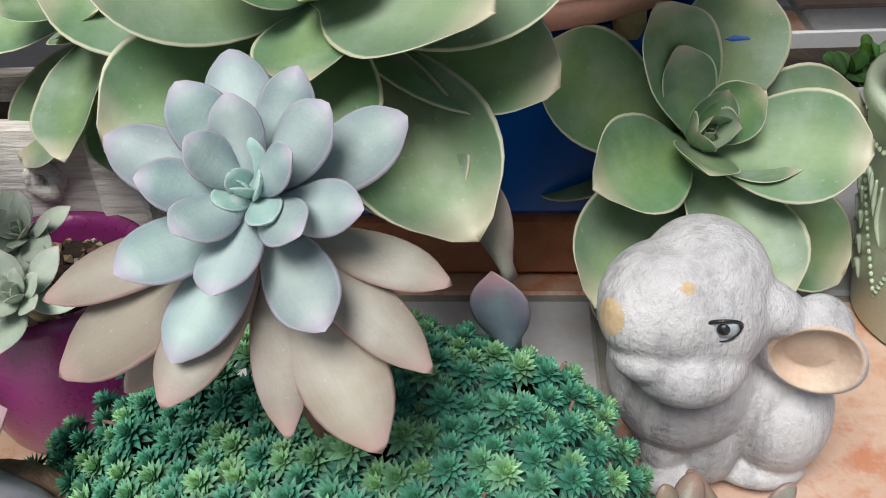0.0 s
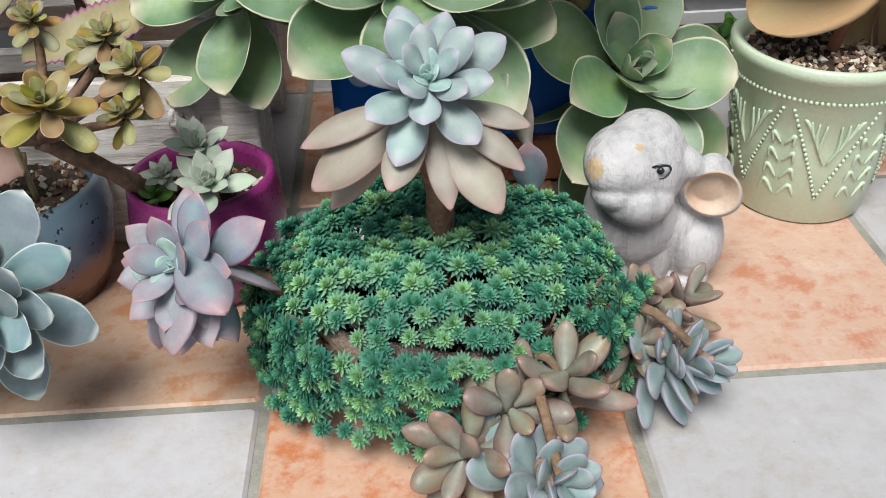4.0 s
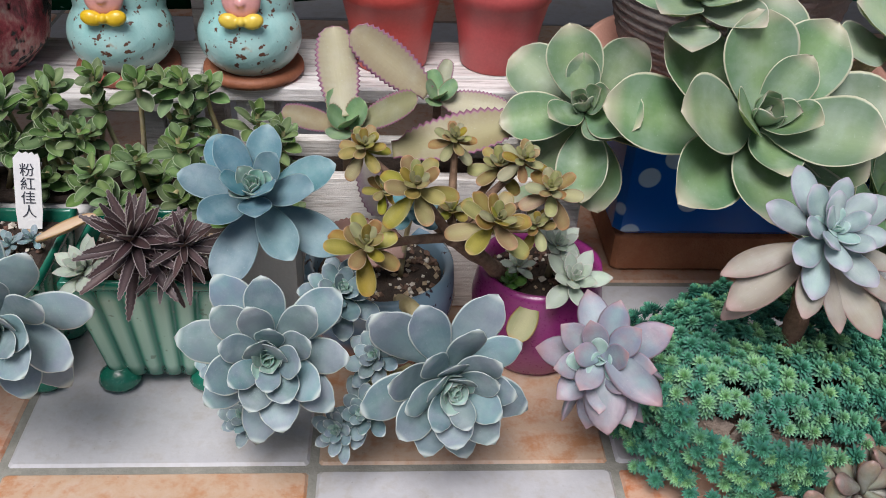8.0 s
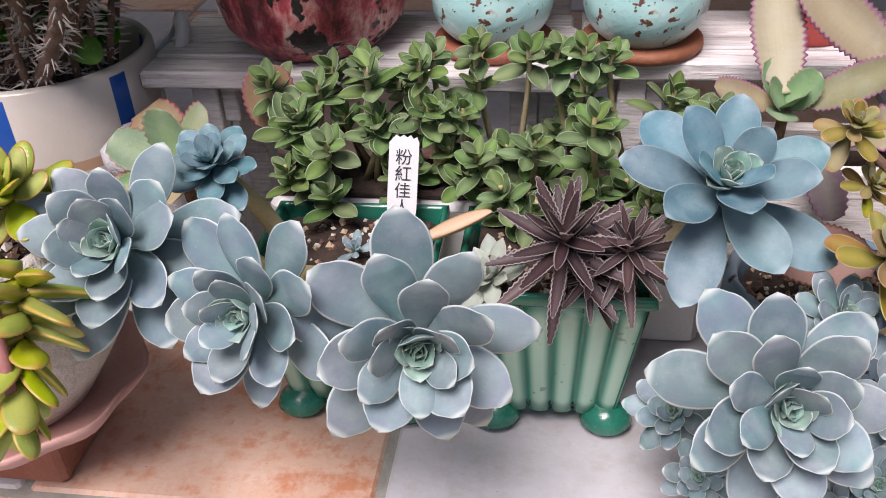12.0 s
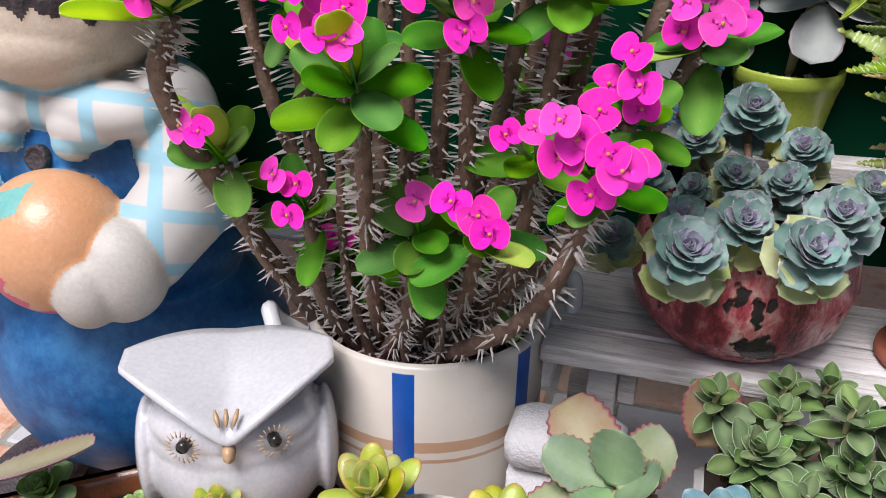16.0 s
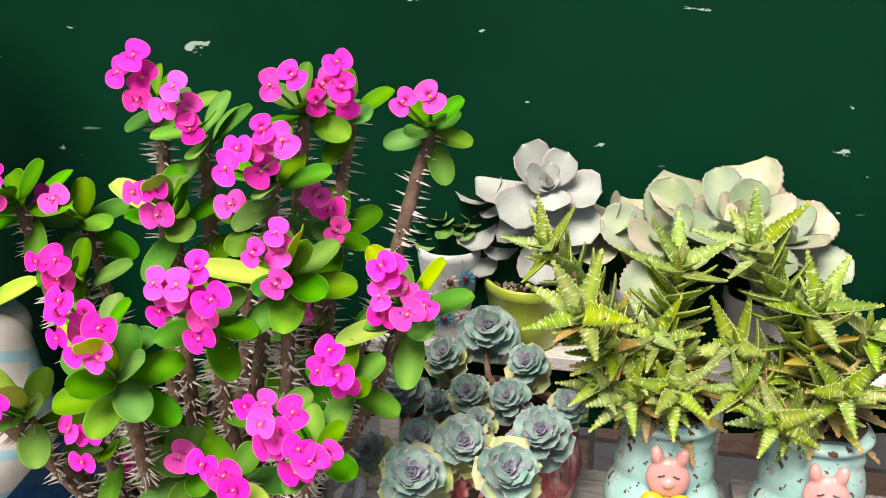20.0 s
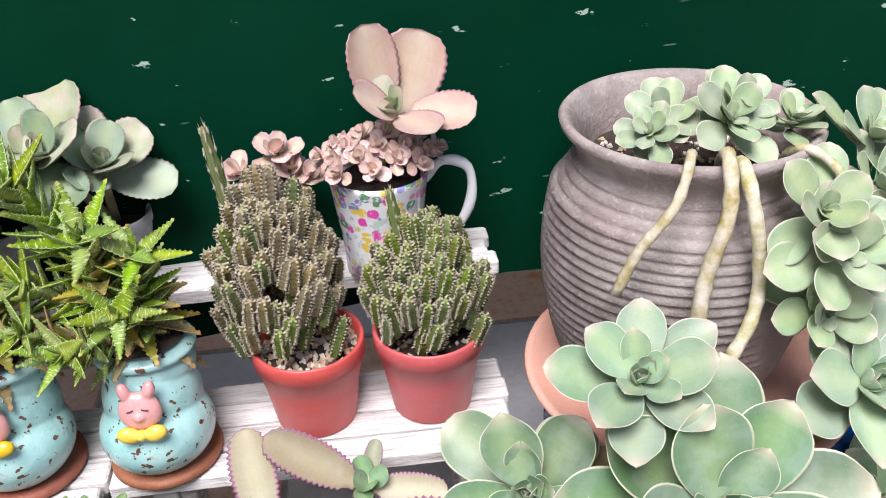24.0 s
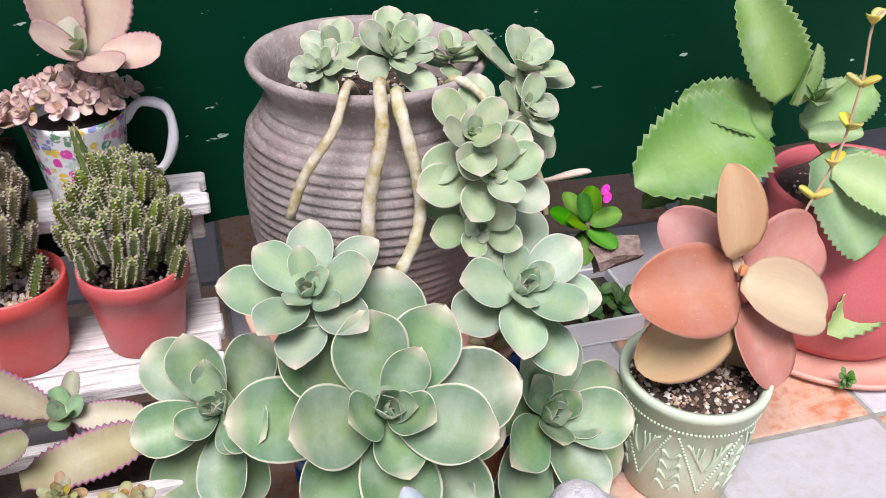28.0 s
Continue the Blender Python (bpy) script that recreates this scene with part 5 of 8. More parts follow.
COPPER = leafy("copper_leaf", (0.22, 0.14, 0.045), (0.27, 0.21, 0.07), (0.42, 0.33, 0.2), 0.14, (0.42, 0.2, 0.1), 0.5, hue=0.03)
YELLOW = leafy("yellow_leaf", (0.2, 0.18, 0.035), (0.29, 0.26, 0.06), (0.4, 0.36, 0.16), 0.14, (0.36, 0.2, 0.05), 0.45, hue=0.03)
KHAKI = leafy("khaki_leaf", (0.22, 0.22, 0.1), (0.3, 0.3, 0.14), (0.34, 0.25, 0.16), 0.14, None, 0.5)
LEAF_COPPER = [leaf_mesh("leaf", m, width=0.46, thick=0.14, peak=0.64, blunt=0.45, neck=0.32, cup=0.12, bend=0.05) for m in (COPPER, YELLOW)]
LEAF_COPPER_PINK = [leaf_mesh("leaf", m, width=0.46, thick=0.14, peak=0.64, blunt=0.45, neck=0.32, cup=0.12, bend=0.05) for m in (COPPER, KHAKI)]
LEAF_KHAKI = [leaf_mesh("leaf", KHAKI, width=0.5, thick=0.16, peak=0.6, blunt=0.5, neck=0.4, cup=0.12, bend=0.08)]
copper_base = Vector((-0.243, 0.236, 0.066))
copper = plant("copper_succulent", copper_base, "woody copper and yellow leaved succulent leaning over its pot")
tips = [((-0.313, 0.165, 0.19), 0.031, LEAF_COPPER, 0), ((-0.342, 0.152, 0.157), 0.031, LEAF_COPPER, 1), ((-0.264, 0.162, 0.168), 0.032, LEAF_COPPER, 2), ((-0.345, 0.228, 0.181), 0.023, LEAF_COPPER, 3), ((-0.228, 0.192, 0.172), 0.026, LEAF_COPPER_PINK, 4), ((-0.288, 0.206, 0.147), 0.02, LEAF_COPPER, 5), ((-0.256, 0.225, 0.17), 0.025, LEAF_COPPER_PINK, 6), ((-0.243, 0.212, 0.182), 0.021, LEAF_COPPER_PINK, 7), ((-0.331, 0.225, 0.15), 0.018, LEAF_COPPER, 8), ((-0.286, 0.23, 0.186), 0.02, LEAF_COPPER_PINK, 9), ((-0.236, 0.185, 0.15), 0.02, LEAF_COPPER_PINK, 10)]
hub = Vector((-0.288, 0.2, 0.128))
stem(copper, (copper_base, (-0.262, 0.216, 0.098), (-0.279, 0.207, 0.116), hub), 0.006, 0.005, BARK, 9, 8, 0.15, "trunk")
for c, r, ms, k in tips:
    c = Vector(c)
    stem(copper, (hub, hub.lerp(c, 0.55) + Vector((0, 0.008, -0.006)), c - Vector((0, -0.004, 0.008))), 0.0035, 0.0022, BARK, 6, 6, name="branch")
    rosette(copper, copper_base, ms, c, (0.25 * math.sin(k), -0.5, 0.85), r * 0.86, 14, -24, 58, 1.0, 0.5, 0.5, 1.0, 50 * k, 90 + k, 9)
    rosette(copper, copper_base, LEAF_KHAKI, c, (0.1 * math.sin(k), -0.5, 0.85), r * 0.5, 7, 35, 80, 1.0, 0.1, 0.4, 1.0, 50 * k, 190 + k, 5)
echeveria("blue_offset", (-0.32, 0.24, 0.066), (-0.313, 0.206, 0.149), (0, -0.6, 0.8), 0.018, "tiny teal blue rosette below the copper plant", 19, LEAF_ECH_BLUE, LEAF_ECH_BLUE, n=16, group="", stem_r=0.002)



# ---- green fluted troughs ----
def celadon():
    n = Net("celadon_glaze", 0.22, coat=0.4)
    d = n.node("ShaderNodeSeparateXYZ", Vector=n.coords("UV"))
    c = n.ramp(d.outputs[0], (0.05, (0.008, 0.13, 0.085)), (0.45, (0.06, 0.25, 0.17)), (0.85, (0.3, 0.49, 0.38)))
    c = n.mix(n.maths("MULTIPLY", n.step(n.noise(120, 2), 0.66, 0.7), 0.6), c, (0.1, 0.14, 0.1))
    return n.done(c, 0.22, n.noise(90, 3), 0.0003)


CELADON = celadon()
CELADON_DARK = plain("dark_celadon", (0.01, 0.13, 0.08), (0.02, 0.2, 0.13), 60, 0.25, 0.0003, 0.4)


def trough(at, w, d, h, label):
    """A fluted glazed box on four feet; at: middle of its foot."""
    t = thing("fluted_trough", at, label, "plant pot", "green fluted troughs")
    per = 2 * (w + d)
    n = 264
    flutes = round(per / 0.0165)
    prof = [(0.62, 0.016, 0, 0.0), (0.9, h - 0.012, 0, 0.0), (0.96, h - 0.002, 0, 0.0), (0.99, h + 0.001, 0, 0.2), (1.04, h, 0, 0.0), (1.05, h - 0.005, 0, 0.1), (1.02, h - 0.007, 0, 0.05)]
    for k in range(9):
        s = k / 8
        prof.append((1.0 - 0.24 * s, (h - 0.008) * (1 - s) + 0.012 * s, 1, 0.95 if 0 < k < 8 else 0.4))
    prof.append((0.6, 0.012, 0, 0.3))
    verts, faces, uvs = [], [], []
    for sc, z, fl, tone in prof:
        for i in range(n):
            q = i / n * per
            if q < w:
                x, y, nx, ny = q - w / 2, -d / 2, 0, -1
            elif q < w + d:
                x, y, nx, ny = w / 2, q - w - d / 2, 1, 0
            elif q < 2 * w + d:
                x, y, nx, ny = w / 2 - (q - w - d), d / 2, 0, 1
            else:
                x, y, nx, ny = -w / 2, d / 2 - (q - 2 * w - d), -1, 0
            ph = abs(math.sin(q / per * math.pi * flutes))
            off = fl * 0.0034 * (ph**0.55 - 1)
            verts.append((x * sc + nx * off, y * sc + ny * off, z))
            # Glaze tone along the flutes: pale on the ridges, dark green in the grooves.
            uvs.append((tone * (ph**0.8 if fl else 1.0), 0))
    m = len(prof)
    for k in range(m - 1):
        for i in range(n):
            j = (i + 1) % n
            faces.append((k * n + i, k * n + j, (k + 1) * n + j, (k + 1) * n + i))
    faces.append(tuple(range(n))[::-1])
    faces.append(tuple((m - 1) * n + i for i in range(n)))
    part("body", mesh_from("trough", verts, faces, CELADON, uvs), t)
    v, f, u = lathe([(0.0001, 0.0), (0.011, 0.001), (0.0145, 0.007), (0.0125, 0.014), (0.006, 0.02), (0.0001, 0.0215)], 18)
    foot_me = mesh_from("foot", v, f, CELADON_DARK, u)
    for sx in (-1, 1):
        for sy in (-1, 1):
            part("foot", foot_me, t, pose(sx * (w * 0.38 - 0.006), sy * (d * 0.38 - 0.004), 0) @ Matrix.Diagonal((1.05, 0.95, 0.85, 1)), "dark green rounded foot")
    v, f, u = box_set(-w * 0.44, -d * 0.44, h - 0.022, w * 0.44, d * 0.44, h - 0.006, 0.002)
    part("soil", mesh_from("soil", v, f, SOIL, u, False), t)
    g = part("grit", pebbles(160, w * 0.42, h - 0.006, int(w * 1e4), GRIT, (0.001, 0.0028), d / w), t)
    g["kind"] = "stuff"
    return t


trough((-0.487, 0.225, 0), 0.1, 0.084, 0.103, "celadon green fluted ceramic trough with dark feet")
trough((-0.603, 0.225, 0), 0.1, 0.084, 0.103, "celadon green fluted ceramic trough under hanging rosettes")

DARKLEAF = leafy("chocolate_leaf", (0.042, 0.026, 0.028), (0.08, 0.05, 0.05), (0.36, 0.31, 0.3), 0.22, None, 0.5, value=0.3)
LEAF_DARK = [leaf_mesh("leaf", DARKLEAF, width=0.16, thick=0.1, peak=0.4, blunt=0.7, neck=0.7, cup=0.4, bend=0.1, serr=12, tooth=0.016, ring=8)]
for c, s, r in (((-0.483, 0.168, 0.15), 1, 0.042), ((-0.453, 0.168, 0.146), 2, 0.031), ((-0.47, 0.172, 0.128), 3, 0.026)):
    b = (c[0], c[1] + 0.028, 0.09)
    t = plant("chocolate_kalanchoe", b, "dark chocolate brown kalanchoe with narrow toothed leaves", "succulent", "dark kalanchoes")
    stem(t, (b, c), 0.003, 0.003, BARK, 6, 3)
    rosette(t, b, LEAF_DARK, c, (0, -0.45, 0.9), r, 34, -40, 72, 1.0, 0.5, 0.6, 1.0, 25 * s, 120 + s, 10)
t = plant("pale_rosette", (-0.525, 0.2, 0.09), "small pale grey rosette at the trough's rim")
rosette(t, t.location, LEAF_GREY, (-0.52, 0.178, 0.118), (-0.3, -0.4, 0.8), 0.024, 16, 5, 70, 0.9, 0.3, 0.4, 1.0, 0, 125)
t = plant("pale_rosette", (-0.585, 0.222, 0.09), "tiny pale grey rosettes on the trough's soil")
for k, dx in enumerate((-0.012, 0.004, 0.016)):
    rosette(t, t.location, LEAF_ECH, (-0.585 + dx, 0.215 + 0.006 * k, 0.106), (0, -0.4, 0.9), 0.012, 12, 5, 75, 0.95, 0.3, 0.3, 1.0, 40 * k, 130 + k)
t = plant("dry_leaf", (-0.56, 0.215, 0.1), "curled dry tan leaf lying on the trough's edge", "leaf")
part("leaf", leaf_mesh("leaf", leafy("dry_leaf", (0.45, 0.3, 0.16), (0.58, 0.43, 0.26), (0.4, 0.25, 0.12), 0.2, None, 0.7), width=0.3, thick=0.08, peak=0.5, blunt=0.6, neck=0.4, cup=0.3, bend=0.15), t, pose(0, 0, 0.012, 12, 0, -78) @ Matrix.Diagonal((0.045, 0.042, 0.045, 1)))

# the shrub in its white planter behind the troughs
v, f, u = box_set(-0.665, 0.273, 0, -0.395, 0.33, 0.1, 0.004)
sp = thing("white_planter", (0, 0, 0), "long white plastic planter behind the green troughs", "plant pot")
part("body", mesh_from("body", v, f, plain("white_plastic", (0.6, 0.6, 0.58), (0.68, 0.68, 0.66), 10, 0.5), u, False), sp)
v, f, u = box_set(-0.66, 0.278, 0.1005, -0.4, 0.325, 0.1045, 0.001)
part("soil", mesh_from("soil", v, f, SOIL, u, False), sp)
SHRUB = leafy("shrub_leaf", (0.1, 0.17, 0.06), (0.17, 0.255, 0.1), (0.33, 0.4, 0.25), 0.14, None, 0.6, value=0.22, hue=0.02, gloss=0.2)
LEAF_SHRUB = [leaf_mesh("leaf", SHRUB, width=0.58, thick=0.09, peak=0.5, blunt=0.72, neck=0.3, cup=0.16, bend=-0.04, rows=8), leaf_mesh("leaf", SHRUB, width=0.52, thick=0.09, peak=0.5, blunt=0.75, neck=0.3, cup=0.2, bend=0.08, rows=8)]
shrub = plant("fleshy_shrub", (-0.53, 0.3, 0.1045), "bushy shrub with small fleshy olive green leaves", "shrub")
rnd = random.Random(14)
for k in range(64):
    x = -0.655 + 0.26 * (((k * 23) % 64) + 0.5) / 64 + rnd.uniform(-0.012, 0.012)
    y = rnd.uniform(0.25, 0.32)
    z = rnd.uniform(0.135, 0.195) if k % 3 else rnd.uniform(0.185, 0.205)
    if x < -0.57 and z > 0.19:
        z -= 0.02
    if y < 0.285:
        z -= 0.02
    if k % 4 == 1 and abs(x + 0.575) > 0.032:
        y, z = rnd.uniform(0.245, 0.262), rnd.uniform(0.118, 0.14)
    z -= 0.008
    if abs(x + 0.575) < 0.032:
        y = max(y, 0.282)
    tip = Vector((x, y, z))
    stem(shrub, ((x + rnd.uniform(-0.015, 0.015), min(0.32, max(0.283, y + 0.012)), 0.1045), tip.lerp(Vector((x, y + 0.012, 0.125)), 0.4), tip), 0.0022, 0.0015, PALE_STEM, 5, 4, name="stem")
    rosette(shrub, shrub.location, LEAF_SHRUB, tip, (rnd.uniform(-0.4, 0.4), -0.35 + rnd.uniform(-0.2, 0.2), 0.9), rnd.uniform(0.018, 0.0245), 10, -4, 62, 1.0, 0.85, 0.55, 1.0, rnd.uniform(0, 90), 140 + k, 8, turn=92)

# plant label with its four characters
LABEL_W = plain("label_plastic", (0.78, 0.78, 0.77), (0.84, 0.84, 0.83), 40, 0.5)
INK = plain("ink", (0.03, 0.035, 0.05), (0.05, 0.05, 0.07), 90, 0.6)
lab = thing("plant_label", (-0.577, 0.247, 0.1), "white plastic plant label with handwritten characters", "label")
lab.rotation_euler = (radians(-16), radians(6), radians(8))
outline = [(-0.0075, 0.0), (0.0075, 0.0), (0.0085, 0.012), (0.0085, 0.05), (0.0072, 0.0535), (0.0052, 0.0525), (0.0036, 0.0545), (0.0016, 0.0532), (-0.0004, 0.0546), (-0.0026, 0.0532), (-0.0046, 0.0545), (-0.0066, 0.0525), (-0.0085, 0.05), (-0.0085, 0.012)]
nv = len(outline)
v = [(x, -0.0006, z) for x, z in outline] + [(x, 0.0006, z) for x, z in outline]
f = [tuple(range(nv)), tuple(range(2 * nv - 1, nv - 1, -1))] + [(i, nv + i, nv + (i + 1) % nv, (i + 1) % nv) for i in range(nv)]
part("stake", mesh_from("stake", v, f, LABEL_W, None, False), lab)
for k, ch in enumerate("\u7c89\u7d05\u4f73\u4eba"):
    cu = bpy.data.curves.new("character", "FONT")
    cu.body, cu.size, cu.align_x, cu.extrude = ch, 0.0098, "CENTER", 0.00006
    tmp = new("character_rough", cu)
    me = bpy.data.meshes.new_from_object(tmp.evaluated_get(bpy.context.evaluated_depsgraph_get()))
    bpy.data.objects.remove(tmp)
    me.materials.clear()
    me.materials.append(INK)
    part("character", me, lab, pose(0, -0.0009, 0.0385 - 0.0098 * k, 90, 0, 0))

# ---- white block, leaves beside it ----
blk = plain("white_chalk", (0.55, 0.55, 0.56), (0.63, 0.63, 0.64), 25, 0.85, 0.003)
t = thing("white_block", (-0.74, 0.296, 0), "rough white plaster block with a folded cap", "block")
v, f, u = box_set(-0.03, -0.018, 0, 0.032, 0.02, 0.108, 0.004)
part("body", mesh_from("body", v, f, blk, u), t)
v, f, u = box_set(-0.032, -0.021, 0.1085, 0.034, 0.022, 0.134, 0.006)
part("cap", mesh_from("cap", v, f, blk, u), t)
KAL_RED = [toothed("kalanchoe_red", (0.36, 0.24, 0.15), (0.44, 0.36, 0.22), (0.32, 0.1, 0.12), width=0.62, serr=10, tooth=0.028, rim_w=0.14), toothed("kalanchoe_mix", (0.24, 0.3, 0.15), (0.34, 0.36, 0.2), (0.34, 0.14, 0.14), width=0.6, serr=10, tooth=0.028, rim_w=0.14)]
KC = (-0.707, 0.25, 0.136)
kalanchoe((KC[0], 0.262, 0.1), KC, (-0.2, -0.45, 0.85), "toothed kalanchoe with broad green and reddish leaves", ((KAL_RED, 0.055, 5, 25, 4, 30), (KAL_GREEN, 0.045, 35, 55, 4, 70)), 86)
t = plant("kalanchoe_leaf", (-0.658, 0.3, 0.1045), "upright round tan kalanchoe leaf with red teeth", "leaf")
part("leaf", KAL_RED[0], t, Matrix.Translation(Vector((-0.663, 0.3, 0.134)) - t.location) @ pose(0, 0, 0, 72, 0, 15) @ Matrix.Diagonal((0.05, 0.042, 0.045, 1)))

# ---- white sedum pot on its pink saucer ----
ROUGH_WHITE = plain("rough_white_clay", (0.47, 0.44, 0.39), (0.57, 0.54, 0.49), 40, 0.85, 0.004, fine=240)
v, f, u = box_set(-0.82, 0.125, 0, -0.752, 0.195, 0.0385, 0.003)
tagged(part("stand_brick", mesh_from("stand_brick", v, f, plain("stand_clay", (0.3, 0.12, 0.07), (0.4, 0.18, 0.1), 40, 0.85, 0.002), u, False)), "low red brick under the wavy pink saucer", "brick")
pot("round_pot", (-0.783, 0.152, 0.045), [(0.03, 0.01), (0.054, 0.05), (0.05, 0.09), (0.0485, 0.1), (0.0515, 0.104), (0.055, 0.1), (0.0625, 0.083), (0.067, 0.058), (0.0625, 0.032), (0.047, 0.008), (0.042, 0)], ROUGH_WHITE, "round rough white clay pot with a pinched rim", "plant pot", SOIL, 0.088, 0.0505, GRIT, 420, seed=31, wob=0.018)
pot("pink_saucer", (-0.783, 0.16, 0.0388), [(0.045, 0.004), (0.06, 0.006), (0.067, 0.013), (0.0695, 0.013), (0.0685, 0.009), (0.061, 0.0), (0.045, 0.0)], PINK_CLAY, "wavy pink clay saucer under the round pot", "saucer", seg=64, flute=9, depth=0.002)
GOLD = leafy("gold_green_leaf", (0.28, 0.34, 0.045), (0.4, 0.46, 0.08), (0.45, 0.33, 0.08), 0.16, (0.42, 0.22, 0.05), 0.4, hue=0.02, coat=0.1)
LEAF_GOLD = [leaf_mesh("leaf", GOLD, width=0.44, thick=0.26, peak=0.55, blunt=0.55, neck=0.5, cup=0.06, bend=0.1)]
for k, (c, r, ax, deep) in enumerate((((-0.811, 0.172, 0.174), 0.025, (0, -0.35, 0.95), 0.7), ((-0.746, 0.15, 0.182), 0.026, (0.05, -0.45, 0.9), 0.65), ((-0.713, 0.068, 0.112), 0.026, (0.1, -0.7, -0.7), 1.9), ((-0.909, 0.2, 0.109), 0.025, (0, -0.3, 0.9), 0.5))):
    c = Vector(c)
    b = Vector((-0.783 + (c.x + 0.783) * 0.6, 0.152 + (c.y - 0.152) * 0.6, 0.134))
    if k == 2:
        b = Vector((-0.75, 0.125, 0.134))
    if k == 3:
        b = Vector((c.x, c.y + 0.01, 0.058))
    t = plant("golden_sedum", b, "golden green sedum rosette with fat orange-tipped leaves", "succulent", "golden sedums")
    stem(t, (b, b.lerp(c, 0.5) + Vector((0.012 if k == 2 else 0, -0.012, 0.026 if k == 2 else 0.0)), c), 0.003, 0.0028, plain("red_stem", (0.3, 0.1, 0.1), (0.38, 0.2, 0.14), 80, 0.6) if k == 2 else PALE_STEM, 6, 6)
    rosette(t, b, LEAF_GOLD, c, ax, r * 1.3, 30 if k == 2 else 20, -6, 58 if k == 2 else 76, 1.1, deep, 0.68 if k == 2 else 0.45, 1.0, 30 * k, 200 + k, 8)


# ---- brown coin trough, its plants, the owl ----
def coin_clay():
    n = Net("mottled_clay", 0.7)
    c = n.ramp(n.noise(90, 5, 0.7), (0.36, (0.2, 0.08, 0.03)), (0.5, (0.46, 0.28, 0.12)), (0.64, (0.62, 0.5, 0.32)))
    return n.done(c, 0.65, n.noise(120, 4), 0.003, 0.9)


COIN = coin_clay()
BROWN_GLAZE = plain("brown_glaze", (0.13, 0.04, 0.02), (0.22, 0.07, 0.03), 40, 0.3, 0.0006, 0.3)
ct = thing("coin_trough", (-0.957, 0.225, 0), "long mottled brown clay trough with coin reliefs", "plant pot")
ct.rotation_euler = (0, 0, radians(38))
L, D, HH = 0.13, 0.055, 0.072
for nm, a, m in (("front_wall", (-L, -D, 0.0, L, -D + 0.012, HH), COIN), ("back_wall", (-L, D - 0.012, 0.0, L, D, HH), BROWN_GLAZE), ("end_wall", (-L, -D + 0.0122, 0, -L + 0.012, D - 0.0122, HH), BROWN_GLAZE), ("end_wall", (L - 0.012, -D + 0.0122, 0, L, D - 0.0122, HH), BROWN_GLAZE), ("soil", (-L + 0.0122, -D + 0.0122, 0.02, L - 0.0122, D - 0.0122, 0.058), SOIL)):
    v, f, u = box_set(*a, 0.004 if nm != "soil" else 0.001)
    part(nm, mesh_from(nm, v, f, m, u), ct)
v, f, u = lathe([(0.0001, 0.003), (0.018, 0.003), (0.0195, 0.0055), (0.023, 0.0055), (0.024, 0.003), (0.024, 0.0)], 36)
disc = mesh_from("coin_relief", v, f, COIN, u)
v1 = box_set(-0.01, -0.01, 0.003, 0.01, -0.0075, 0.006, 0.0006)
v2 = box_set(-0.01, 0.0075, 0.003, 0.01, 0.01, 0.006, 0.0006)
v3 = box_set(-0.01, -0.0074, 0.003, -0.0075, 0.0074, 0.006, 0.0006)
v4 = box_set(0.0075, -0.0074, 0.003, 0.01, 0.0074, 0.006, 0.0006)
v, f, u, _ = join(v1, v2, v3, v4)
square = mesh_from("square_relief", v, f, COIN, u, False)
for x in (-0.085, 0.0, 0.075):
    c = part("coin_relief", disc, ct, pose(x, -D + 0.0005, 0.036, 90, 0, 0))
    part("square_relief", square, c, pose(0, 0, 0, 0, 0, 20), "square hole relief of the coin")
LETTUCE = leafy("hen_leaf", (0.16, 0.3, 0.07), (0.25, 0.4, 0.1), (0.3, 0.36, 0.14), 0.14, None, 0.5)
LEAF_HEN = [leaf_mesh("leaf", LETTUCE, width=0.66, thick=0.12, peak=0.62, blunt=0.4, neck=0.4, cup=0.2, bend=0.1)]
for k, (c, r) in enumerate((((-1.04, 0.216, 0.075), 0.022), ((-1.014, 0.176, 0.078), 0.024), ((-0.979, 0.22, 0.074), 0.014), ((-0.998, 0.208, 0.072), 0.012))):
    t = plant("green_rosette", (c[0], c[1], 0.058), "small fresh green rosette growing in the brown trough", "succulent", "green trough rosettes")
    rosette(t, t.location, LEAF_HEN, c, (0, -0.35, 0.95), r, 18, 5, 75, 1.0, 0.5, 0.4, 1.0, 50 * k, 220 + k)
t = plant("kalanchoe_leaf", (-1.02, 0.24, 0.058), "long flat tan kalanchoe leaf with red teeth over the trough", "leaf")
part("leaf", KAL_TAN[0], t, Matrix.Translation(Vector((-1.066, 0.2, 0.089)) - t.location) @ pose(0, 0, 0, 12, -15, -72) @ Matrix.Diagonal((0.09, 0.07, 0.07, 1)))

OX, OY, OZ = 0.0, 0.0, 0.0
OWL_M = [plain("owl_white", (0.47, 0.48, 0.5), (0.52, 0.52, 0.53), 12, 0.15, 0.0002, 0.5), plain("owl_black", (0.01, 0.01, 0.01), (0.03, 0.025, 0.02), 60, 0.25), plain("owl_gold", (0.36, 0.22, 0.1), (0.45, 0.3, 0.16), 120, 0.35)]


owl_blobs = [((OX, OY, OZ + 0.05), (0.05, 0.044, 0.046)), ((OX, OY, OZ + 0.068), (0.048, 0.0415, 0.027)), ((OX, OY - 0.008, OZ + 0.078), (0.044, 0.033, 0.019)), ((OX, OY - 0.039, OZ + 0.082), (0.0055, 0.006, 0.008)), ((OX, OY + 0.008, OZ + 0.084), (0.042, 0.03, 0.011))]
for s in (-1, 1):
    owl_blobs.append(((OX + s * 0.047, OY, OZ + 0.05), (0.007, 0.024, 0.034)))
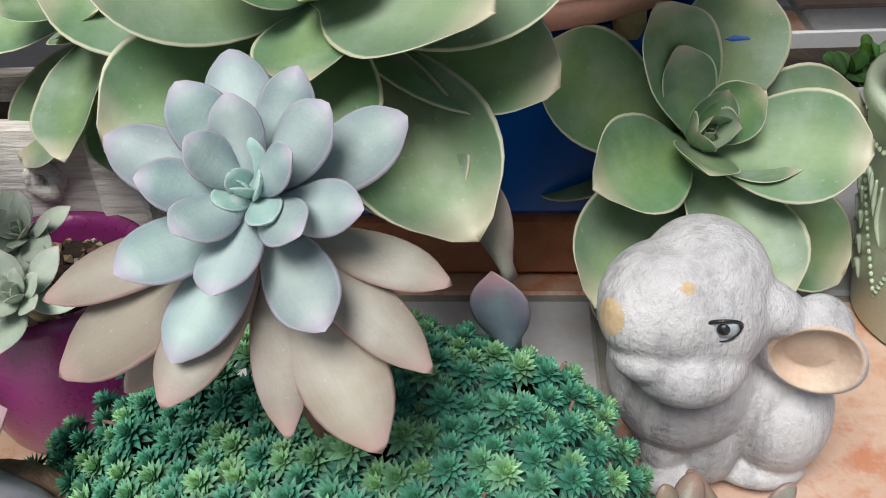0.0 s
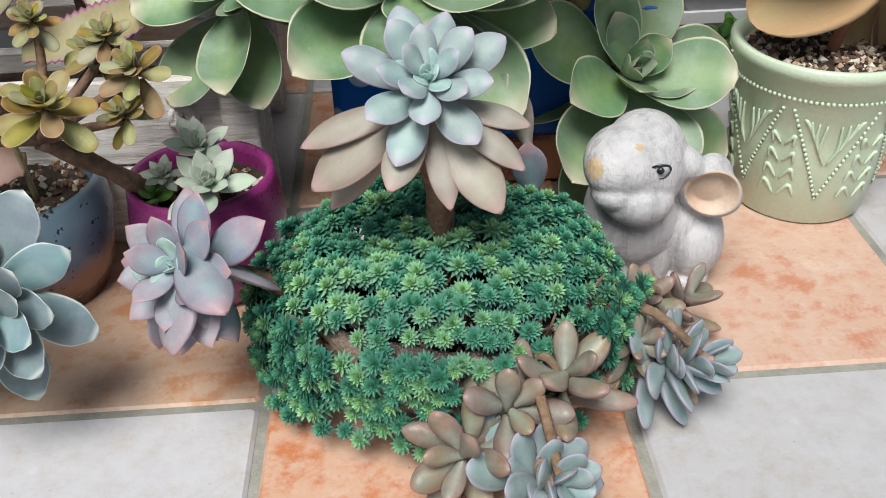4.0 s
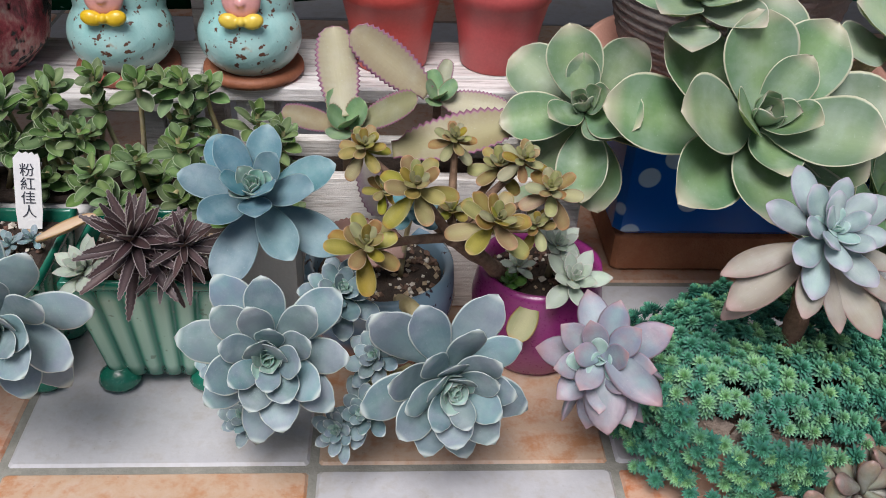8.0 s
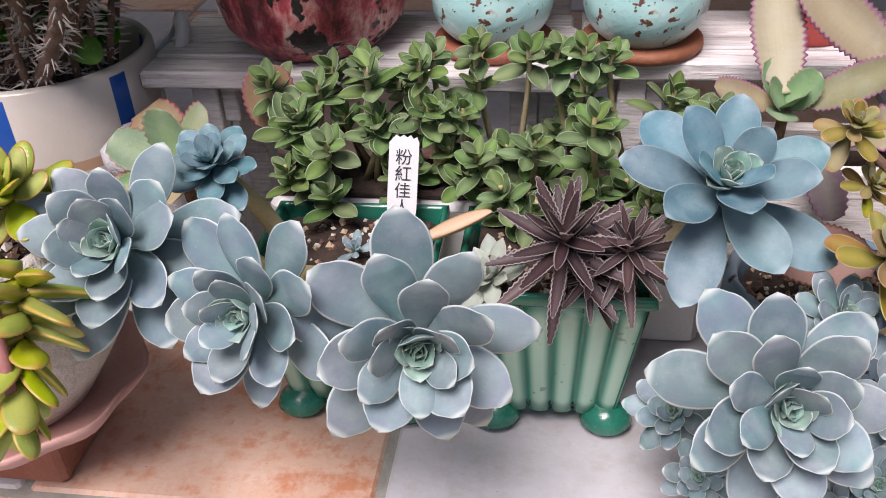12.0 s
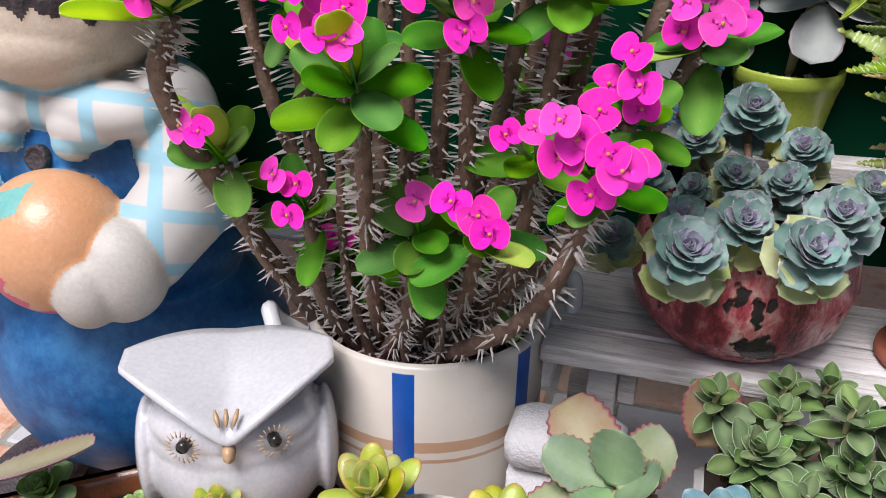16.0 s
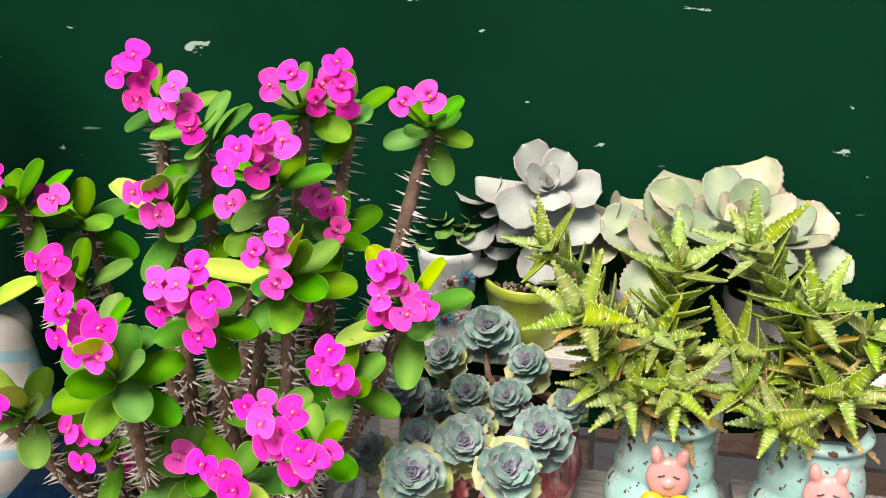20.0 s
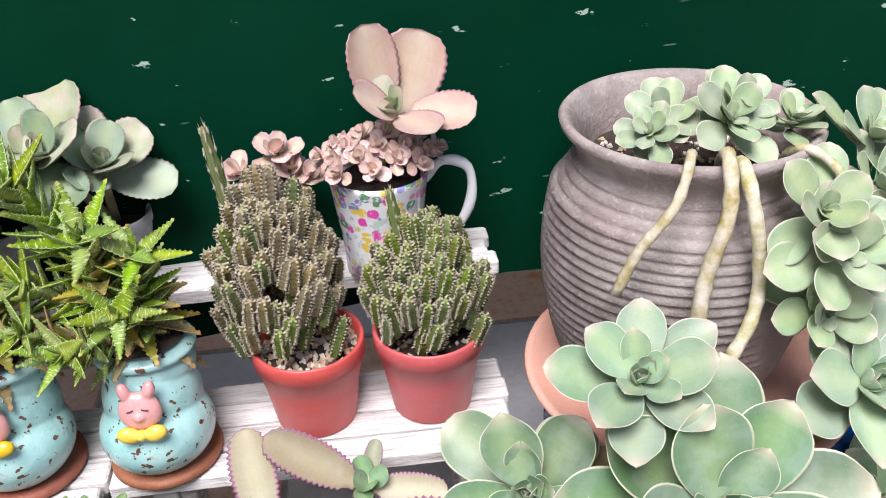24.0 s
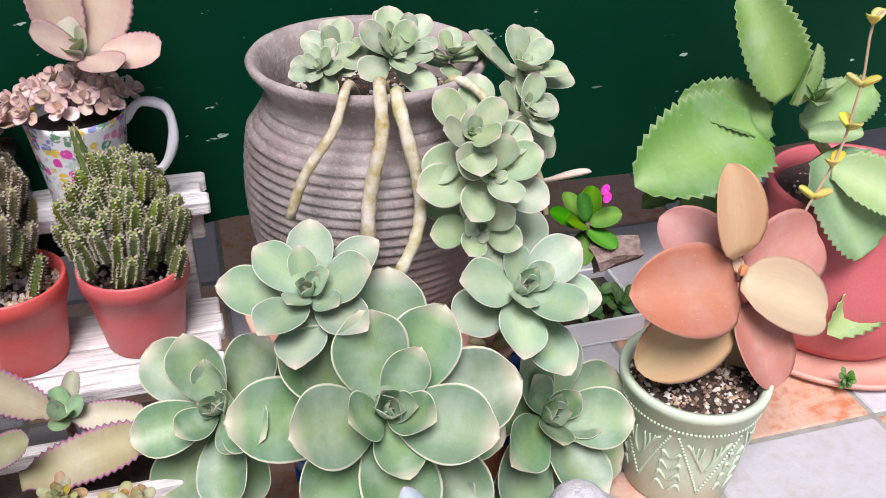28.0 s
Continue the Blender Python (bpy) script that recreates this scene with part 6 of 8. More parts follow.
owl_me = blob_mesh("owl", owl_blobs, OWL_M, lambda p: 0, 0.0013, 7)


def brow_set(nu=33, nw=10):
    """The owl's broad brow: one plate that dips to the beak and rises to a point at each side, with a rounded front edge."""
    verts, faces = [], []
    for i in range(nu):
        q = -1 + 2 * i / (nu - 1)
        a = (q * q + 0.012) ** 0.5 - 0.0995 * (1 - abs(q)) - 0.006
        yf, zf = -0.0462 + 0.03 * a**1.5, 0.0905 + 0.023 * a**0.7
        yb, zb = 0.03 - 0.028 * a**2, 0.109 + 0.004 * a * a
        rows = [(yf + 0.012, zf - 0.012), (yf + 0.004, zf - 0.006), (yf, zf - 0.002), (yf + 0.0012, zf + 0.001)]
        for w in range(1, nw + 1):
            g = w / nw
            rows.append((yf + (yb - yf) * g, zf + 0.001 + (zb - zf) * math.sin(g * 1.57) ** 0.9))
        rows.append((yb + 0.004, zb - 0.012))
        for y, z in rows:
            verts.append((0.053 * q, y, z - 0.004 * (1 - a) ** 2))
    m = nw + 5
    for i in range(nu - 1):
        for k in range(m - 1):
            faces.append((i * m + k, (i + 1) * m + k, (i + 1) * m + k + 1, i * m + k + 1))
    faces += [tuple(range(m)), tuple((nu - 1) * m + k for k in range(m))[::-1]]
    return verts, faces


add_to(owl_me, brow_set(), Matrix.Identity(4), 0)
for s in (-1, 1):
    eye = Vector((s * 0.0225, -0.0405, 0.082))
    look_m = to_axis(eye, (s * 0.35, -1, 0.05))
    add_to(owl_me, lathe([(0.0001, 0.0024), (0.0024, 0.002), (0.0033, 0.0008), (0.0034, -0.004)], 14), look_m, 1)
    for q in range(20):
        add_to(owl_me, tube([(0, 0.0062, 0.0006), (0, 0.0094, -0.0002)], [0.00045, 0.00025], 5), look_m @ Matrix.Rotation(q * 0.314, 4, "Z"), 2)
add_to(owl_me, lathe([(0.0001, 0.004), (0.0028, 0.002), (0.0038, -0.004)], 12), to_axis((0, -0.0455, 0.0785), (0, -0.85, -0.5)) @ Matrix.Diagonal((1, 1.5, 1, 1)), 2)
for a in (-24, 0, 24):
    add_to(owl_me, tube([(0, 0, 0), (0, 0, 0.0045), (0, 0, 0.009)], [0.0006, 0.0015, 0.0007], 6), Matrix.Translation((a * 0.00014, -0.0445, 0.0955)) @ Matrix.Rotation(radians(a), 4, "Y") @ Matrix.Rotation(radians(-50), 4, "X"), 2)
owl = new("owl_figurine", owl_me)
owl.matrix_basis = pose(-0.922, 0.25, 0.0585, 0, 0, 24) @ Matrix.Scale(1.06, 4)
tagged(owl, "glossy white ceramic owl figurine with gold details", "figurine")


# ---- the straw-hat gardener doll ----
def plaid():
    n = Net("plaid_paint", 0.6)
    s = n.node("ShaderNodeSeparateXYZ", Vector=n.coords())
    lines = []
    for k, sc in ((0, 26.0), (2, 30.0)):
        w = n.maths("FRACT", n.maths("MULTIPLY", n.maths("ADD", s.outputs[k], n.maths("MULTIPLY", s.outputs[1], 0.4)), sc))
        lines.append(n.step(n.maths("ABSOLUTE", n.maths("SUBTRACT", w, 0.5)), 0.14, 0.1))
    c = n.mix(n.maths("MAXIMUM", *lines), (0.5, 0.49, 0.45), (0.2, 0.4, 0.54))
    return n.done(n.vary(c, 0.02), 0.6, n.noise(60, 4), 0.001)


BLUE_PAINT = Net("blue_paint", 0.45)
BLUE_PAINT = BLUE_PAINT.done(BLUE_PAINT.ramp(BLUE_PAINT.noise(24, 6, 0.75), (0.34, (0.002, 0.035, 0.13)), (0.48, (0.005, 0.085, 0.25)), (0.66, (0.03, 0.17, 0.38))), 0.45, BLUE_PAINT.noise(60, 4), 0.0012)
CREAM_PAINT = plain("cream_paint", (0.48, 0.39, 0.28), (0.54, 0.46, 0.35), 14, 0.5, 0.0006)
DOLL_M = [BLUE_PAINT, CREAM_PAINT, plaid(), plain("apple_paint", (0.6, 0.3, 0.12), (0.66, 0.38, 0.18), 18, 0.4, 0.0006, 0.2), plain("hair_paint", (0.025, 0.018, 0.022), (0.06, 0.045, 0.05), 120, 0.6, 0.004), plain("patch_paint", (0.52, 0.33, 0.16), (0.58, 0.4, 0.22), 60, 0.7), plain("rose_paint", (0.55, 0.04, 0.1), (0.6, 0.08, 0.14), 40, 0.5), plain("glove_white", (0.45, 0.43, 0.38), (0.5, 0.48, 0.43), 20, 0.55, 0.0004), plain("teal_paint", (0.12, 0.4, 0.38), (0.2, 0.5, 0.46), 40, 0.5)]
DX = -1.055
def limb(p0, p1, r0, r1, kind_i, n=6):
    """A row of balls that melt into a tapered limb."""
    return [(tuple(Vector(p0).lerp(Vector(p1), k / n)), (r0 + (r1 - r0) * k / n,) * 3, kind_i) for k in range(n + 1)]


doll_blobs = [
    ((DX, 0.35, 0.1), (0.112, 0.092, 0.1), 0), ((DX, 0.345, 0.19), (0.088, 0.072, 0.06), 0), ((DX, 0.345, 0.24), (0.072, 0.058, 0.06), 0),
    ((DX + 0.005, 0.345, 0.285), (0.068, 0.056, 0.026), 2), ((DX + 0.021, 0.262, 0.22), (0.043, 0.04, 0.042), 3),
    ((DX - 0.002, 0.328, 0.338), (0.06, 0.055, 0.044), 1), ((DX - 0.002, 0.316, 0.324), (0.05, 0.046, 0.028), 1),
    ((DX, 0.338, 0.381), (0.07, 0.062, 0.014), 0), ((DX, 0.34, 0.415), (0.066, 0.058, 0.05), 0), ((DX + 0.003, 0.344, 0.475), (0.055, 0.05, 0.052), 0), ((DX + 0.008, 0.35, 0.54), (0.042, 0.04, 0.05), 0),
    ((DX - 0.05, 0.28, 0.02), (0.03, 0.05, 0.02), 4), ((DX + 0.05, 0.28, 0.02), (0.03, 0.05, 0.02), 4),
    ((DX + 0.062, 0.262, 0.208), (0.026, 0.026, 0.031), 7), ((DX + 0.05, 0.246, 0.203), (0.02, 0.02, 0.024), 7), ((DX - 0.045, 0.265, 0.218), (0.026, 0.026, 0.026), 7),
]
doll_blobs += limb((DX + 0.062, 0.33, 0.283), (DX + 0.084, 0.31, 0.242), 0.027, 0.029, 2) + limb((DX + 0.084, 0.31, 0.242), (DX + 0.066, 0.28, 0.214), 0.029, 0.026, 2)
doll_blobs += limb((DX - 0.062, 0.33, 0.283), (DX - 0.084, 0.31, 0.242), 0.027, 0.029, 2) + limb((DX - 0.084, 0.31, 0.242), (DX - 0.058, 0.276, 0.22), 0.029, 0.024, 2)
for sgn in (-1, 1):
    mid = DX - 0.004 + sgn * 0.004
    doll_blobs += [((mid + sgn * 0.036, 0.303, 0.288), (0.038, 0.022, 0.017), 2), ((mid + sgn * 0.026, 0.293, 0.279), (0.022, 0.014, 0.014), 2), ((mid + sgn * 0.02, 0.289, 0.27), (0.012, 0.01, 0.011), 2)]
for q in range(36):
    a = math.pi + math.pi * q / 35
    doll_blobs.append(((DX - 0.001 + 0.0625 * math.cos(a), 0.334 + 0.056 * math.sin(a), 0.36 + 0.003 * (q % 2) - 0.004 * (q % 3)), (0.0055, 0.006, 0.015), 4))


def doll_paint(p, kind_i):
    """Patch on the hat, red blush and teal leaf on the apple, a dark button, the sash of the trousers."""
    x, y, z = p.T
    hat = (kind_i == 0) & (y < 0.3) & (np.abs(x - DX - 0.04 + 0.15 * (z - 0.42)) < 0.016) & (np.abs(z - 0.42 - 0.12 * (x - DX - 0.04)) < 0.016)
    out = np.where(hat, 5, kind_i)
    apple = kind_i == 3
    out = np.where(apple & (((np.abs(x - DX - 0.006 + 0.5 * (z - 0.21)) < 0.008 + 0.004 * np.sin(z * 420)) & (z < 0.232)) | (z < 0.19)), 6, out)
    return np.where(apple & (np.abs(z - 0.247 - 0.35 * (x - DX)) < 0.006) & (x < DX + 0.022), 8, out).astype(np.int32)


doll_me = blob_mesh("doll", [(c, r) for c, r, _ in doll_blobs], DOLL_M, Picker(doll_blobs, doll_paint), 0.0018, 4)
add_to(doll_me, lathe([(0.0001, 0.004), (0.0055, 0.004), (0.0068, 0.0055), (0.008, 0.004), (0.008, -0.004)], 18), to_axis((DX - 0.004, 0.2895, 0.258), (0, -1, 0.25)), 4)
tagged(new("gardener_doll", doll_me), "painted garden doll in a blue hat holding an apple", "doll")


# ---- crown of thorns ----
THORN = plain("thorn", (0.46, 0.42, 0.38), (0.6, 0.56, 0.52), 200, 0.7)
EU_BARK = plain("thorny_bark", (0.1, 0.062, 0.042), (0.22, 0.14, 0.1), 130, 0.85, 0.002)
EU_LEAF = leafy("crown_leaf", (0.05, 0.19, 0.008), (0.095, 0.27, 0.015), (0.11, 0.27, 0.02), 0.1, None, 0.6, value=0.3, hue=0.025, gloss=0.06)
EU_YOUNG = leafy("crown_young_leaf", (0.26, 0.42, 0.02), (0.38, 0.5, 0.04), (0.42, 0.5, 0.08), 0.1, None, 0.6, value=0.15, gloss=0.15)
LEAF_EU = [leaf_mesh("leaf", EU_LEAF, width=0.52, thick=0.025, peak=0.58, blunt=0.44, neck=0.14, cup=0.12, bend=-0.04, rows=9)]
LEAF_EU_YOUNG = [leaf_mesh("leaf", EU_YOUNG, width=0.36, thick=0.04, peak=0.6, blunt=0.42, neck=0.2, cup=0.2, bend=0.03, rows=9)]


def petal_mat():
    n = Net("magenta_bract", 0.5)
    uv = n.node("ShaderNodeSeparateXYZ", Vector=n.coords("UV"))
    c = n.mix(n.step(uv.outputs[1], 0.9, 1.0), (0.88, 0.02, 0.48), (0.94, 0.18, 0.4))
    c = n.mix(n.maths("MULTIPLY", n.step(uv.outputs[1], 0.16, 0.0), 0.7), c, (0.7, 0.05, 0.2))
    c = n.vary(c, 0.1, 0.012, 0.05)
    n.bsdf.inputs["Subsurface Weight"].default_value = 0.2
    n.bsdf.inputs["Subsurface Radius"].default_value = (0.004, 0.001, 0.003)
    return n.done(c, 0.5, n.noise(180, 3), 0.0004)


PETAL = petal_mat()
PETAL_EYE = plain("bract_eye", (0.62, 0.42, 0.1), (0.6, 0.25, 0.08), 300, 0.5)


def flower_set():
    """Two round overlapping bracts and a small raised eye; it looks along z and is 2 across."""
    sets, ids = [], []
    for s, lift in ((1, 0.0), (-1, 0.06)):
        verts, faces, uvs = [(0, 0, lift)], [], [(0, 0)]
        for r in (0.35, 0.7, 1.0):
            for i in range(18):
                a = 2 * math.pi * i / 18
                x, y = 0.76 * r * math.cos(a) * (1 + 0.12 * s * math.sin(a)), 0.42 * s + 0.58 * r * math.sin(a)
                verts.append((x, y, lift + 0.05 * r * r + 0.03 * math.sin(3 * a) * r))
                uvs.append((0.5, min(1.0, r * (0.55 + 0.45 * max(0, s * math.sin(a) * 0.6 + 0.6)))))
        for i in range(18):
            j = (i + 1) % 18
            faces.append((0, 1 + i, 1 + j))
            for k in range(2):
                faces.append((1 + k * 18 + i, 1 + (k + 1) * 18 + i, 1 + (k + 1) * 18 + j, 1 + k * 18 + j))
        sets.append((verts, faces, uvs))
    sets.append(lathe([(0.0001, 0.2), (0.06, 0.19), (0.1, 0.14), (0.08, 0.05)], 10))
    return join(*sets)


fv, ff, fu, fid = flower_set()
FLOWER = mesh_from("flower", fv, ff, [PETAL, PETAL_EYE], fu, True, [0 if k < 2 else 1 for k in fid])

EU_BASE = Vector((-0.84, 0.35, 0.132))
crown = plant("crown_of_thorns", EU_BASE, "thorny crown of thorns bush full of magenta flowers", "shrub")
rnd = random.Random(77)


def thorny(line, r, dense=1.0):
    """Thorns round a branch as one mesh."""
    verts, faces = [], []
    total = sum((line[i + 1] - line[i]).length for i in range(len(line) - 1))
    for _ in range(int(total / 0.0013 * dense)):
        k = rnd.randrange(len(line) - 1)
        p = line[k].lerp(line[k + 1], rnd.random())
        d = (line[k + 1] - line[k]).normalized()
        a = Vector((rnd.uniform(-1, 1), rnd.uniform(-1, 1), rnd.uniform(-1, 1)))
        a = (a - d * a.dot(d)).normalized()
        b = d.cross(a)
        ln, w, o = rnd.uniform(0.006, 0.0115), 0.0009, len(verts)
        q = p + a * r * 0.8 - EU_BASE
        verts += [q + d * w, q - d * w * 0.6 + b * w, q - d * w * 0.6 - b * w, q + a * ln + d * rnd.uniform(-0.001, 0.002)]
        faces += [(o, o + 1, o + 3), (o + 1, o + 2, o + 3), (o + 2, o, o + 3)]
    return mesh_from("thorns", verts, faces, THORN, None, False)


def branch(tip, flowers, leaves, young=0, via=None, r=0.0048, spread=0.018, size=0.0094, root=None):
    tip = Vector(tip)
    root = root or EU_BASE + Vector((rnd.uniform(-0.035, 0.035), rnd.uniform(-0.03, 0.03), 0))
    mid = via or root.lerp(tip, 0.5) + Vector(((tip.x - root.x) * 0.22, (tip.y - root.y) * 0.1, -0.01))
    end = tip + Vector((0, 0.02, -0.025))
    line = bezier((root, mid, end), 12)
    v, f, u = tube([p - EU_BASE for p in line], [r * (1.15 - 0.35 * k / len(line)) for k in range(len(line))], 8)
    st = part("branch", mesh_from("branch", v, f, EU_BARK, u), crown)
    th = part("thorns", thorny(line, r), st, None, "pale grey spines along the branch")
    th["kind"] = "stuff"
    if leaves:
        rosette(crown, EU_BASE, LEAF_EU, end + Vector((0, -0.004, 0.008)), (rnd.uniform(-0.3, 0.3), -0.5, 0.8), rnd.uniform(0.03, 0.04), leaves + 2, -8, 45, 1.0, 0.5, 0.7, 1.0, rnd.uniform(0, 360), rnd.randrange(9999), 12)
    if young:
        rosette(crown, EU_BASE, LEAF_EU_YOUNG, end + Vector((0, -0.004, 0.01)), (rnd.uniform(-0.2, 0.2), -0.35, 0.95), 0.05, young, 25, 62, 1.0, 0.2, 0.8, 1.0, rnd.uniform(0, 360), rnd.randrange(9999), 9)
    for k in range(flowers):
        a = k * 2.4 + rnd.uniform(0, 1)
        d = spread * math.sqrt((k + 0.3) / max(1, flowers)) * (0.75 + 0.1 * flowers) * 0.75
        c = tip + Vector((d * math.cos(a), -0.006 + rnd.uniform(-0.006, 0.006), d * math.sin(a)))
        m = to_axis(c - EU_BASE, (0.2 * math.cos(a) + rnd.uniform(-0.2, 0.2), -0.9, 0.32 + 0.25 * math.sin(a)), rnd.uniform(0, 360))
        part("flower", FLOWER, crown, m @ Matrix.Scale(size * rnd.uniform(0.85, 1.1), 4))
        ends = [end - EU_BASE, (end.lerp(c, 0.6) - EU_BASE), c - EU_BASE + Vector((0, 0.002, -0.001))]
        v, f, u = tube(ends, [0.0012, 0.001, 0.0008], 5)
        part("flower_stalk", mesh_from("flower_stalk", v, f, EU_LEAF, u), crown)


LEFT_ROOT = EU_BASE + Vector((-0.05, -0.02, 0.0))
for tip, nf, nl, ny in (((-0.942, 0.3, 0.423), 4, 7, 0), ((-0.903, 0.29, 0.379), 3, 5, 0), ((-0.857, 0.24, 0.372), 6, 4, 0), ((-0.838, 0.22, 0.356), 2, 8, 2), ((-0.84, 0.3, 0.421), 3, 6, 2), ((-0.919, 0.33, 0.401), 2, 6, 0), ((-0.889, 0.27, 0.271), 3, 3, 0), ((-0.877, 0.3, 0.23), 2, 2, 0)):
    branch(tip, nf, nl, ny)
branch((-0.934, 0.23, 0.382), 4, 0, 7, Vector((-0.939, 0.25, 0.307)), 0.0058, root=LEFT_ROOT)
branch((-0.976, 0.26, 0.408), 3, 3, 0, Vector((-0.961, 0.28, 0.364)), 0.003, root=Vector((-0.944, 0.26, 0.328)))
branch((-0.924, 0.25, 0.303), 2, 4, 2, None, 0.003, root=LEFT_ROOT + Vector((0, 0, 0.02)))
for tip, nf, nl, ny in (((-0.861, 0.34, 0.478), 4, 7, 0), ((-0.825, 0.32, 0.466), 4, 7, 0), ((-0.771, 0.29, 0.453), 6, 6, 0), ((-0.765, 0.33, 0.482), 2, 7, 0), ((-0.742, 0.35, 0.477), 5, 4, 0), ((-0.697, 0.37, 0.465), 2, 7, 0), ((-0.747, 0.33, 0.406), 4, 5, 0), ((-0.802, 0.32, 0.409), 1, 4, 0)):
    branch(tip, nf, nl, ny, None, 0.0052)
for tip, nf, nl, ny in (((-0.797, 0.25, 0.382), 9, 6, 0), ((-0.757, 0.27, 0.402), 4, 8, 2), ((-0.698, 0.3, 0.372), 7, 5, 3), ((-0.723, 0.26, 0.343), 4, 5, 0), ((-0.729, 0.215, 0.33), 8, 5, 0), ((-0.764, 0.26, 0.318), 2, 4, 0), ((-0.819, 0.25, 0.275), 1, 8, 0), ((-0.785, 0.24, 0.285), 3, 3, 1), ((-0.772, 0.33, 0.338), 1, 4, 0)):
    branch(tip, nf, nl, ny)
for k in range(9):
    a = k * 0.7
    branch(EU_BASE + Vector((0.045 * math.cos(a), -0.02 + 0.045 * math.sin(a), 0.09 + 0.012 * (k % 4))), 0, 3 + k % 3, 0, None, 0.0042)
for k in range(14):
    a = k * 2.4
    branch(EU_BASE + Vector((0.07 * math.cos(a), -0.03 + 0.05 * math.sin(a), 0.1 + 0.012 * (k % 8))), 0, 0, 0, None, 0.0028, root=EU_BASE + Vector((0.045 * math.cos(a), 0.04 * math.sin(a), 0)))
for p, s in (((-0.882, 0.326, 0.135), 12), ((-0.84, 0.298, 0.135), 60), ((-0.805, 0.345, 0.135), 200), ((-0.84, 0.395, 0.135), 300), ((-0.862, 0.308, 0.135), 110)):
    t = plant("fallen_flower", p, "magenta flower fallen onto the crock's soil", "flower", "fallen flowers")
    part("flower", FLOWER, t, to_axis((0, 0, 0.002), (0.1, -0.5, 0.9), s) @ Matrix.Scale(0.009, 4))
t = plant("fallen_flower", (-0.806, 0.086, 0.1), "magenta flowers caught on the round pot's side", "flower", "fallen flowers")
for k, (dx, dz) in enumerate(((-0.008, 0.008), (0.002, 0.0), (0.008, -0.004), (-0.013, 0.014))):
    part("flower", FLOWER, t, to_axis((dx, -0.002 + 0.1 * dx, dz), (-0.3 + 0.1 * k, -0.9, 0.2), 70 * k) @ Matrix.Scale(0.0068, 4))
v, f, u = tube(bezier(((-0.008, 0, 0.008), (0.01, 0.004, 0.03), (0.03, 0.012, 0.05)), 8), [0.0005] * 9, 5)
part("flower_stalk", mesh_from("flower_stalk", v, f, PALE_STEM, u), t)



# ---- boots with their stacked aloes ----
def turquoise():
    n = Net("turquoise_glaze", 0.3, coat=0.4)
    c = n.ramp(n.noise(22, 4), (0.3, (0.26, 0.52, 0.5)), (0.7, (0.46, 0.68, 0.64)))
    c = n.mix(n.step(n.noise(150, 2), 0.62, 0.67), c, (0.12, 0.05, 0.03))
    c = n.mix(n.step(n.noise(45, 4), 0.62, 0.72), c, (0.42, 0.33, 0.24))
    return n.done(c, 0.3, n.noise(60, 5), 0.0022, 0.8)


TURQ = turquoise()
SOLE = plain("clay_sole", (0.24, 0.075, 0.04), (0.34, 0.12, 0.07), 60, 0.6, 0.001)
PIGLET = plain("pink_glaze", (0.64, 0.3, 0.29), (0.7, 0.36, 0.34), 40, 0.35, 0.0003, 0.3)
BOW = plain("yellow_glaze", (0.72, 0.46, 0.02), (0.78, 0.54, 0.05), 60, 0.35, 0.0003, 0.3)
boot_me = blob_mesh("boot", [((0, -0.006, 0.034), (0.0395, 0.039, 0.032)), ((0, 0.002, 0.056), (0.034, 0.034, 0.036)), ((0, 0.008, 0.08), (0.033, 0.03, 0.018)), ((0, 0.008, 0.093), (0.0355, 0.032, 0.008))], [TURQ], lambda p: 0, 0.0016, 3)
v, f, u = lathe([(0.0001, 0.0085), (0.036, 0.0085), (0.039, 0.007), (0.0395, 0.003), (0.037, 0.0), (0.0001, 0.0)], 36)
sole_me = mesh_from("sole", v, f, SOLE, u)
face_me = blob_mesh("face", [((0, 0, 0.0), (0.0135, 0.006, 0.012)), ((-0.0075, 0, 0.0125), (0.004, 0.004, 0.006), (0, -20, 0)), ((0.0075, 0, 0.0125), (0.004, 0.004, 0.006), (0, 20, 0)), ((0, -0.005, -0.001), (0.004, 0.003, 0.003))], [PIGLET], lambda p: 0, 0.0009, 2)
bow_me = blob_mesh("bow", [((-0.0065, 0, 0), (0.0062, 0.0035, 0.0045), (0, 15, 0)), ((0.0065, 0, 0), (0.0062, 0.0035, 0.0045), (0, -15, 0)), ((0, -0.001, 0), (0.0028, 0.0036, 0.003))], [BOW], lambda p: 0, 0.0008, 1)
eye_v = [tube([(sx * 0.0045 + dx, -0.0058 - 0.0003 * (1 - abs(dx) / 0.002), 0.0035 - 0.25 * dx * sx) for dx in (-0.002, 0, 0.002)], [0.0004] * 3, 5) for sx in (-1, 1)]
v, f, u, _ = join(*eye_v)
lids_me = mesh_from("eyelids", v, f, INK, u)
BOOTS = ((-0.533, 0.388, S1), (-0.436, 0.388, S2))
for b in BOOTS:
    t = thing("ceramic_boot", b, "turquoise speckled ceramic boot planter with a pink pig face", "plant pot", "turquoise boots")
    part("body", boot_me, t)
    part("sole", sole_me, t, None, "reddish clay sole")
    fc = part("face", face_me, t, pose(0, -0.0345, 0.07, -8, 0, 0) @ Matrix.Diagonal((1.05, 1.1, 1.2, 1)), "pink glazed pig face")
    part("eyelids", lids_me, fc)
    part("bow", bow_me, t, pose(0, -0.0425, 0.057, -8, 0, 0) @ Matrix.Scale(1.3, 4), "yellow bow tie")
    part("soil", soil_disc(0.029, 0.1012, 3, SOIL), t, pose(0, 0.008, 0))

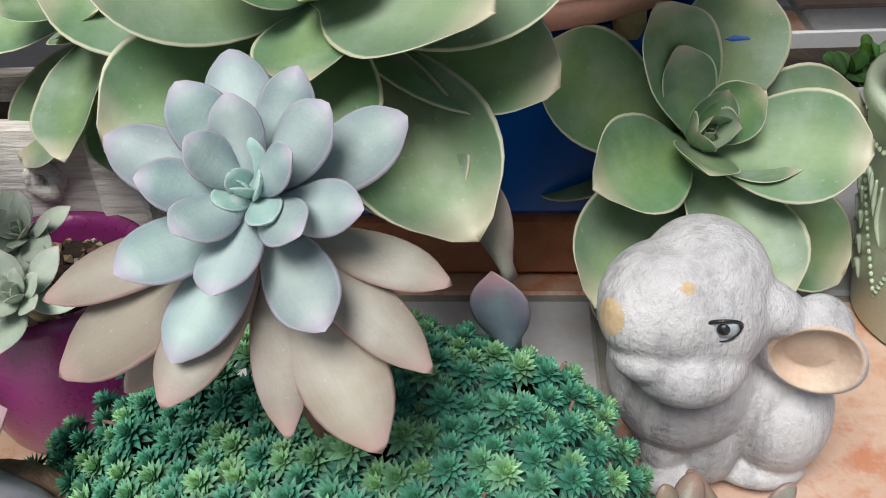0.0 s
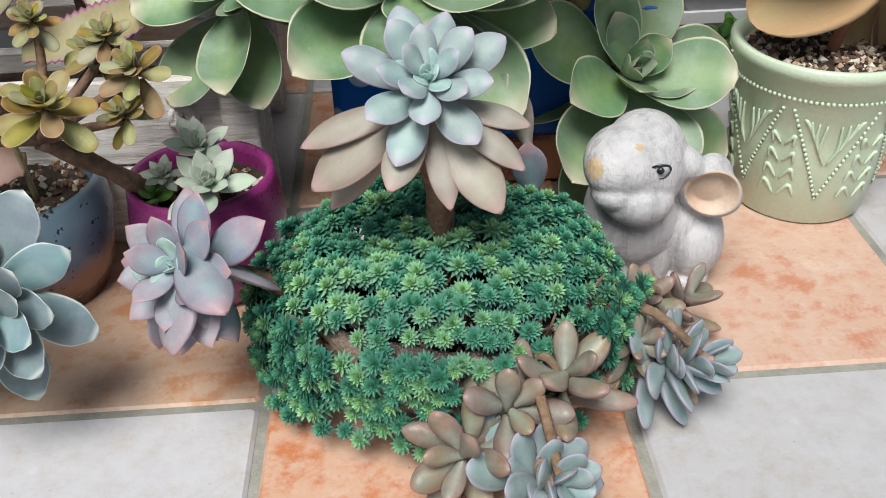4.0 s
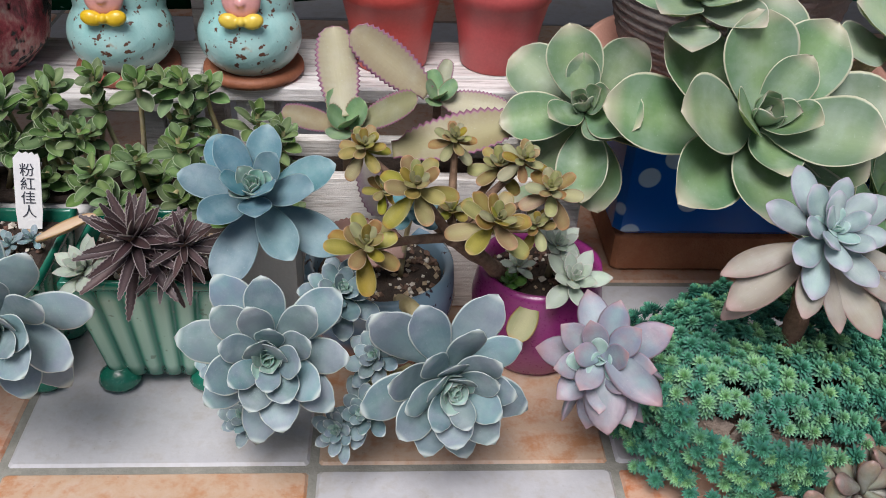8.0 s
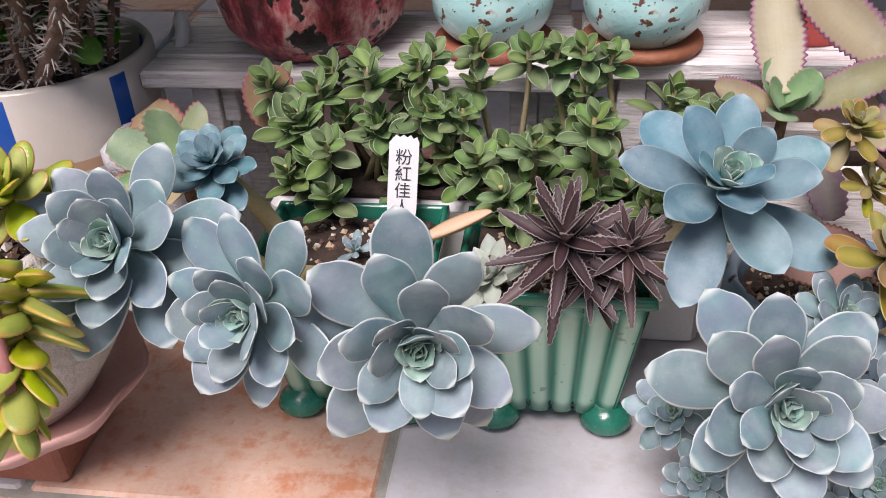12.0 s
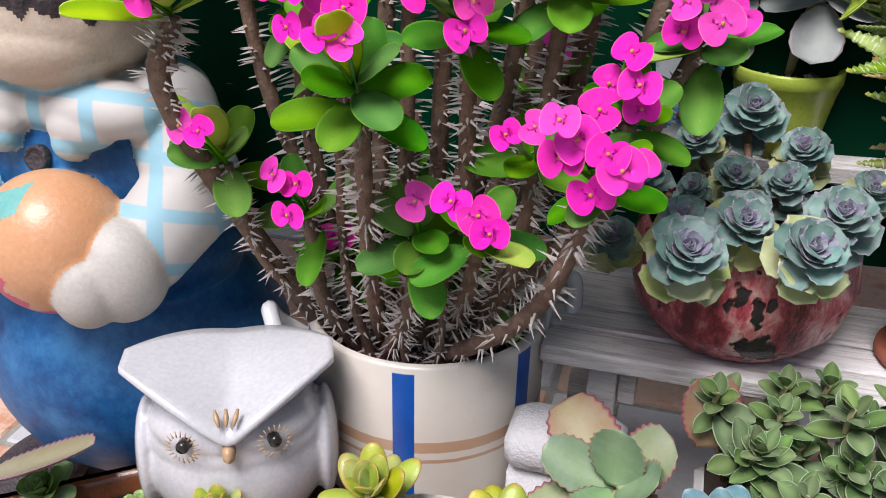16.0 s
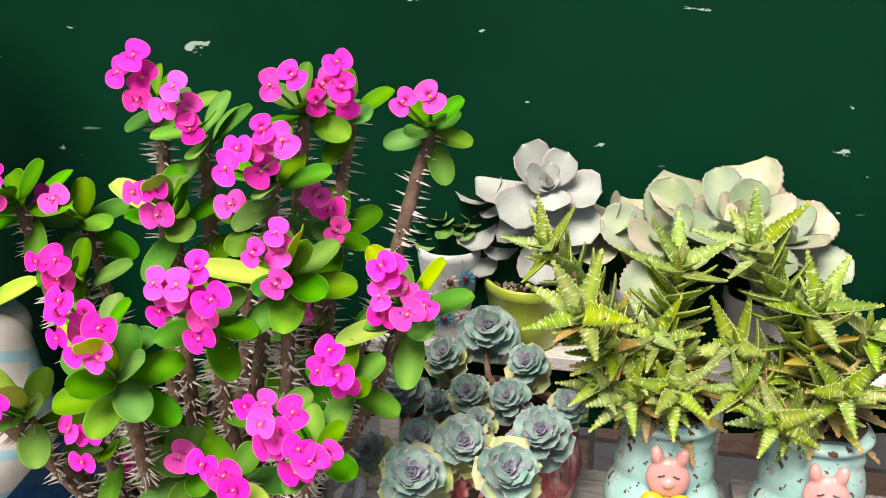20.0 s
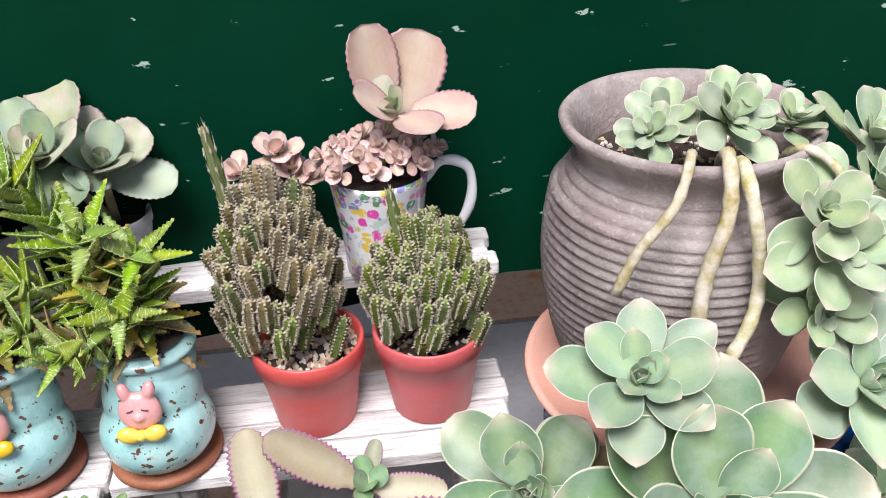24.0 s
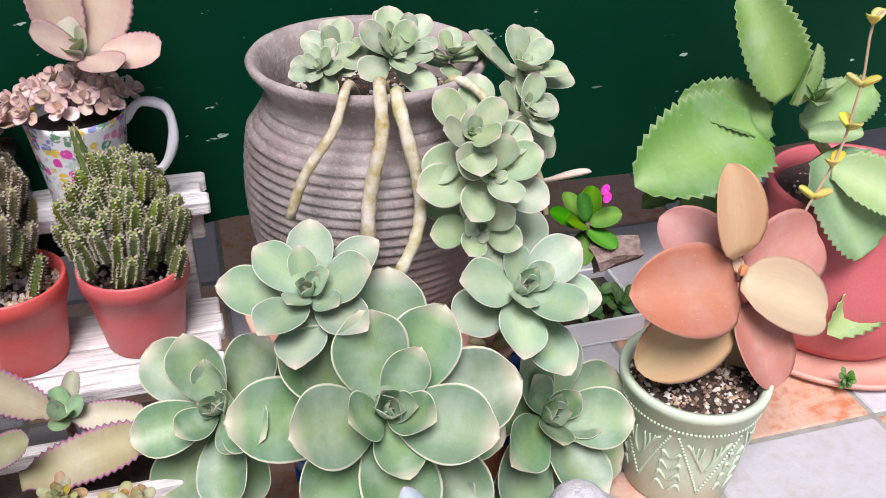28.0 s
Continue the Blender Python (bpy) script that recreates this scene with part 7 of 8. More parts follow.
ALOE = leafy("aloe_leaf", (0.12, 0.2, 0.018), (0.22, 0.31, 0.035), (0.42, 0.5, 0.16), 0.1, (0.4, 0.38, 0.08), 0.45, spots=0.4, hue=0.02, value=0.22)
ALOE_OLD = leafy("aloe_old_leaf", (0.3, 0.22, 0.05), (0.3, 0.28, 0.07), (0.42, 0.32, 0.14), 0.1, (0.42, 0.17, 0.06), 0.5, spots=0.3, hue=0.03, value=0.25)
LEAF_ALOE = [leaf_mesh("leaf", ALOE, width=0.29, thick=0.13, peak=0.1, blunt=0.95, neck=1.0, cup=0.25, bend=0.06, serr=10, tooth=0.032, ring=8), leaf_mesh("leaf", ALOE, width=0.26, thick=0.14, peak=0.1, blunt=0.95, neck=1.0, cup=0.2, bend=0.14, serr=10, tooth=0.032, ring=8)]
LEAF_ALOE_OLD = [leaf_mesh("leaf", ALOE_OLD, width=0.3, thick=0.12, peak=0.1, blunt=0.95, neck=1.0, cup=0.35, bend=-0.12, serr=10, tooth=0.03, ring=8)]
aloe_tips = ((((-0.621, 0.385, 0.372), 0.95), ((-0.596, 0.352, 0.343), 1.15), ((-0.537, 0.395, 0.361), 1.1), ((-0.564, 0.355, 0.286), 0.9), ((-0.536, 0.35, 0.297), 0.9), ((-0.573, 0.37, 0.309), 1.0), ((-0.549, 0.375, 0.321), 0.9), ((-0.582, 0.36, 0.289), 0.8)), (((-0.493, 0.4, 0.377), 1.1), ((-0.453, 0.385, 0.344), 1.15), ((-0.473, 0.352, 0.281), 0.9), ((-0.436, 0.36, 0.301), 0.95), ((-0.499, 0.385, 0.313), 1.0), ((-0.451, 0.4, 0.289), 1.0), ((-0.422, 0.38, 0.332), 1.0), ((-0.496, 0.36, 0.295), 0.8)))
for bi, (b, tips_) in enumerate(zip(BOOTS, aloe_tips)):
    base = Vector((b[0], b[1] + 0.008, b[2] + 0.1012))
    al = plant("stacked_aloe", base, "tall clump of bright green toothed aloe stacks", "aloe", "stacked aloes")
    for k, (tip, sc) in enumerate(tips_):
        tp = Vector(tip)
        root = base + Vector((rnd.uniform(-0.018, 0.018), rnd.uniform(-0.015, 0.015), 0))
        ax = (tp - root).normalized()
        axis = (ax + Vector((0, -0.45, 0.15))).normalized()
        ln = (tp - root).length
        stem(al, (root, root.lerp(tp, 0.5) + Vector((0, 0.004, 0)), tp - ax * 0.008), 0.004, 0.004, BARK, 6, 6)
        r = 0.034 * sc
        rosette(al, base, LEAF_ALOE, tp, axis, r * 1.08, 6, 16, 30, 1.0, 0.2, 0.9, 1.0, 40 * k + 15, 320 + k + 20 * bi, 7)
        rosette(al, base, LEAF_ALOE, tp, axis, r * 0.6, 5, 45, 76, 1.0, 0.1, 0.6, 1.0, 40 * k, 300 + k + 20 * bi, 7)
        n_low = max(8, int(ln / 0.0034))
        rosette(al, base, LEAF_ALOE + LEAF_ALOE_OLD[: k % 2], tp - ax * 0.012, ax, r * 0.92, n_low, 20, 46, 1.0, (ln * 0.72) / (r * 0.92), 0.92, 1.0, 70 * k, 340 + k + 20 * bi, 9)
    rosette(al, base, LEAF_ALOE_OLD, base + Vector((0, 0, 0.03)), (0, -0.1, 1), 0.046, 30, -38, 45, 1.0, 0.8, 0.8, 1.0, 0, 380 + bi, 12)

# ---- fairy castle cacti ----
CACT = leafy("cactus_skin", (0.055, 0.085, 0.018), (0.13, 0.17, 0.04), (0.22, 0.26, 0.07), 0.2, None, 0.55, value=0.25)
CACT_DRY = leafy("cactus_dry_skin", (0.1, 0.08, 0.035), (0.2, 0.17, 0.085), (0.3, 0.26, 0.14), 0.2, None, 0.6, value=0.3)
SPINE = plain("pale_spines", (0.42, 0.37, 0.27), (0.56, 0.5, 0.39), 300, 0.8)


def cactus_set():
    """A five-ribbed column of height 1 with spine tufts down its ribs."""
    verts, faces, uvs, ids = [], [], [], []
    rows, seg = 22, 15
    for k in range(rows + 1):
        s = k / rows
        r = 0.16 * min(1.0, (1.02 - s) * 5) ** 0.5 * (0.8 + 0.2 * min(1, s * 4))
        for i in range(seg):
            a = 2 * math.pi * i / seg
            rr = r * (1 + 0.28 * math.cos(5 * a)) * (1 + 0.14 * math.sin(k * 2.2))
            verts.append((rr * math.cos(a), rr * math.sin(a), s))
            uvs.append((0.5 + 0.4 * math.cos(5 * a), s))
    for k in range(rows):
        for i in range(seg):
            j = (i + 1) % seg
            faces.append((k * seg + i, k * seg + j, (k + 1) * seg + j, (k + 1) * seg + i))
            ids.append(0)
    faces.append(tuple(rows * seg + i for i in range(seg)))
    ids.append(0)
    rn = random.Random(4)
    for k in range(2, 13):
        for rib in range(5):
            a = 2 * math.pi * rib / 5
            s = k / 12 - 0.02
            r = 0.2 * min(1.0, (1.04 - s) * 5) ** 0.5
            c = Vector((r * math.cos(a), r * math.sin(a), s))
            o = len(verts)
            verts += [c + Vector(e) for e in ((0.045, 0, 0), (-0.045, 0, 0), (0, 0.045, 0), (0, -0.045, 0), (0, 0, 0.02), (0, 0, -0.02))]
            uvs += [(0, 0)] * 6
            for q in ((0, 2, 4), (2, 1, 4), (1, 3, 4), (3, 0, 4), (2, 0, 5), (1, 2, 5), (3, 1, 5), (0, 3, 5)):
                faces.append(tuple(o + e for e in q))
                ids.append(1)
            for q in range(3):
                d = Vector((math.cos(a) + rn.uniform(-0.9, 0.9), math.sin(a) + rn.uniform(-0.9, 0.9), rn.uniform(-0.6, 1.0))).normalized()
                o = len(verts)
                sd = d.cross(Vector((0.3, 0.2, 1))).normalized() * 0.02
                verts += [c + sd, c - sd, c + d * 0.085]
                uvs += [(0, 0)] * 3
                faces.append((o, o + 1, o + 2))
                ids.append(1)
    return verts, faces, uvs, ids


cv_, cf_, cu_, ci_ = cactus_set()
COLUMNS = [mesh_from("column", cv_, cf_, [m, SPINE], cu_, True, ci_) for m in (CACT, CACT_DRY)]
for at, meshes, n, top, tall, lab_, seed in (((-0.24, 0.415, S2 + 0.06), (COLUMNS[0],), 130, 0.094, (-0.261, 0.42, 0.34), "green fairy castle cactus of many small spiny columns", 5), ((-0.342, 0.42, S2 + 0.06), (COLUMNS[1], COLUMNS[1], COLUMNS[0]), 150, 0.138, (-0.376, 0.43, 0.391), "brownish fairy castle cactus of many small spiny columns", 6)):
    t = plant("castle_cactus", at, lab_, "cactus", "castle cacti")
    rn = random.Random(seed)
    for k in range(n):
        a, q = k * 2.39996, math.sqrt((k + 0.5) / n)
        r = 0.036 * q
        h = top * (1.0 - 0.5 * q**2.4) * (rn.uniform(0.8, 1.02) if k % 3 == 0 else rn.uniform(0.3, 1.0)) + 0.012
        lean = 4 + q * 16
        ln = rn.uniform(0.022, 0.036)
        z0 = max(0.0, h - ln)
        m = pose(r * 1.05 * math.cos(a), r * math.sin(a) * 0.92 - 0.002, z0, 0, 0, math.degrees(a)) @ pose(0, 0, 0, 0, lean, rn.uniform(0, 70)) @ Matrix.Diagonal((0.026, 0.026, min(ln, h), 1))
        part("column", meshes[k % len(meshes)], t, m)
    tv = Vector(tall) - Vector(at)
    foot_v = Vector((tv.x * 0.45, tv.y * 0.5, 0.02))
    part("column", COLUMNS[0], t, to_axis(foot_v, tv - foot_v) @ Matrix.Diagonal((0.024, 0.024, (tv - foot_v).length, 1)), "one taller green column")

# ---- red rock bowl with stonecrops ----
def lava_glaze():
    n = Net("red_lava_glaze", 0.4, coat=0.25)
    g = n.noise(55, 6, 0.7, None, (1.0, 1.0, 0.5))
    c = n.ramp(g, (0.38, (0.12, 0.015, 0.02)), (0.48, (0.42, 0.06, 0.08)), (0.56, (0.58, 0.24, 0.22)), (0.64, (0.64, 0.44, 0.38)))
    pit = n.step(n.noise(50, 3, 0.6, None, (1.0, 1.0, 0.7)), 0.56, 0.6)
    c = n.mix(pit, c, (0.015, 0.012, 0.012))
    return n.done(c, 0.4, n.maths("SUBTRACT", g, pit), 0.004, 1.0)


pot("lava_bowl", (-0.655, 0.393, S1), [(0.03, 0.01), (0.058, 0.04), (0.056, 0.07), (0.059, 0.074), (0.0625, 0.07), (0.066, 0.045), (0.06, 0.02), (0.046, 0.004), (0.04, 0)], lava_glaze(), "round bowl with a pitted red, pink and black glaze", "plant pot", SOIL, 0.066, 0.056, GRIT[1:], 60, seed=41, wob=0.01)
STONE_L = leafy("stonecrop_leaf", (0.12, 0.23, 0.2), (0.2, 0.32, 0.27), (0.32, 0.27, 0.33), 0.12, None, 0.55, bloom=0.13, value=0.22)
STONE_Y = leafy("stonecrop_pale_leaf", (0.33, 0.39, 0.16), (0.42, 0.46, 0.2), (0.45, 0.42, 0.24), 0.12, None, 0.55, bloom=0.1)
LEAF_STONE = [leaf_mesh("leaf", STONE_L, width=0.86, thick=0.1, peak=0.66, blunt=0.32, neck=0.4, cup=0.2, bend=0.16, serr=5, tooth=0.045, ring=10)]
LEAF_STONE_Y = [leaf_mesh("leaf", STONE_Y, width=0.86, thick=0.1, peak=0.66, blunt=0.32, neck=0.4, cup=0.18, bend=0.1, serr=5, tooth=0.045, ring=10)]
LEAF_STONE_P = [leaf_mesh("leaf", leafy("stonecrop_heart_leaf", (0.2, 0.2, 0.28), (0.28, 0.29, 0.35), (0.4, 0.27, 0.36), 0.16, None, 0.55, bloom=0.13, value=0.15), width=0.8, thick=0.12, peak=0.66, blunt=0.32, neck=0.4, cup=0.2, bend=0.16, serr=5, tooth=0.04, ring=10)]
ST_BASE = Vector((-0.655, 0.393, S1 + 0.066))
stone = plant("stonecrop", ST_BASE, "blue-green stonecrop with many scalloped rosettes spilling over its bowl")
for k, (c, r) in enumerate((((-0.662, 0.418, 0.292), 0.028), ((-0.69, 0.4, 0.277), 0.022), ((-0.668, 0.37, 0.268), 0.02), ((-0.641, 0.37, 0.267), 0.02), ((-0.658, 0.35, 0.26), 0.014), ((-0.663, 0.322, 0.261), 0.026), ((-0.616, 0.335, 0.266), 0.026), ((-0.689, 0.292, 0.255), 0.029), ((-0.632, 0.3, 0.26), 0.028), ((-0.718, 0.385, 0.258), 0.02), ((-0.728, 0.33, 0.238), 0.02), ((-0.6, 0.36, 0.272), 0.018), ((-0.69, 0.37, 0.257), 0.015), ((-0.632, 0.4, 0.277), 0.022), ((-0.693, 0.33, 0.256), 0.02))):
    c = Vector(c)
    stem(stone, (ST_BASE + Vector((rnd.uniform(-0.03, 0.03), rnd.uniform(-0.03, 0.02), 0)), ST_BASE.lerp(c, 0.6) + Vector((0, 0, -0.006)), c - Vector((0, -0.008, 0.012))), 0.003, 0.002, BARK, 6, 5)
    ax = (rnd.uniform(-0.25, 0.25), -0.6, 0.75)
    rosette(stone, ST_BASE, LEAF_STONE_Y if k % 3 else LEAF_STONE, c - Vector((0, -0.01, 0.01)), ax, r * 0.84, 8, -22, 0, 1.0, 0.4, 0.9, 1.0, 33 * k, 420 + k, 10)
    rosette(stone, ST_BASE, LEAF_STONE, c, ax, r * 0.7, 14, 0, 40, 1.0, 0.5, 0.7, 1.0, 20 * k, 440 + k, 6)
    rosette(stone, ST_BASE, LEAF_STONE_P, c, ax, r * 0.46, 14, 30, 84, 1.0, 0.2, 0.35, 1.0, 20 * k, 470 + k, 5)

# ---- upper stand: lime pot kalanchoe, vase, pale kalanchoes ----
GREY_L = leafy("grey_kalanchoe_leaf", (0.3, 0.33, 0.31), (0.37, 0.41, 0.37), (0.42, 0.35, 0.35), 0.12, None, 0.6, bloom=0.13)
LEAF_GREYK = [leaf_mesh("leaf", GREY_L, width=0.74, thick=0.08, peak=0.64, blunt=0.36, neck=0.3, cup=0.16, bend=0.06, serr=6, tooth=0.012, ring=12)]
LP = Vector((-0.64, 0.492, S3 + 0.049))
t = plant("grey_kalanchoe", LP, "pale grey kalanchoe with rounded powdery leaves")
for k, (c, r) in enumerate((((-0.677, 0.497, 0.363), 0.042), ((-0.628, 0.475, 0.38), 0.05))):
    c = Vector(c)
    stem(t, (LP, LP.lerp(c, 0.5), c), 0.0035, 0.003, PALE_STEM, 7, 5)
    rosette(t, LP, LEAF_GREYK, c, (0.1 * (2 * k - 1), -0.65, 0.7), r, 9, -4, 50, 1.0, 0.3, 0.55, 1.0, 25 + 60 * k, 460 + k, 8)
    rosette(t, LP, LEAF_GREYK, c, (0, -0.65, 0.7), r * 0.36, 8, 45, 82, 1.0, 0.1, 0.4, 1.0, 0, 465 + k, 5)
    rosette(t, LP, LEAF_GREYK, c - Vector((0, 0, 0.03)), (0, -0.4, 0.9), r * 0.8, 6, -30, -5, 1.0, 0.2, 0.9, 1.0, 40, 468 + k, 8)


def daisy_vase():
    n = Net("white_vase_glaze", 0.3, coat=0.3)
    s = n.noise(70, 3)
    c = n.mix(n.step(s, 0.62, 0.68), (0.7, 0.74, 0.75), (0.4, 0.52, 0.58))
    return n.done(c, 0.3, n.noise(60, 4), 0.0006)


vase = pot("daisy_vase", (-0.702, 0.494, S3), [(0.014, 0.006), (0.02, 0.05), (0.024, 0.076), (0.0275, 0.078), (0.027, 0.07), (0.023, 0.04), (0.018, 0.004), (0.016, 0)], daisy_vase(), "white ceramic vase with raised blue and cream daisies", "vase", SOIL, 0.068, 0.022, None, 0, seed=43, wob=0.03)
v, f, u = lathe([(0.0001, 0.0022), (0.0026, 0.002), (0.003, 0.0005), (0.0001, 0.0)], 12)
eye_me = mesh_from("centre", v, f, plain("daisy_eye", (0.12, 0.03, 0.06), (0.2, 0.06, 0.08), 200, 0.4), u)
petal_cream = leaf_mesh("petal", plain("cream_petal", (0.66, 0.62, 0.5), (0.72, 0.68, 0.58), 100, 0.35), width=0.5, thick=0.2, peak=0.6, blunt=0.4, neck=0.4, cup=0.0, bend=0.0, ring=6, rows=5)
petal_blue = leaf_mesh("petal", plain("blue_petal", (0.06, 0.25, 0.42), (0.12, 0.36, 0.5), 100, 0.35), width=0.5, thick=0.2, peak=0.6, blunt=0.4, neck=0.4, cup=0.0, bend=0.0, ring=6, rows=5)
for k, (dx, dz, pm) in enumerate(((0.004, 0.055, petal_cream), (0.012, 0.04, petal_blue), (-0.008, 0.038, petal_cream), (-0.001, 0.022, petal_blue), (0.014, 0.024, petal_cream), (-0.012, 0.018, petal_blue), (0.016, 0.058, petal_blue))):
    m = pose(dx, -(0.0215 + dz * 0.06) + 12 * dx * dx, dz, 90, 0, 0)
    c = part("daisy", eye_me, vase, m, "raised ceramic daisy")
    for q in range(9):
        part("petal", pm, c, pose(0, 0, 0.0004, 0, 0, q * 40) @ Matrix.Scale(0.0072, 4))
SCAL = leafy("scalloped_leaf", (0.11, 0.24, 0.06), (0.18, 0.33, 0.09), (0.26, 0.34, 0.14), 0.12, None, 0.5)
LEAF_SCAL = [leaf_mesh("leaf", SCAL, width=0.85, thick=0.08, peak=0.62, blunt=0.35, neck=0.3, cup=0.12, bend=0.0, serr=5, tooth=0.05)]
vp = Vector((-0.702, 0.494, S3 + 0.068))
t = plant("scalloped_plant", vp, "low green plant with scalloped leaves in the vase")
for k in range(11):
    c = vp + Vector((0.042 * math.cos(k * 2.4) * math.sqrt(k / 11) - 0.008, 0.012 * math.sin(k * 2.4) + 0.004, 0.022 + 0.022 * ((k * 5) % 7) / 7))
    stem(t, (vp + Vector((0.01 * math.cos(k), 0.005, 0)), c), 0.0016, 0.0014, BARK, 5, 3)
    rosette(t, vp, LEAF_SCAL if k % 4 else LEAF_GREYK, c, (0.2 * math.cos(k), -0.5, 0.8), 0.017, 8, -5, 60, 1.0, 0.4, 0.6, 1.0, 30 * k, 480 + k, 8)

PALE_K = [toothed("pale_kalanchoe", (0.26, 0.32, 0.19), (0.35, 0.4, 0.23), (0.38, 0.26, 0.24), width=0.7, serr=12, tooth=0.018, blunt=0.4, peak=0.6, neck=0.35, bloom=0.13, cup=0.14, rim_w=0.1, blush=(0.5, 0.42, 0.34)), toothed("pale_kalanchoe_green", (0.22, 0.31, 0.2), (0.32, 0.4, 0.23), (0.33, 0.29, 0.23), width=0.64, serr=12, tooth=0.018, blunt=0.4, peak=0.6, neck=0.35, bloom=0.13, cup=0.14, rim_w=0.1)]
for (px, pc, kk) in ((-0.55, 0.496, 1), (-0.465, 0.498, 2)):
    pot("white_pot", (px, pc, S3), rim_profile(0.02, 0.0265, 0.055, 0.002, 0.001), plain("grey_white_plastic", (0.5, 0.52, 0.53), (0.58, 0.6, 0.6), 10, 0.5), "plain white plastic pot on the upper stand", "plant pot", SOIL, 0.048, 0.023, None, 0, seed=kk, group="white pots")
for k, (b, c, r, ax) in enumerate((((-0.55, 0.496, S3 + 0.048), (-0.541, 0.47, 0.347), 0.062, (-0.1, -0.6, 0.75)), ((-0.465, 0.498, S3 + 0.048), (-0.496, 0.47, 0.364), 0.062, (0.05, -0.5, 0.85)), ((-0.465, 0.5, S3 + 0.048), (-0.46, 0.48, 0.348), 0.055, (0.35, -0.4, 0.8)), ((-0.55, 0.5, S3 + 0.048), (-0.583, 0.49, 0.35), 0.042, (-0.3, -0.4, 0.8)))):
    b, c = Vector(b), Vector(c)
    t = plant("pale_kalanchoe", b, "pale green kalanchoe with large finely toothed leaves", "succulent", "pale kalanchoes")
    stem(t, (b, b.lerp(c, 0.5), c), 0.004, 0.003, PALE_STEM, 7, 5)
    rosette(t, b, PALE_K, c, ax, r, 8, 8, 52, 1.0, 0.2, 0.6, 1.0, 50 * k + 20, 500 + k, 8)
    rosette(t, b, PALE_K, c, ax, r * 0.42, 5, 50, 80, 1.0, 0.1, 0.5, 1.0, 50 * k, 510 + k, 5)

PINK_K = [toothed("pink_kalanchoe", (0.43, 0.29, 0.24), (0.49, 0.39, 0.29), (0.42, 0.22, 0.25), width=0.66, serr=12, tooth=0.02, blunt=0.38, peak=0.6, neck=0.35, bloom=0.13, cup=0.16, rim_w=0.1)]
PINK_SMALL = [toothed("pink_small_kalanchoe", (0.6, 0.4, 0.34), (0.64, 0.5, 0.4), (0.5, 0.36, 0.42), width=0.7, serr=6, tooth=0.03, blunt=0.4, peak=0.6, neck=0.4, bloom=0.13, cup=0.2, rim_w=0.16)]
# small dark cube pot
t = thing("black_cube_pot", (-0.338, 0.495, S3), "small black square pot with a pink kalanchoe", "plant pot")
v, f, u = box_set(-0.022, -0.022, 0, 0.022, 0.022, 0.05, 0.002)
part("body", mesh_from("body", v, f, plain("black_glaze", (0.012, 0.012, 0.014), (0.03, 0.03, 0.032), 30, 0.3, 0.0004, 0.3), u, False), t)
v, f, u = box_set(-0.019, -0.019, 0.0502, 0.019, 0.019, 0.0525, 0.001)
part("soil", mesh_from("soil", v, f, SOIL, u, False), t)
b = Vector((-0.338, 0.495, S3 + 0.0525))
t = plant("pink_kalanchoe", b, "small pink kalanchoe with upright rounded leaves", "succulent", "pink kalanchoes")
for k, (dx, dz) in enumerate(((-0.012, 0.02), (0.008, 0.03), (0.02, 0.022), (-0.03, 0.03), (0.0, 0.045))):
    c = b + Vector((dx, -0.004, dz))
    stem(t, (b, c), 0.002, 0.0018, BARK, 5, 3)
    rosette(t, b, PINK_SMALL, c, (dx * 10, -0.5, 0.8), 0.022, 7, 15, 70, 1.0, 0.3, 0.6, 1.0, 70 * k, 530 + k, 8)


def chintz():
    n = Net("chintz_glaze", 0.15, coat=0.5)
    vo = n.node("ShaderNodeTexVoronoi", Vector=n.coords(), Scale=120.0)
    spot = n.step(vo.outputs["Distance"], 0.62, 0.52)
    hue = n.node("ShaderNodeSeparateColor", Color=vo.outputs["Color"])
    c = n.ramp(hue.outputs[0], (0.05, (0.72, 0.74, 0.74)), (0.12, (0.7, 0.08, 0.4)), (0.4, (0.75, 0.55, 0.08)), (0.58, (0.12, 0.3, 0.16)), (0.72, (0.25, 0.26, 0.55)), (0.9, (0.78, 0.3, 0.5)))
    c.node.color_ramp.interpolation = "CONSTANT"
    wob = n.step(n.noise(240, 3), 0.35, 0.5)
    c = n.mix(n.maths("MULTIPLY", spot, wob), (0.78, 0.8, 0.8), c)
    c = n.mix(n.maths("MULTIPLY", n.step(n.noise(75, 3), 0.6, 0.66), 0.5), c, (0.3, 0.5, 0.36))
    return n.done(c, 0.15)


MX, MY = -0.266, 0.478
mug = pot("floral_mug", (MX, MY, S3), [(0.026, 0.005), (0.029, 0.05), (0.0345, 0.08), (0.0372, 0.0835), (0.0382, 0.0835), (0.0367, 0.078), (0.0325, 0.045), (0.0295, 0.018), (0.0295, 0.002), (0.027, 0)], chintz(), "tall white porcelain mug with a bright flower print", "mug", SOIL, 0.074, 0.033, None, 0, seed=44)
hl = bezier(((0.034, 0, 0.072), (0.048, -0.002, 0.086), (0.066, -0.004, 0.08), (0.068, -0.005, 0.055), (0.056, -0.003, 0.03), (0.03, 0, 0.02)), 24)
v, f, u = tube(hl, [0.0034 + 0.001 * math.cos(k * 0.5) ** 2 for k in range(len(hl))], 10)
part("handle", mesh_from("handle", v, f, WHITE_GLAZE, u), mug, None, "white curved porcelain handle")
b = Vector((MX, MY, S3 + 0.074))
t = plant("pink_kalanchoe", b, "pink and peach kalanchoe with broad toothed leaves in a mug", "succulent", "pink kalanchoes")
PKC = Vector((-0.253, 0.475, 0.374))
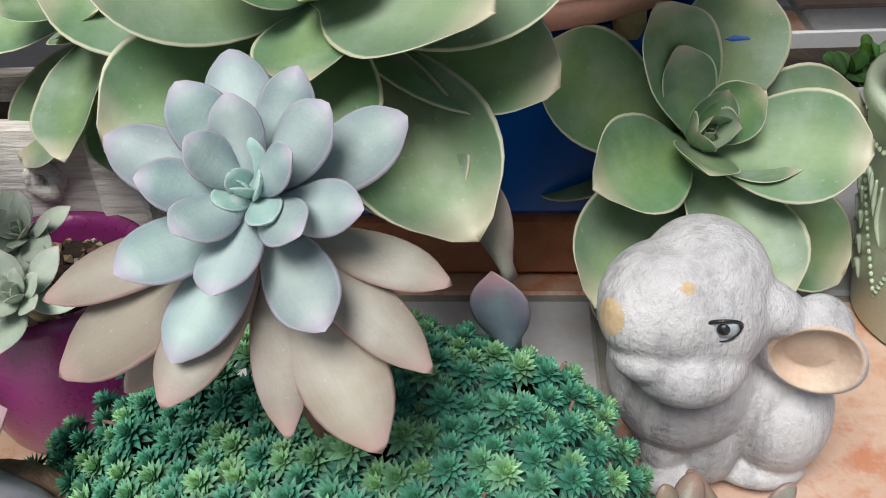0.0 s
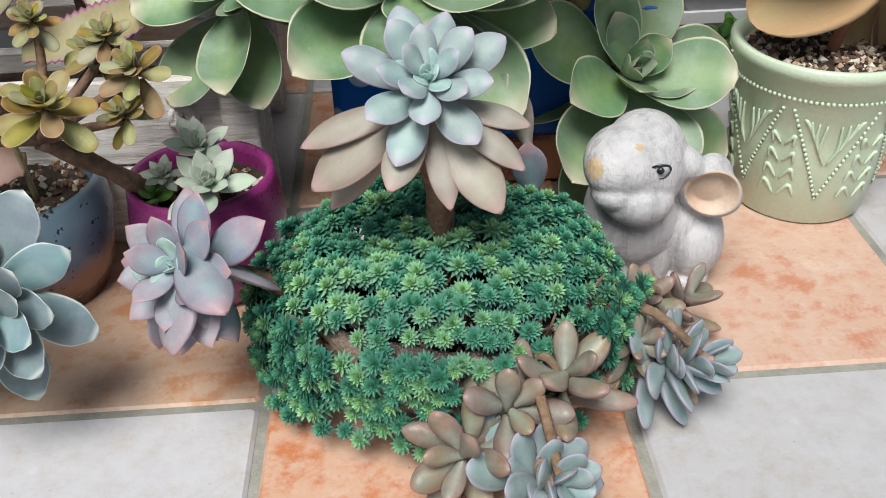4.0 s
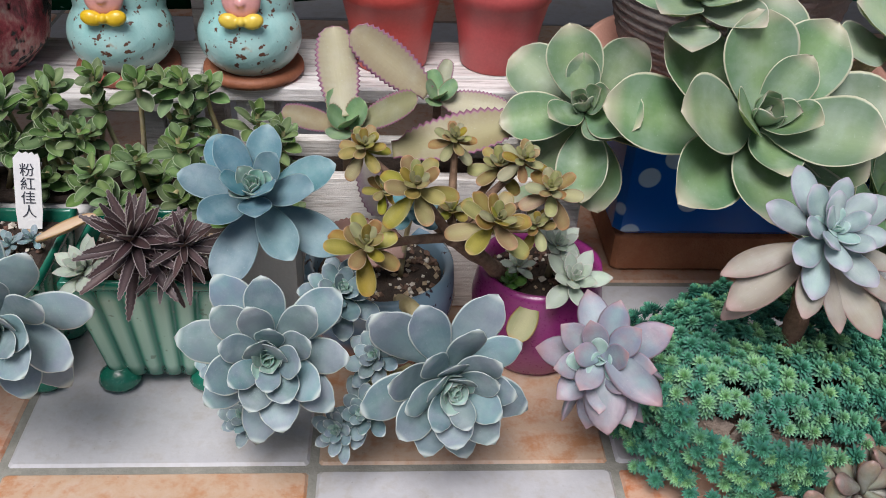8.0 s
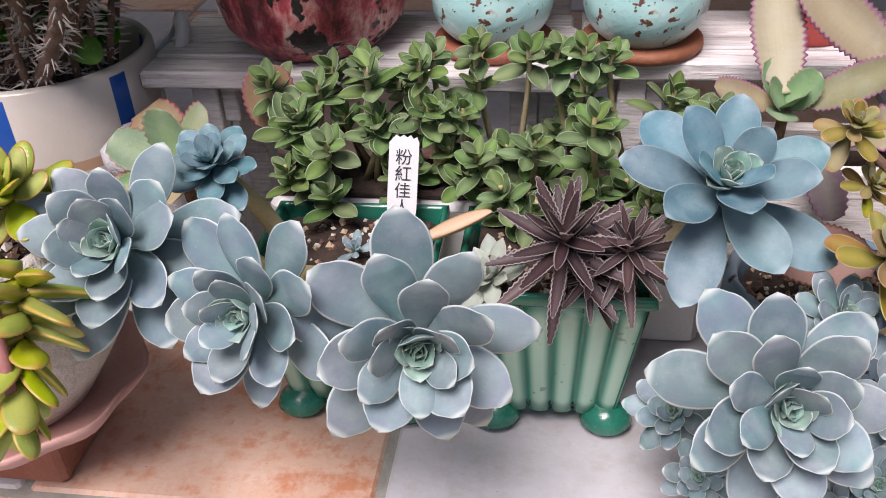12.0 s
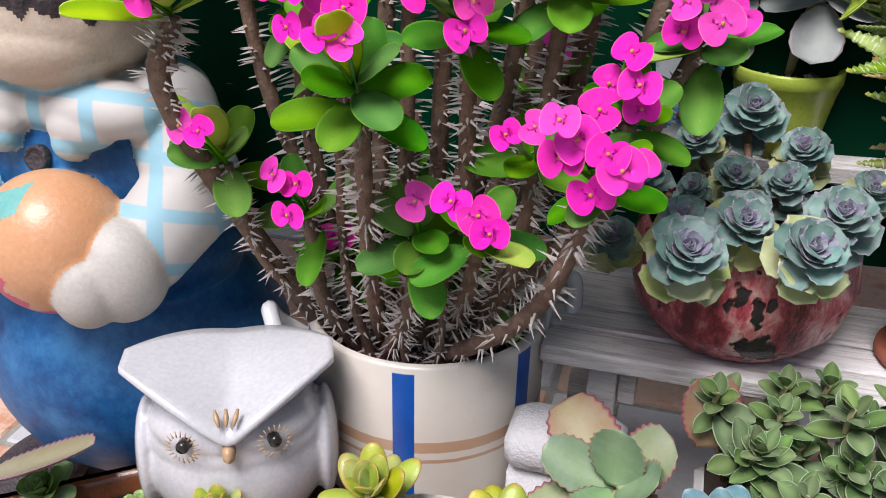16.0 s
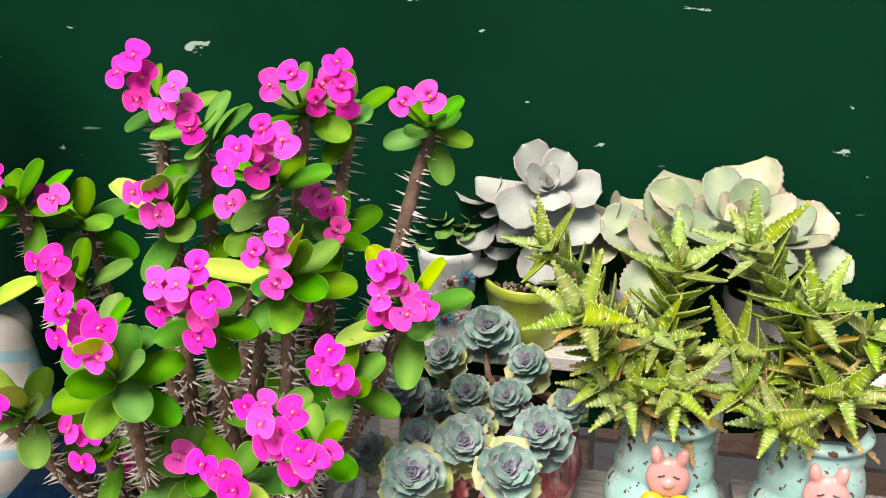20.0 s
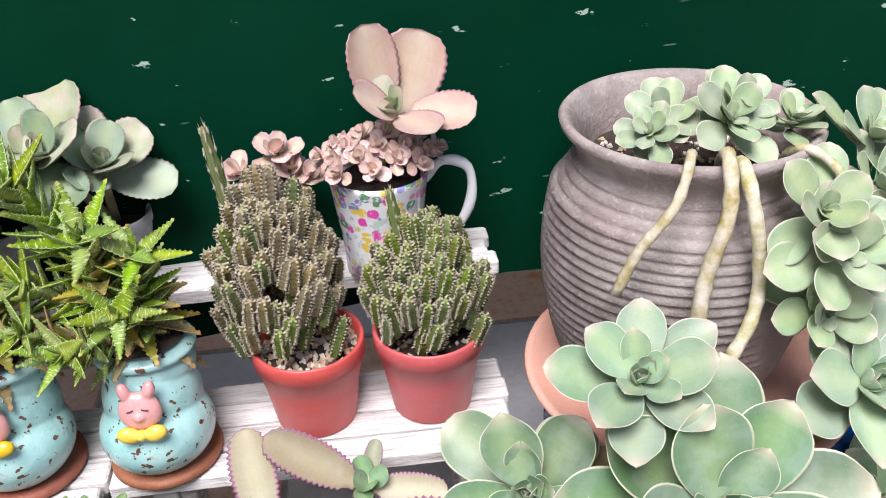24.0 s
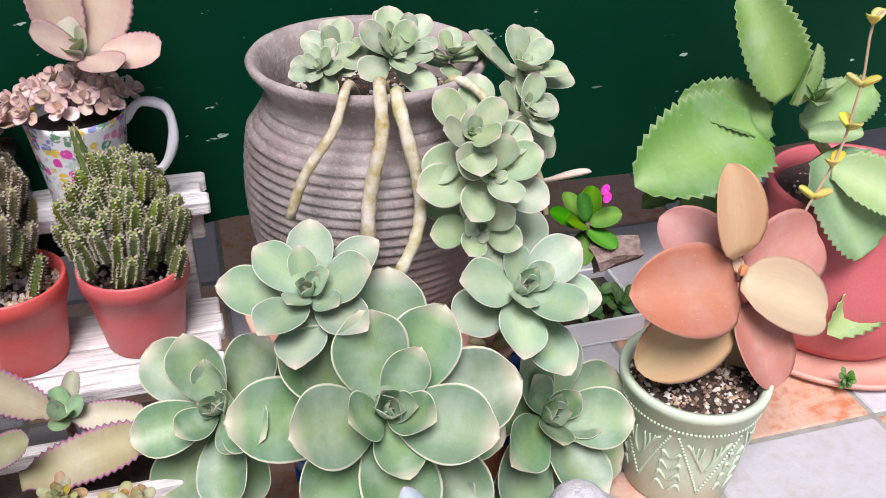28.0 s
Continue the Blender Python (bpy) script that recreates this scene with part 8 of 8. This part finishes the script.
stem(t, (b, b.lerp(PKC, 0.5), PKC), 0.004, 0.003, PALE_STEM, 7, 5)
for p0, p1, nrm, w in (((-0.258, 0.482, 0.368), (-0.271, 0.49, 0.432), (0.3, -0.9, 0.3), 0.85), ((-0.247, 0.485, 0.364), (-0.227, 0.5, 0.422), (0, -0.9, 0.35), 1.1), ((-0.238, 0.475, 0.373), (-0.196, 0.45, 0.371), (0.1, -0.6, 0.8), 1.05), ((-0.251, 0.47, 0.372), (-0.282, 0.45, 0.396), (-0.1, -0.6, 0.8), 0.95), ((-0.248, 0.47, 0.37), (-0.226, 0.43, 0.369), (0.1, -0.5, 0.8), 1.0), ((-0.254, 0.49, 0.369), (-0.253, 0.51, 0.415), (0, -0.9, 0.3), 1.0)):
    laid(t, PINK_K[0], p0, p1, nrm, w)
rosette(t, b, PALE_K, PKC, (-0.1, -0.5, 0.8), 0.026, 6, 42, 78, 1.0, 0.1, 0.5, 1.0, 20, 542, 6)
for k in range(22):
    a, q = k * 2.4, math.sqrt((k + 0.5) / 22)
    c = b + Vector((0.045 * q * math.cos(a), 0.034 * q * math.sin(a) - 0.006, 0.022 + 0.02 * (1 - q)))
    rosette(t, b, PINK_SMALL, c, (1.2 * q * math.cos(a), -0.4 + 0.8 * q * math.sin(a), 0.8), 0.014, 8, 5, 70, 1.0, 0.4, 0.55, 1.0, 40 * k, 550 + k, 8)



# ---- cascade from the stoneware jar ----
CASC = leafy("cascade_leaf", (0.25, 0.34, 0.2), (0.34, 0.42, 0.24), (0.52, 0.52, 0.38), 0.1, (0.5, 0.43, 0.36), 0.5, bloom=0.12)
LEAF_CASC = [leaf_mesh("leaf", CASC, width=0.6, thick=0.1, peak=0.66, blunt=0.46, neck=0.26, cup=0.16, bend=0.08, point=0.04)]
JB = Vector((-0.05, 0.42, SZ + 0.19))
casc = plant("cascading_rosettes", JB, "pale green rosettes spilling from the jar on thick bare stems")


def vine(pts, r0, r1, bumps=0.1):
    line = [Vector(p) for p in pts]
    st = stem(casc, line, r0 * 0.68, r1 * 0.68, VINE_SKIN, 10, 24, bumps, "vine")
    return st


vine((JB + Vector((-0.01, -0.01, 0)), (-0.078, 0.36, 0.376), (-0.093, 0.338, 0.355), (-0.114, 0.337, 0.325), (-0.126, 0.34, 0.293)), 0.0045, 0.0055)
vine((JB + Vector((0.012, -0.01, 0)), (-0.059, 0.352, 0.378), (-0.063, 0.33, 0.351), (-0.073, 0.328, 0.307), (-0.076, 0.325, 0.269)), 0.006, 0.008)
vine((JB + Vector((0.025, -0.01, 0)), (-0.048, 0.352, 0.37), (-0.045, 0.332, 0.344), (-0.037, 0.33, 0.301), (-0.043, 0.32, 0.276), (-0.058, 0.312, 0.251)), 0.007, 0.0065)
vine((JB + Vector((0.05, -0.01, 0.0)), (-0.004, 0.37, 0.369), (0.012, 0.355, 0.363), (0.022, 0.345, 0.345), (0.056, 0.35, 0.301), (0.062, 0.34, 0.268)), 0.005, 0.004)
for k, (c, r, ax) in enumerate((((-0.075, 0.415, 0.378), 0.026, (-0.2, -0.5, 0.8)), ((-0.091, 0.4, 0.374), 0.02, (-0.4, -0.5, 0.8)), ((-0.04, 0.395, 0.382), 0.03, (0.1, -0.6, 0.75)), ((-0.026, 0.41, 0.384), 0.026, (0.2, -0.5, 0.8)), ((0.003, 0.395, 0.378), 0.022, (0.1, -0.2, 0.95)), ((0, 0.335, 0.342), 0.037, (-0.1, -0.7, 0.6)), ((0.046, 0.355, 0.347), 0.03, (0.4, -0.6, 0.6)), ((0.054, 0.385, 0.367), 0.034, (0.3, -0.4, 0.85)), ((0.01, 0.322, 0.317), 0.04, (0.05, -0.75, 0.55)), ((0.029, 0.34, 0.327), 0.028, (0.3, -0.7, 0.5)), ((0.002, 0.315, 0.281), 0.034, (-0.1, -0.75, 0.4)))):
    rosette(casc, JB, LEAF_CASC, c, ax, r * 1.3, 9, 0, 46, 1.0, 0.3, 0.6, 1.0, 40 * k, 600 + k, 8)
    rosette(casc, JB, LEAF_CASC, c, ax, r * 0.5, 6, 35, 80, 1.05, 0.12, 0.4, 1.0, 40 * k, 620 + k, 6)

# ---- red-leaved kalanchoe in the mint pot ----
REDK = leafy("brick_red_leaf", (0.35, 0.15, 0.115), (0.43, 0.21, 0.16), (0.46, 0.22, 0.16), 0.08, None, 0.65, value=0.15, bloom=0.1)
TANK = leafy("tan_felt_leaf", (0.4, 0.27, 0.15), (0.46, 0.36, 0.2), (0.48, 0.32, 0.2), 0.08, None, 0.65, value=0.12)
PEACHK = leafy("peach_felt_leaf", (0.56, 0.29, 0.15), (0.6, 0.36, 0.2), (0.6, 0.3, 0.18), 0.08, None, 0.65, value=0.08)
felt = [leaf_mesh("leaf", m, width=0.74, thick=0.06, peak=0.5, blunt=0.45, neck=0.3, cup=0.12, bend=-0.12, fold=0.12, ring=12, rows=12) for m in (REDK, TANK, PEACHK)]
RB = Vector((0.2, 0.308, 0.108))
RC = Vector((0.225, 0.315, 0.195))
t = plant("felt_kalanchoe", RB, "kalanchoe with large brick red and tan felt leaves")
stem(t, (RB, RB.lerp(RC, 0.5), RC), 0.0045, 0.0035, plain("rust_stem", (0.36, 0.14, 0.08), (0.44, 0.22, 0.12), 60, 0.7), 8, 5)
for p0, p1, nrm, w, m in (
    ((0.221, 0.312, 0.189), (0.12, 0.285, 0.223), (-0.15, -0.75, 0.65), 0.92, 0), ((0.225, 0.312, 0.197), (0.301, 0.285, 0.17), (0.15, -0.7, 0.7), 1.0, 1),
    ((0.219, 0.315, 0.222), (0.198, 0.312, 0.302), (0, -0.97, 0.2), 0.72, 2), ((0.221, 0.315, 0.173), (0.135, 0.29, 0.143), (-0.1, -0.85, 0.5), 0.92, 1),
    ((0.23, 0.312, 0.173), (0.249, 0.262, 0.123), (0.2, -0.85, 0.45), 1.05, 0), ((0.226, 0.325, 0.193), (0.168, 0.345, 0.247), (-0.1, -0.8, 0.6), 0.95, 0),
    ((0.236, 0.325, 0.197), (0.328, 0.345, 0.209), (0.1, -0.8, 0.6), 0.95, 0), ((0.229, 0.32, 0.15), (0.226, 0.31, 0.084), (-0.1, -0.9, 0.3), 0.85, 1), ((0.239, 0.325, 0.145), (0.261, 0.315, 0.065), (0.1, -0.9, 0.3), 0.8, 1)):
    laid(t, felt[m], p0, p1, nrm, w)
rosette(t, RB, [felt[2]], RC + Vector((0, 0, 0.008)), (0, -0.3, 1), 0.014, 4, 40, 80, 1.0, 0.1, 0.5)
# the embossed bands and triangles of the mint pot
ep = [o for o in scene.objects if o.name == "embossed_pot"][0]
bead_v, bead_f, bead_u = lathe([(0.0001, 0.0009), (0.001, 0.0006), (0.0015, -0.0002)], 8)
bead = mesh_from("bead", bead_v, bead_f, MINT, bead_u)


def on_pot(a, z):
    r = 0.047 + (0.0605 - 0.047) * z / 0.111 + 0.0002
    return Matrix.Translation((r * math.sin(a), -r * math.cos(a), z)) @ Matrix.Rotation(a, 4, "Z") @ Matrix.Rotation(radians(84), 4, "X")


for k in range(110):
    part("bead", bead, ep, on_pot(2 * math.pi * k / 110, 0.098))
for q in range(6):
    a0 = q * math.pi / 3 - 0.2
    for k in range(20):
        s = k / 19
        for sg in (-1, 1):
            part("bead", bead, ep, on_pot(a0 + sg * 0.46 * (1 - s), 0.09 - 0.066 * s))


def relief(points, r):
    """A raised line on the pot's side; points: (angle, height)."""
    line = bezier([on_pot(a, z).translation for a, z in points], 14)
    v, f, u = tube(line, [r * math.sin(math.pi * (0.12 + 0.8 * k / len(line))) for k in range(len(line))], 7)
    part("relief_scroll", mesh_from("relief_scroll", v, f, MINT, u), ep)


for q in range(6):
    a0 = q * math.pi / 3 - 0.2
    for sg in (-1, 1):
        for k in range(4):
            relief([(a0 + sg * (0.02 + 0.03 * k), 0.052 + 0.004 * k), (a0 + sg * (0.1 + 0.06 * k), 0.064 + 0.006 * k), (a0 + sg * (0.08 + 0.085 * k), 0.082 + 0.001 * k)], 0.0013)
            relief([(a0 + math.pi / 6 + sg * 0.02, 0.022 + 0.014 * k), (a0 + math.pi / 6 + sg * (0.16 - 0.012 * k), 0.032 + 0.013 * k), (a0 + math.pi / 6 + sg * (0.24 - 0.04 * k), 0.024 + 0.013 * k)], 0.0014)

# ---- big green kalanchoe in the red planter ----
GREENK = [toothed("mother_leaf", (0.12, 0.23, 0.065), (0.23, 0.36, 0.13), (0.2, 0.28, 0.12), width=0.56, serr=15, tooth=0.03, blunt=0.55, peak=0.42, neck=0.5, bloom=0.12, cup=0.2, bend=-0.12, rim_w=0.07, fold=0.15), toothed("mother_leaf_pale", (0.22, 0.36, 0.12), (0.33, 0.46, 0.18), (0.3, 0.38, 0.16), width=0.5, serr=15, tooth=0.03, blunt=0.55, peak=0.42, neck=0.5, bloom=0.1, cup=0.2, bend=-0.05, rim_w=0.07, fold=0.15)]
GB = Vector((0.475, 0.47, 0.157))
GC2 = Vector((0.379, 0.46, 0.251))
t = plant("mother_kalanchoe", GB, "large green kalanchoe with broad toothed leaves")
stem(t, (GB, GB.lerp(GC2, 0.6), GC2), 0.007, 0.005, PALE_STEM, 8, 6)
for p0, p1, nrm, w, k in (
    ((0.313, 0.45, 0.257), (0.181, 0.41, 0.248), (-0.15, -0.6, 0.8), 1.2, 0), ((0.342, 0.47, 0.251), (0.248, 0.47, 0.292), (-0.1, -0.6, 0.8), 0.95, 0), ((0.35, 0.47, 0.281), (0.304, 0.49, 0.381), (-0.1, -0.95, 0.25), 0.95, 0),
    ((0.353, 0.46, 0.277), (0.374, 0.46, 0.331), (0.4, -0.8, 0.3), 0.85, 0), ((0.372, 0.46, 0.252), (0.46, 0.47, 0.282), (0.1, -0.7, 0.7), 0.9, 0), ((0.374, 0.43, 0.236), (0.411, 0.37, 0.156), (0.1, -0.85, 0.5), 1.5, 0),
    ((0.501, 0.42, 0.119), (0.392, 0.37, 0.067), (-0.1, -0.85, 0.5), 0.85, 1), ((0.314, 0.45, 0.24), (0.198, 0.43, 0.212), (-0.1, -0.5, 0.85), 0.6, 0), ((0.337, 0.47, 0.218), (0.257, 0.46, 0.172), (-0.1, -0.7, 0.7), 0.8, 0),
    ((0.382, 0.42, 0.225), (0.469, 0.38, 0.186), (0.1, -0.8, 0.6), 1.0, 1), ((0.364, 0.44, 0.253), (0.408, 0.42, 0.26), (0.1, -0.7, 0.7), 0.9, 1)):
    laid(t, GREENK[k], p0, p1, nrm, w)
rosette(t, GB, [GREENK[0]], GC2 + Vector((0, 0, 0.03)), (0, -0.2, 1), 0.04, 6, 30, 75, 1.0, 0.2, 0.5, 1.0, 0, 640)
LANTERN = leafy("lantern_leaf", (0.5, 0.42, 0.08), (0.56, 0.5, 0.14), (0.5, 0.45, 0.12), 0.1, None, 0.5)
LANTERN_G = leafy("lantern_green_leaf", (0.25, 0.36, 0.06), (0.36, 0.45, 0.1), (0.4, 0.45, 0.15), 0.1, None, 0.5)
lan = [leaf_mesh("leaf", m, width=0.72, thick=0.4, peak=0.5, blunt=0.5, neck=0.5, cup=0.3, bend=0.15, ring=8, rows=7) for m in (LANTERN, LANTERN_G)]
HB = Vector((0.379, 0.4, 0.38))
t = plant("hanging_string_plant", (0.53, 0.42, 0.16), "hanging string plant with paired yellow lantern leaves")
o = t.location
line = bezier(((0.53, 0.42, 0.16), (0.53, 0.4, 0.26), HB, (0.362, 0.39, 0.322), (0.35, 0.38, 0.271), (0.326, 0.37, 0.23), (0.296, 0.36, 0.188), (0.269, 0.35, 0.19)), 42)
v, f, u = tube([p - o for p in line], [0.0013] * len(line), 6)
part("string", mesh_from("string", v, f, plain("rosy_string", (0.4, 0.25, 0.18), (0.46, 0.34, 0.24), 60, 0.6), u), t)
for k in range(14, len(line), 4):
    for s in (0, 180):
        part("leaf", lan[0 if k < 34 else 1], t, Matrix.Translation(line[k] - o) @ pose(0, 0, 0, 20, 0, 60 + s + 30 * k) @ Matrix.Scale(0.016 if k < 36 else 0.012, 4))
t = plant("wall_sprout", (0.41, 0.352, 0.012), "tiny green sprout growing from the planter's drain hole")
rosette(t, t.location, LEAF_JADE, (0.41, 0.35, 0.022), (0, -0.8, 0.5), 0.012, 14, -10, 75, 1.0, 0.5, 0.5, 1.0, 0, 660)

# ---- white tray, seedling, bark ----
TRAY = plain("white_tray", (0.66, 0.68, 0.7), (0.72, 0.74, 0.76), 10, 0.4)
t = thing("white_tray", (0.13, 0.49, 0), "white plastic tray with dark soil and small leaves", "tray")
for nm, a in (("base", (0, 0, 0, 0.127, 0.1, 0.004)), ("rim", (0, 0, 0.0042, 0.127, 0.004, 0.032)), ("rim", (0, 0.096, 0.0042, 0.127, 0.1, 0.032)), ("rim", (0, 0.0042, 0.0042, 0.004, 0.0958, 0.032)), ("rim", (0.123, 0.0042, 0.0042, 0.127, 0.0958, 0.032))):
    v, f, u = box_set(*a, 0.001)
    part(nm, mesh_from(nm, v, f, TRAY, u, False), t)
v, f, u = box_set(0.0045, 0.0045, 0.0045, 0.1225, 0.0955, 0.02, 0.001)
part("soil", mesh_from("soil", v, f, SOIL, u, False), t)
t = plant("tray_jade", (0.22, 0.52, 0.02), "small dark green jade leaves in the white tray")
for k in range(5):
    rosette(t, t.location, LEAF_JADE, (0.2 + 0.012 * k, 0.51 + 0.012 * (k % 3), 0.036), (0.2, -0.4, 0.8), 0.022, 7, 0, 60, 1.0, 0.5, 0.6, 1.0, 60 * k, 670 + k, 9)
SB = Vector((0.149, 0.44, 0.191))
t = plant("thorn_seedling", (SB.x, SB.y, 0.163), "young crown of thorns seedling with glossy green leaves", "seedling")
stem(t, ((SB.x, SB.y, 0.163), SB), 0.003, 0.0025, EU_BARK, 6, 4)
rosette(t, t.location, LEAF_EU, SB, (0.1, -0.4, 0.85), 0.042, 9, -5, 55, 1.0, 0.3, 0.7, 1.0, 10, 680, 10)
part("flower", FLOWER, t, to_axis(Vector((0.158, 0.43, 0.225)) - t.location, (0.4, -0.8, 0.3), 30) @ Matrix.Scale(0.008, 4))
part("dry_leaf", leaf_mesh("leaf", leafy("cream_dry_leaf", (0.6, 0.48, 0.36), (0.66, 0.56, 0.44), (0.6, 0.45, 0.36), 0.1, None, 0.6), width=0.2, thick=0.1, peak=0.7, blunt=0.4, neck=0.4, cup=0.3, bend=0.02), t, Matrix.Translation(Vector((0.091, 0.42, 0.251)) - t.location) @ pose(0, 0, 0, 0, 0, -85) @ Matrix.Scale(0.048, 4), "curled cream dry leaf")
v, f, u = tube([Vector((0.148, 0.42, 0.163)) - Vector((0, 0, 0)), Vector((0.167, 0.42, 0.168)), Vector((0.191, 0.42, 0.17))], [0.013, 0.014, 0.011], 11)
rb = random.Random(5)
v = [Vector(q) + Vector((rb.uniform(-1, 1), rb.uniform(-1, 1), rb.uniform(-1, 1))) * 0.0025 for q in v]
tagged(part("bark_piece", mesh_from("bark", v, f, plain("grey_bark", (0.16, 0.1, 0.085), (0.34, 0.25, 0.22), 120, 0.9, 0.004), u, False)), "rough piece of grey-brown bark lying on the saucer", "bark")
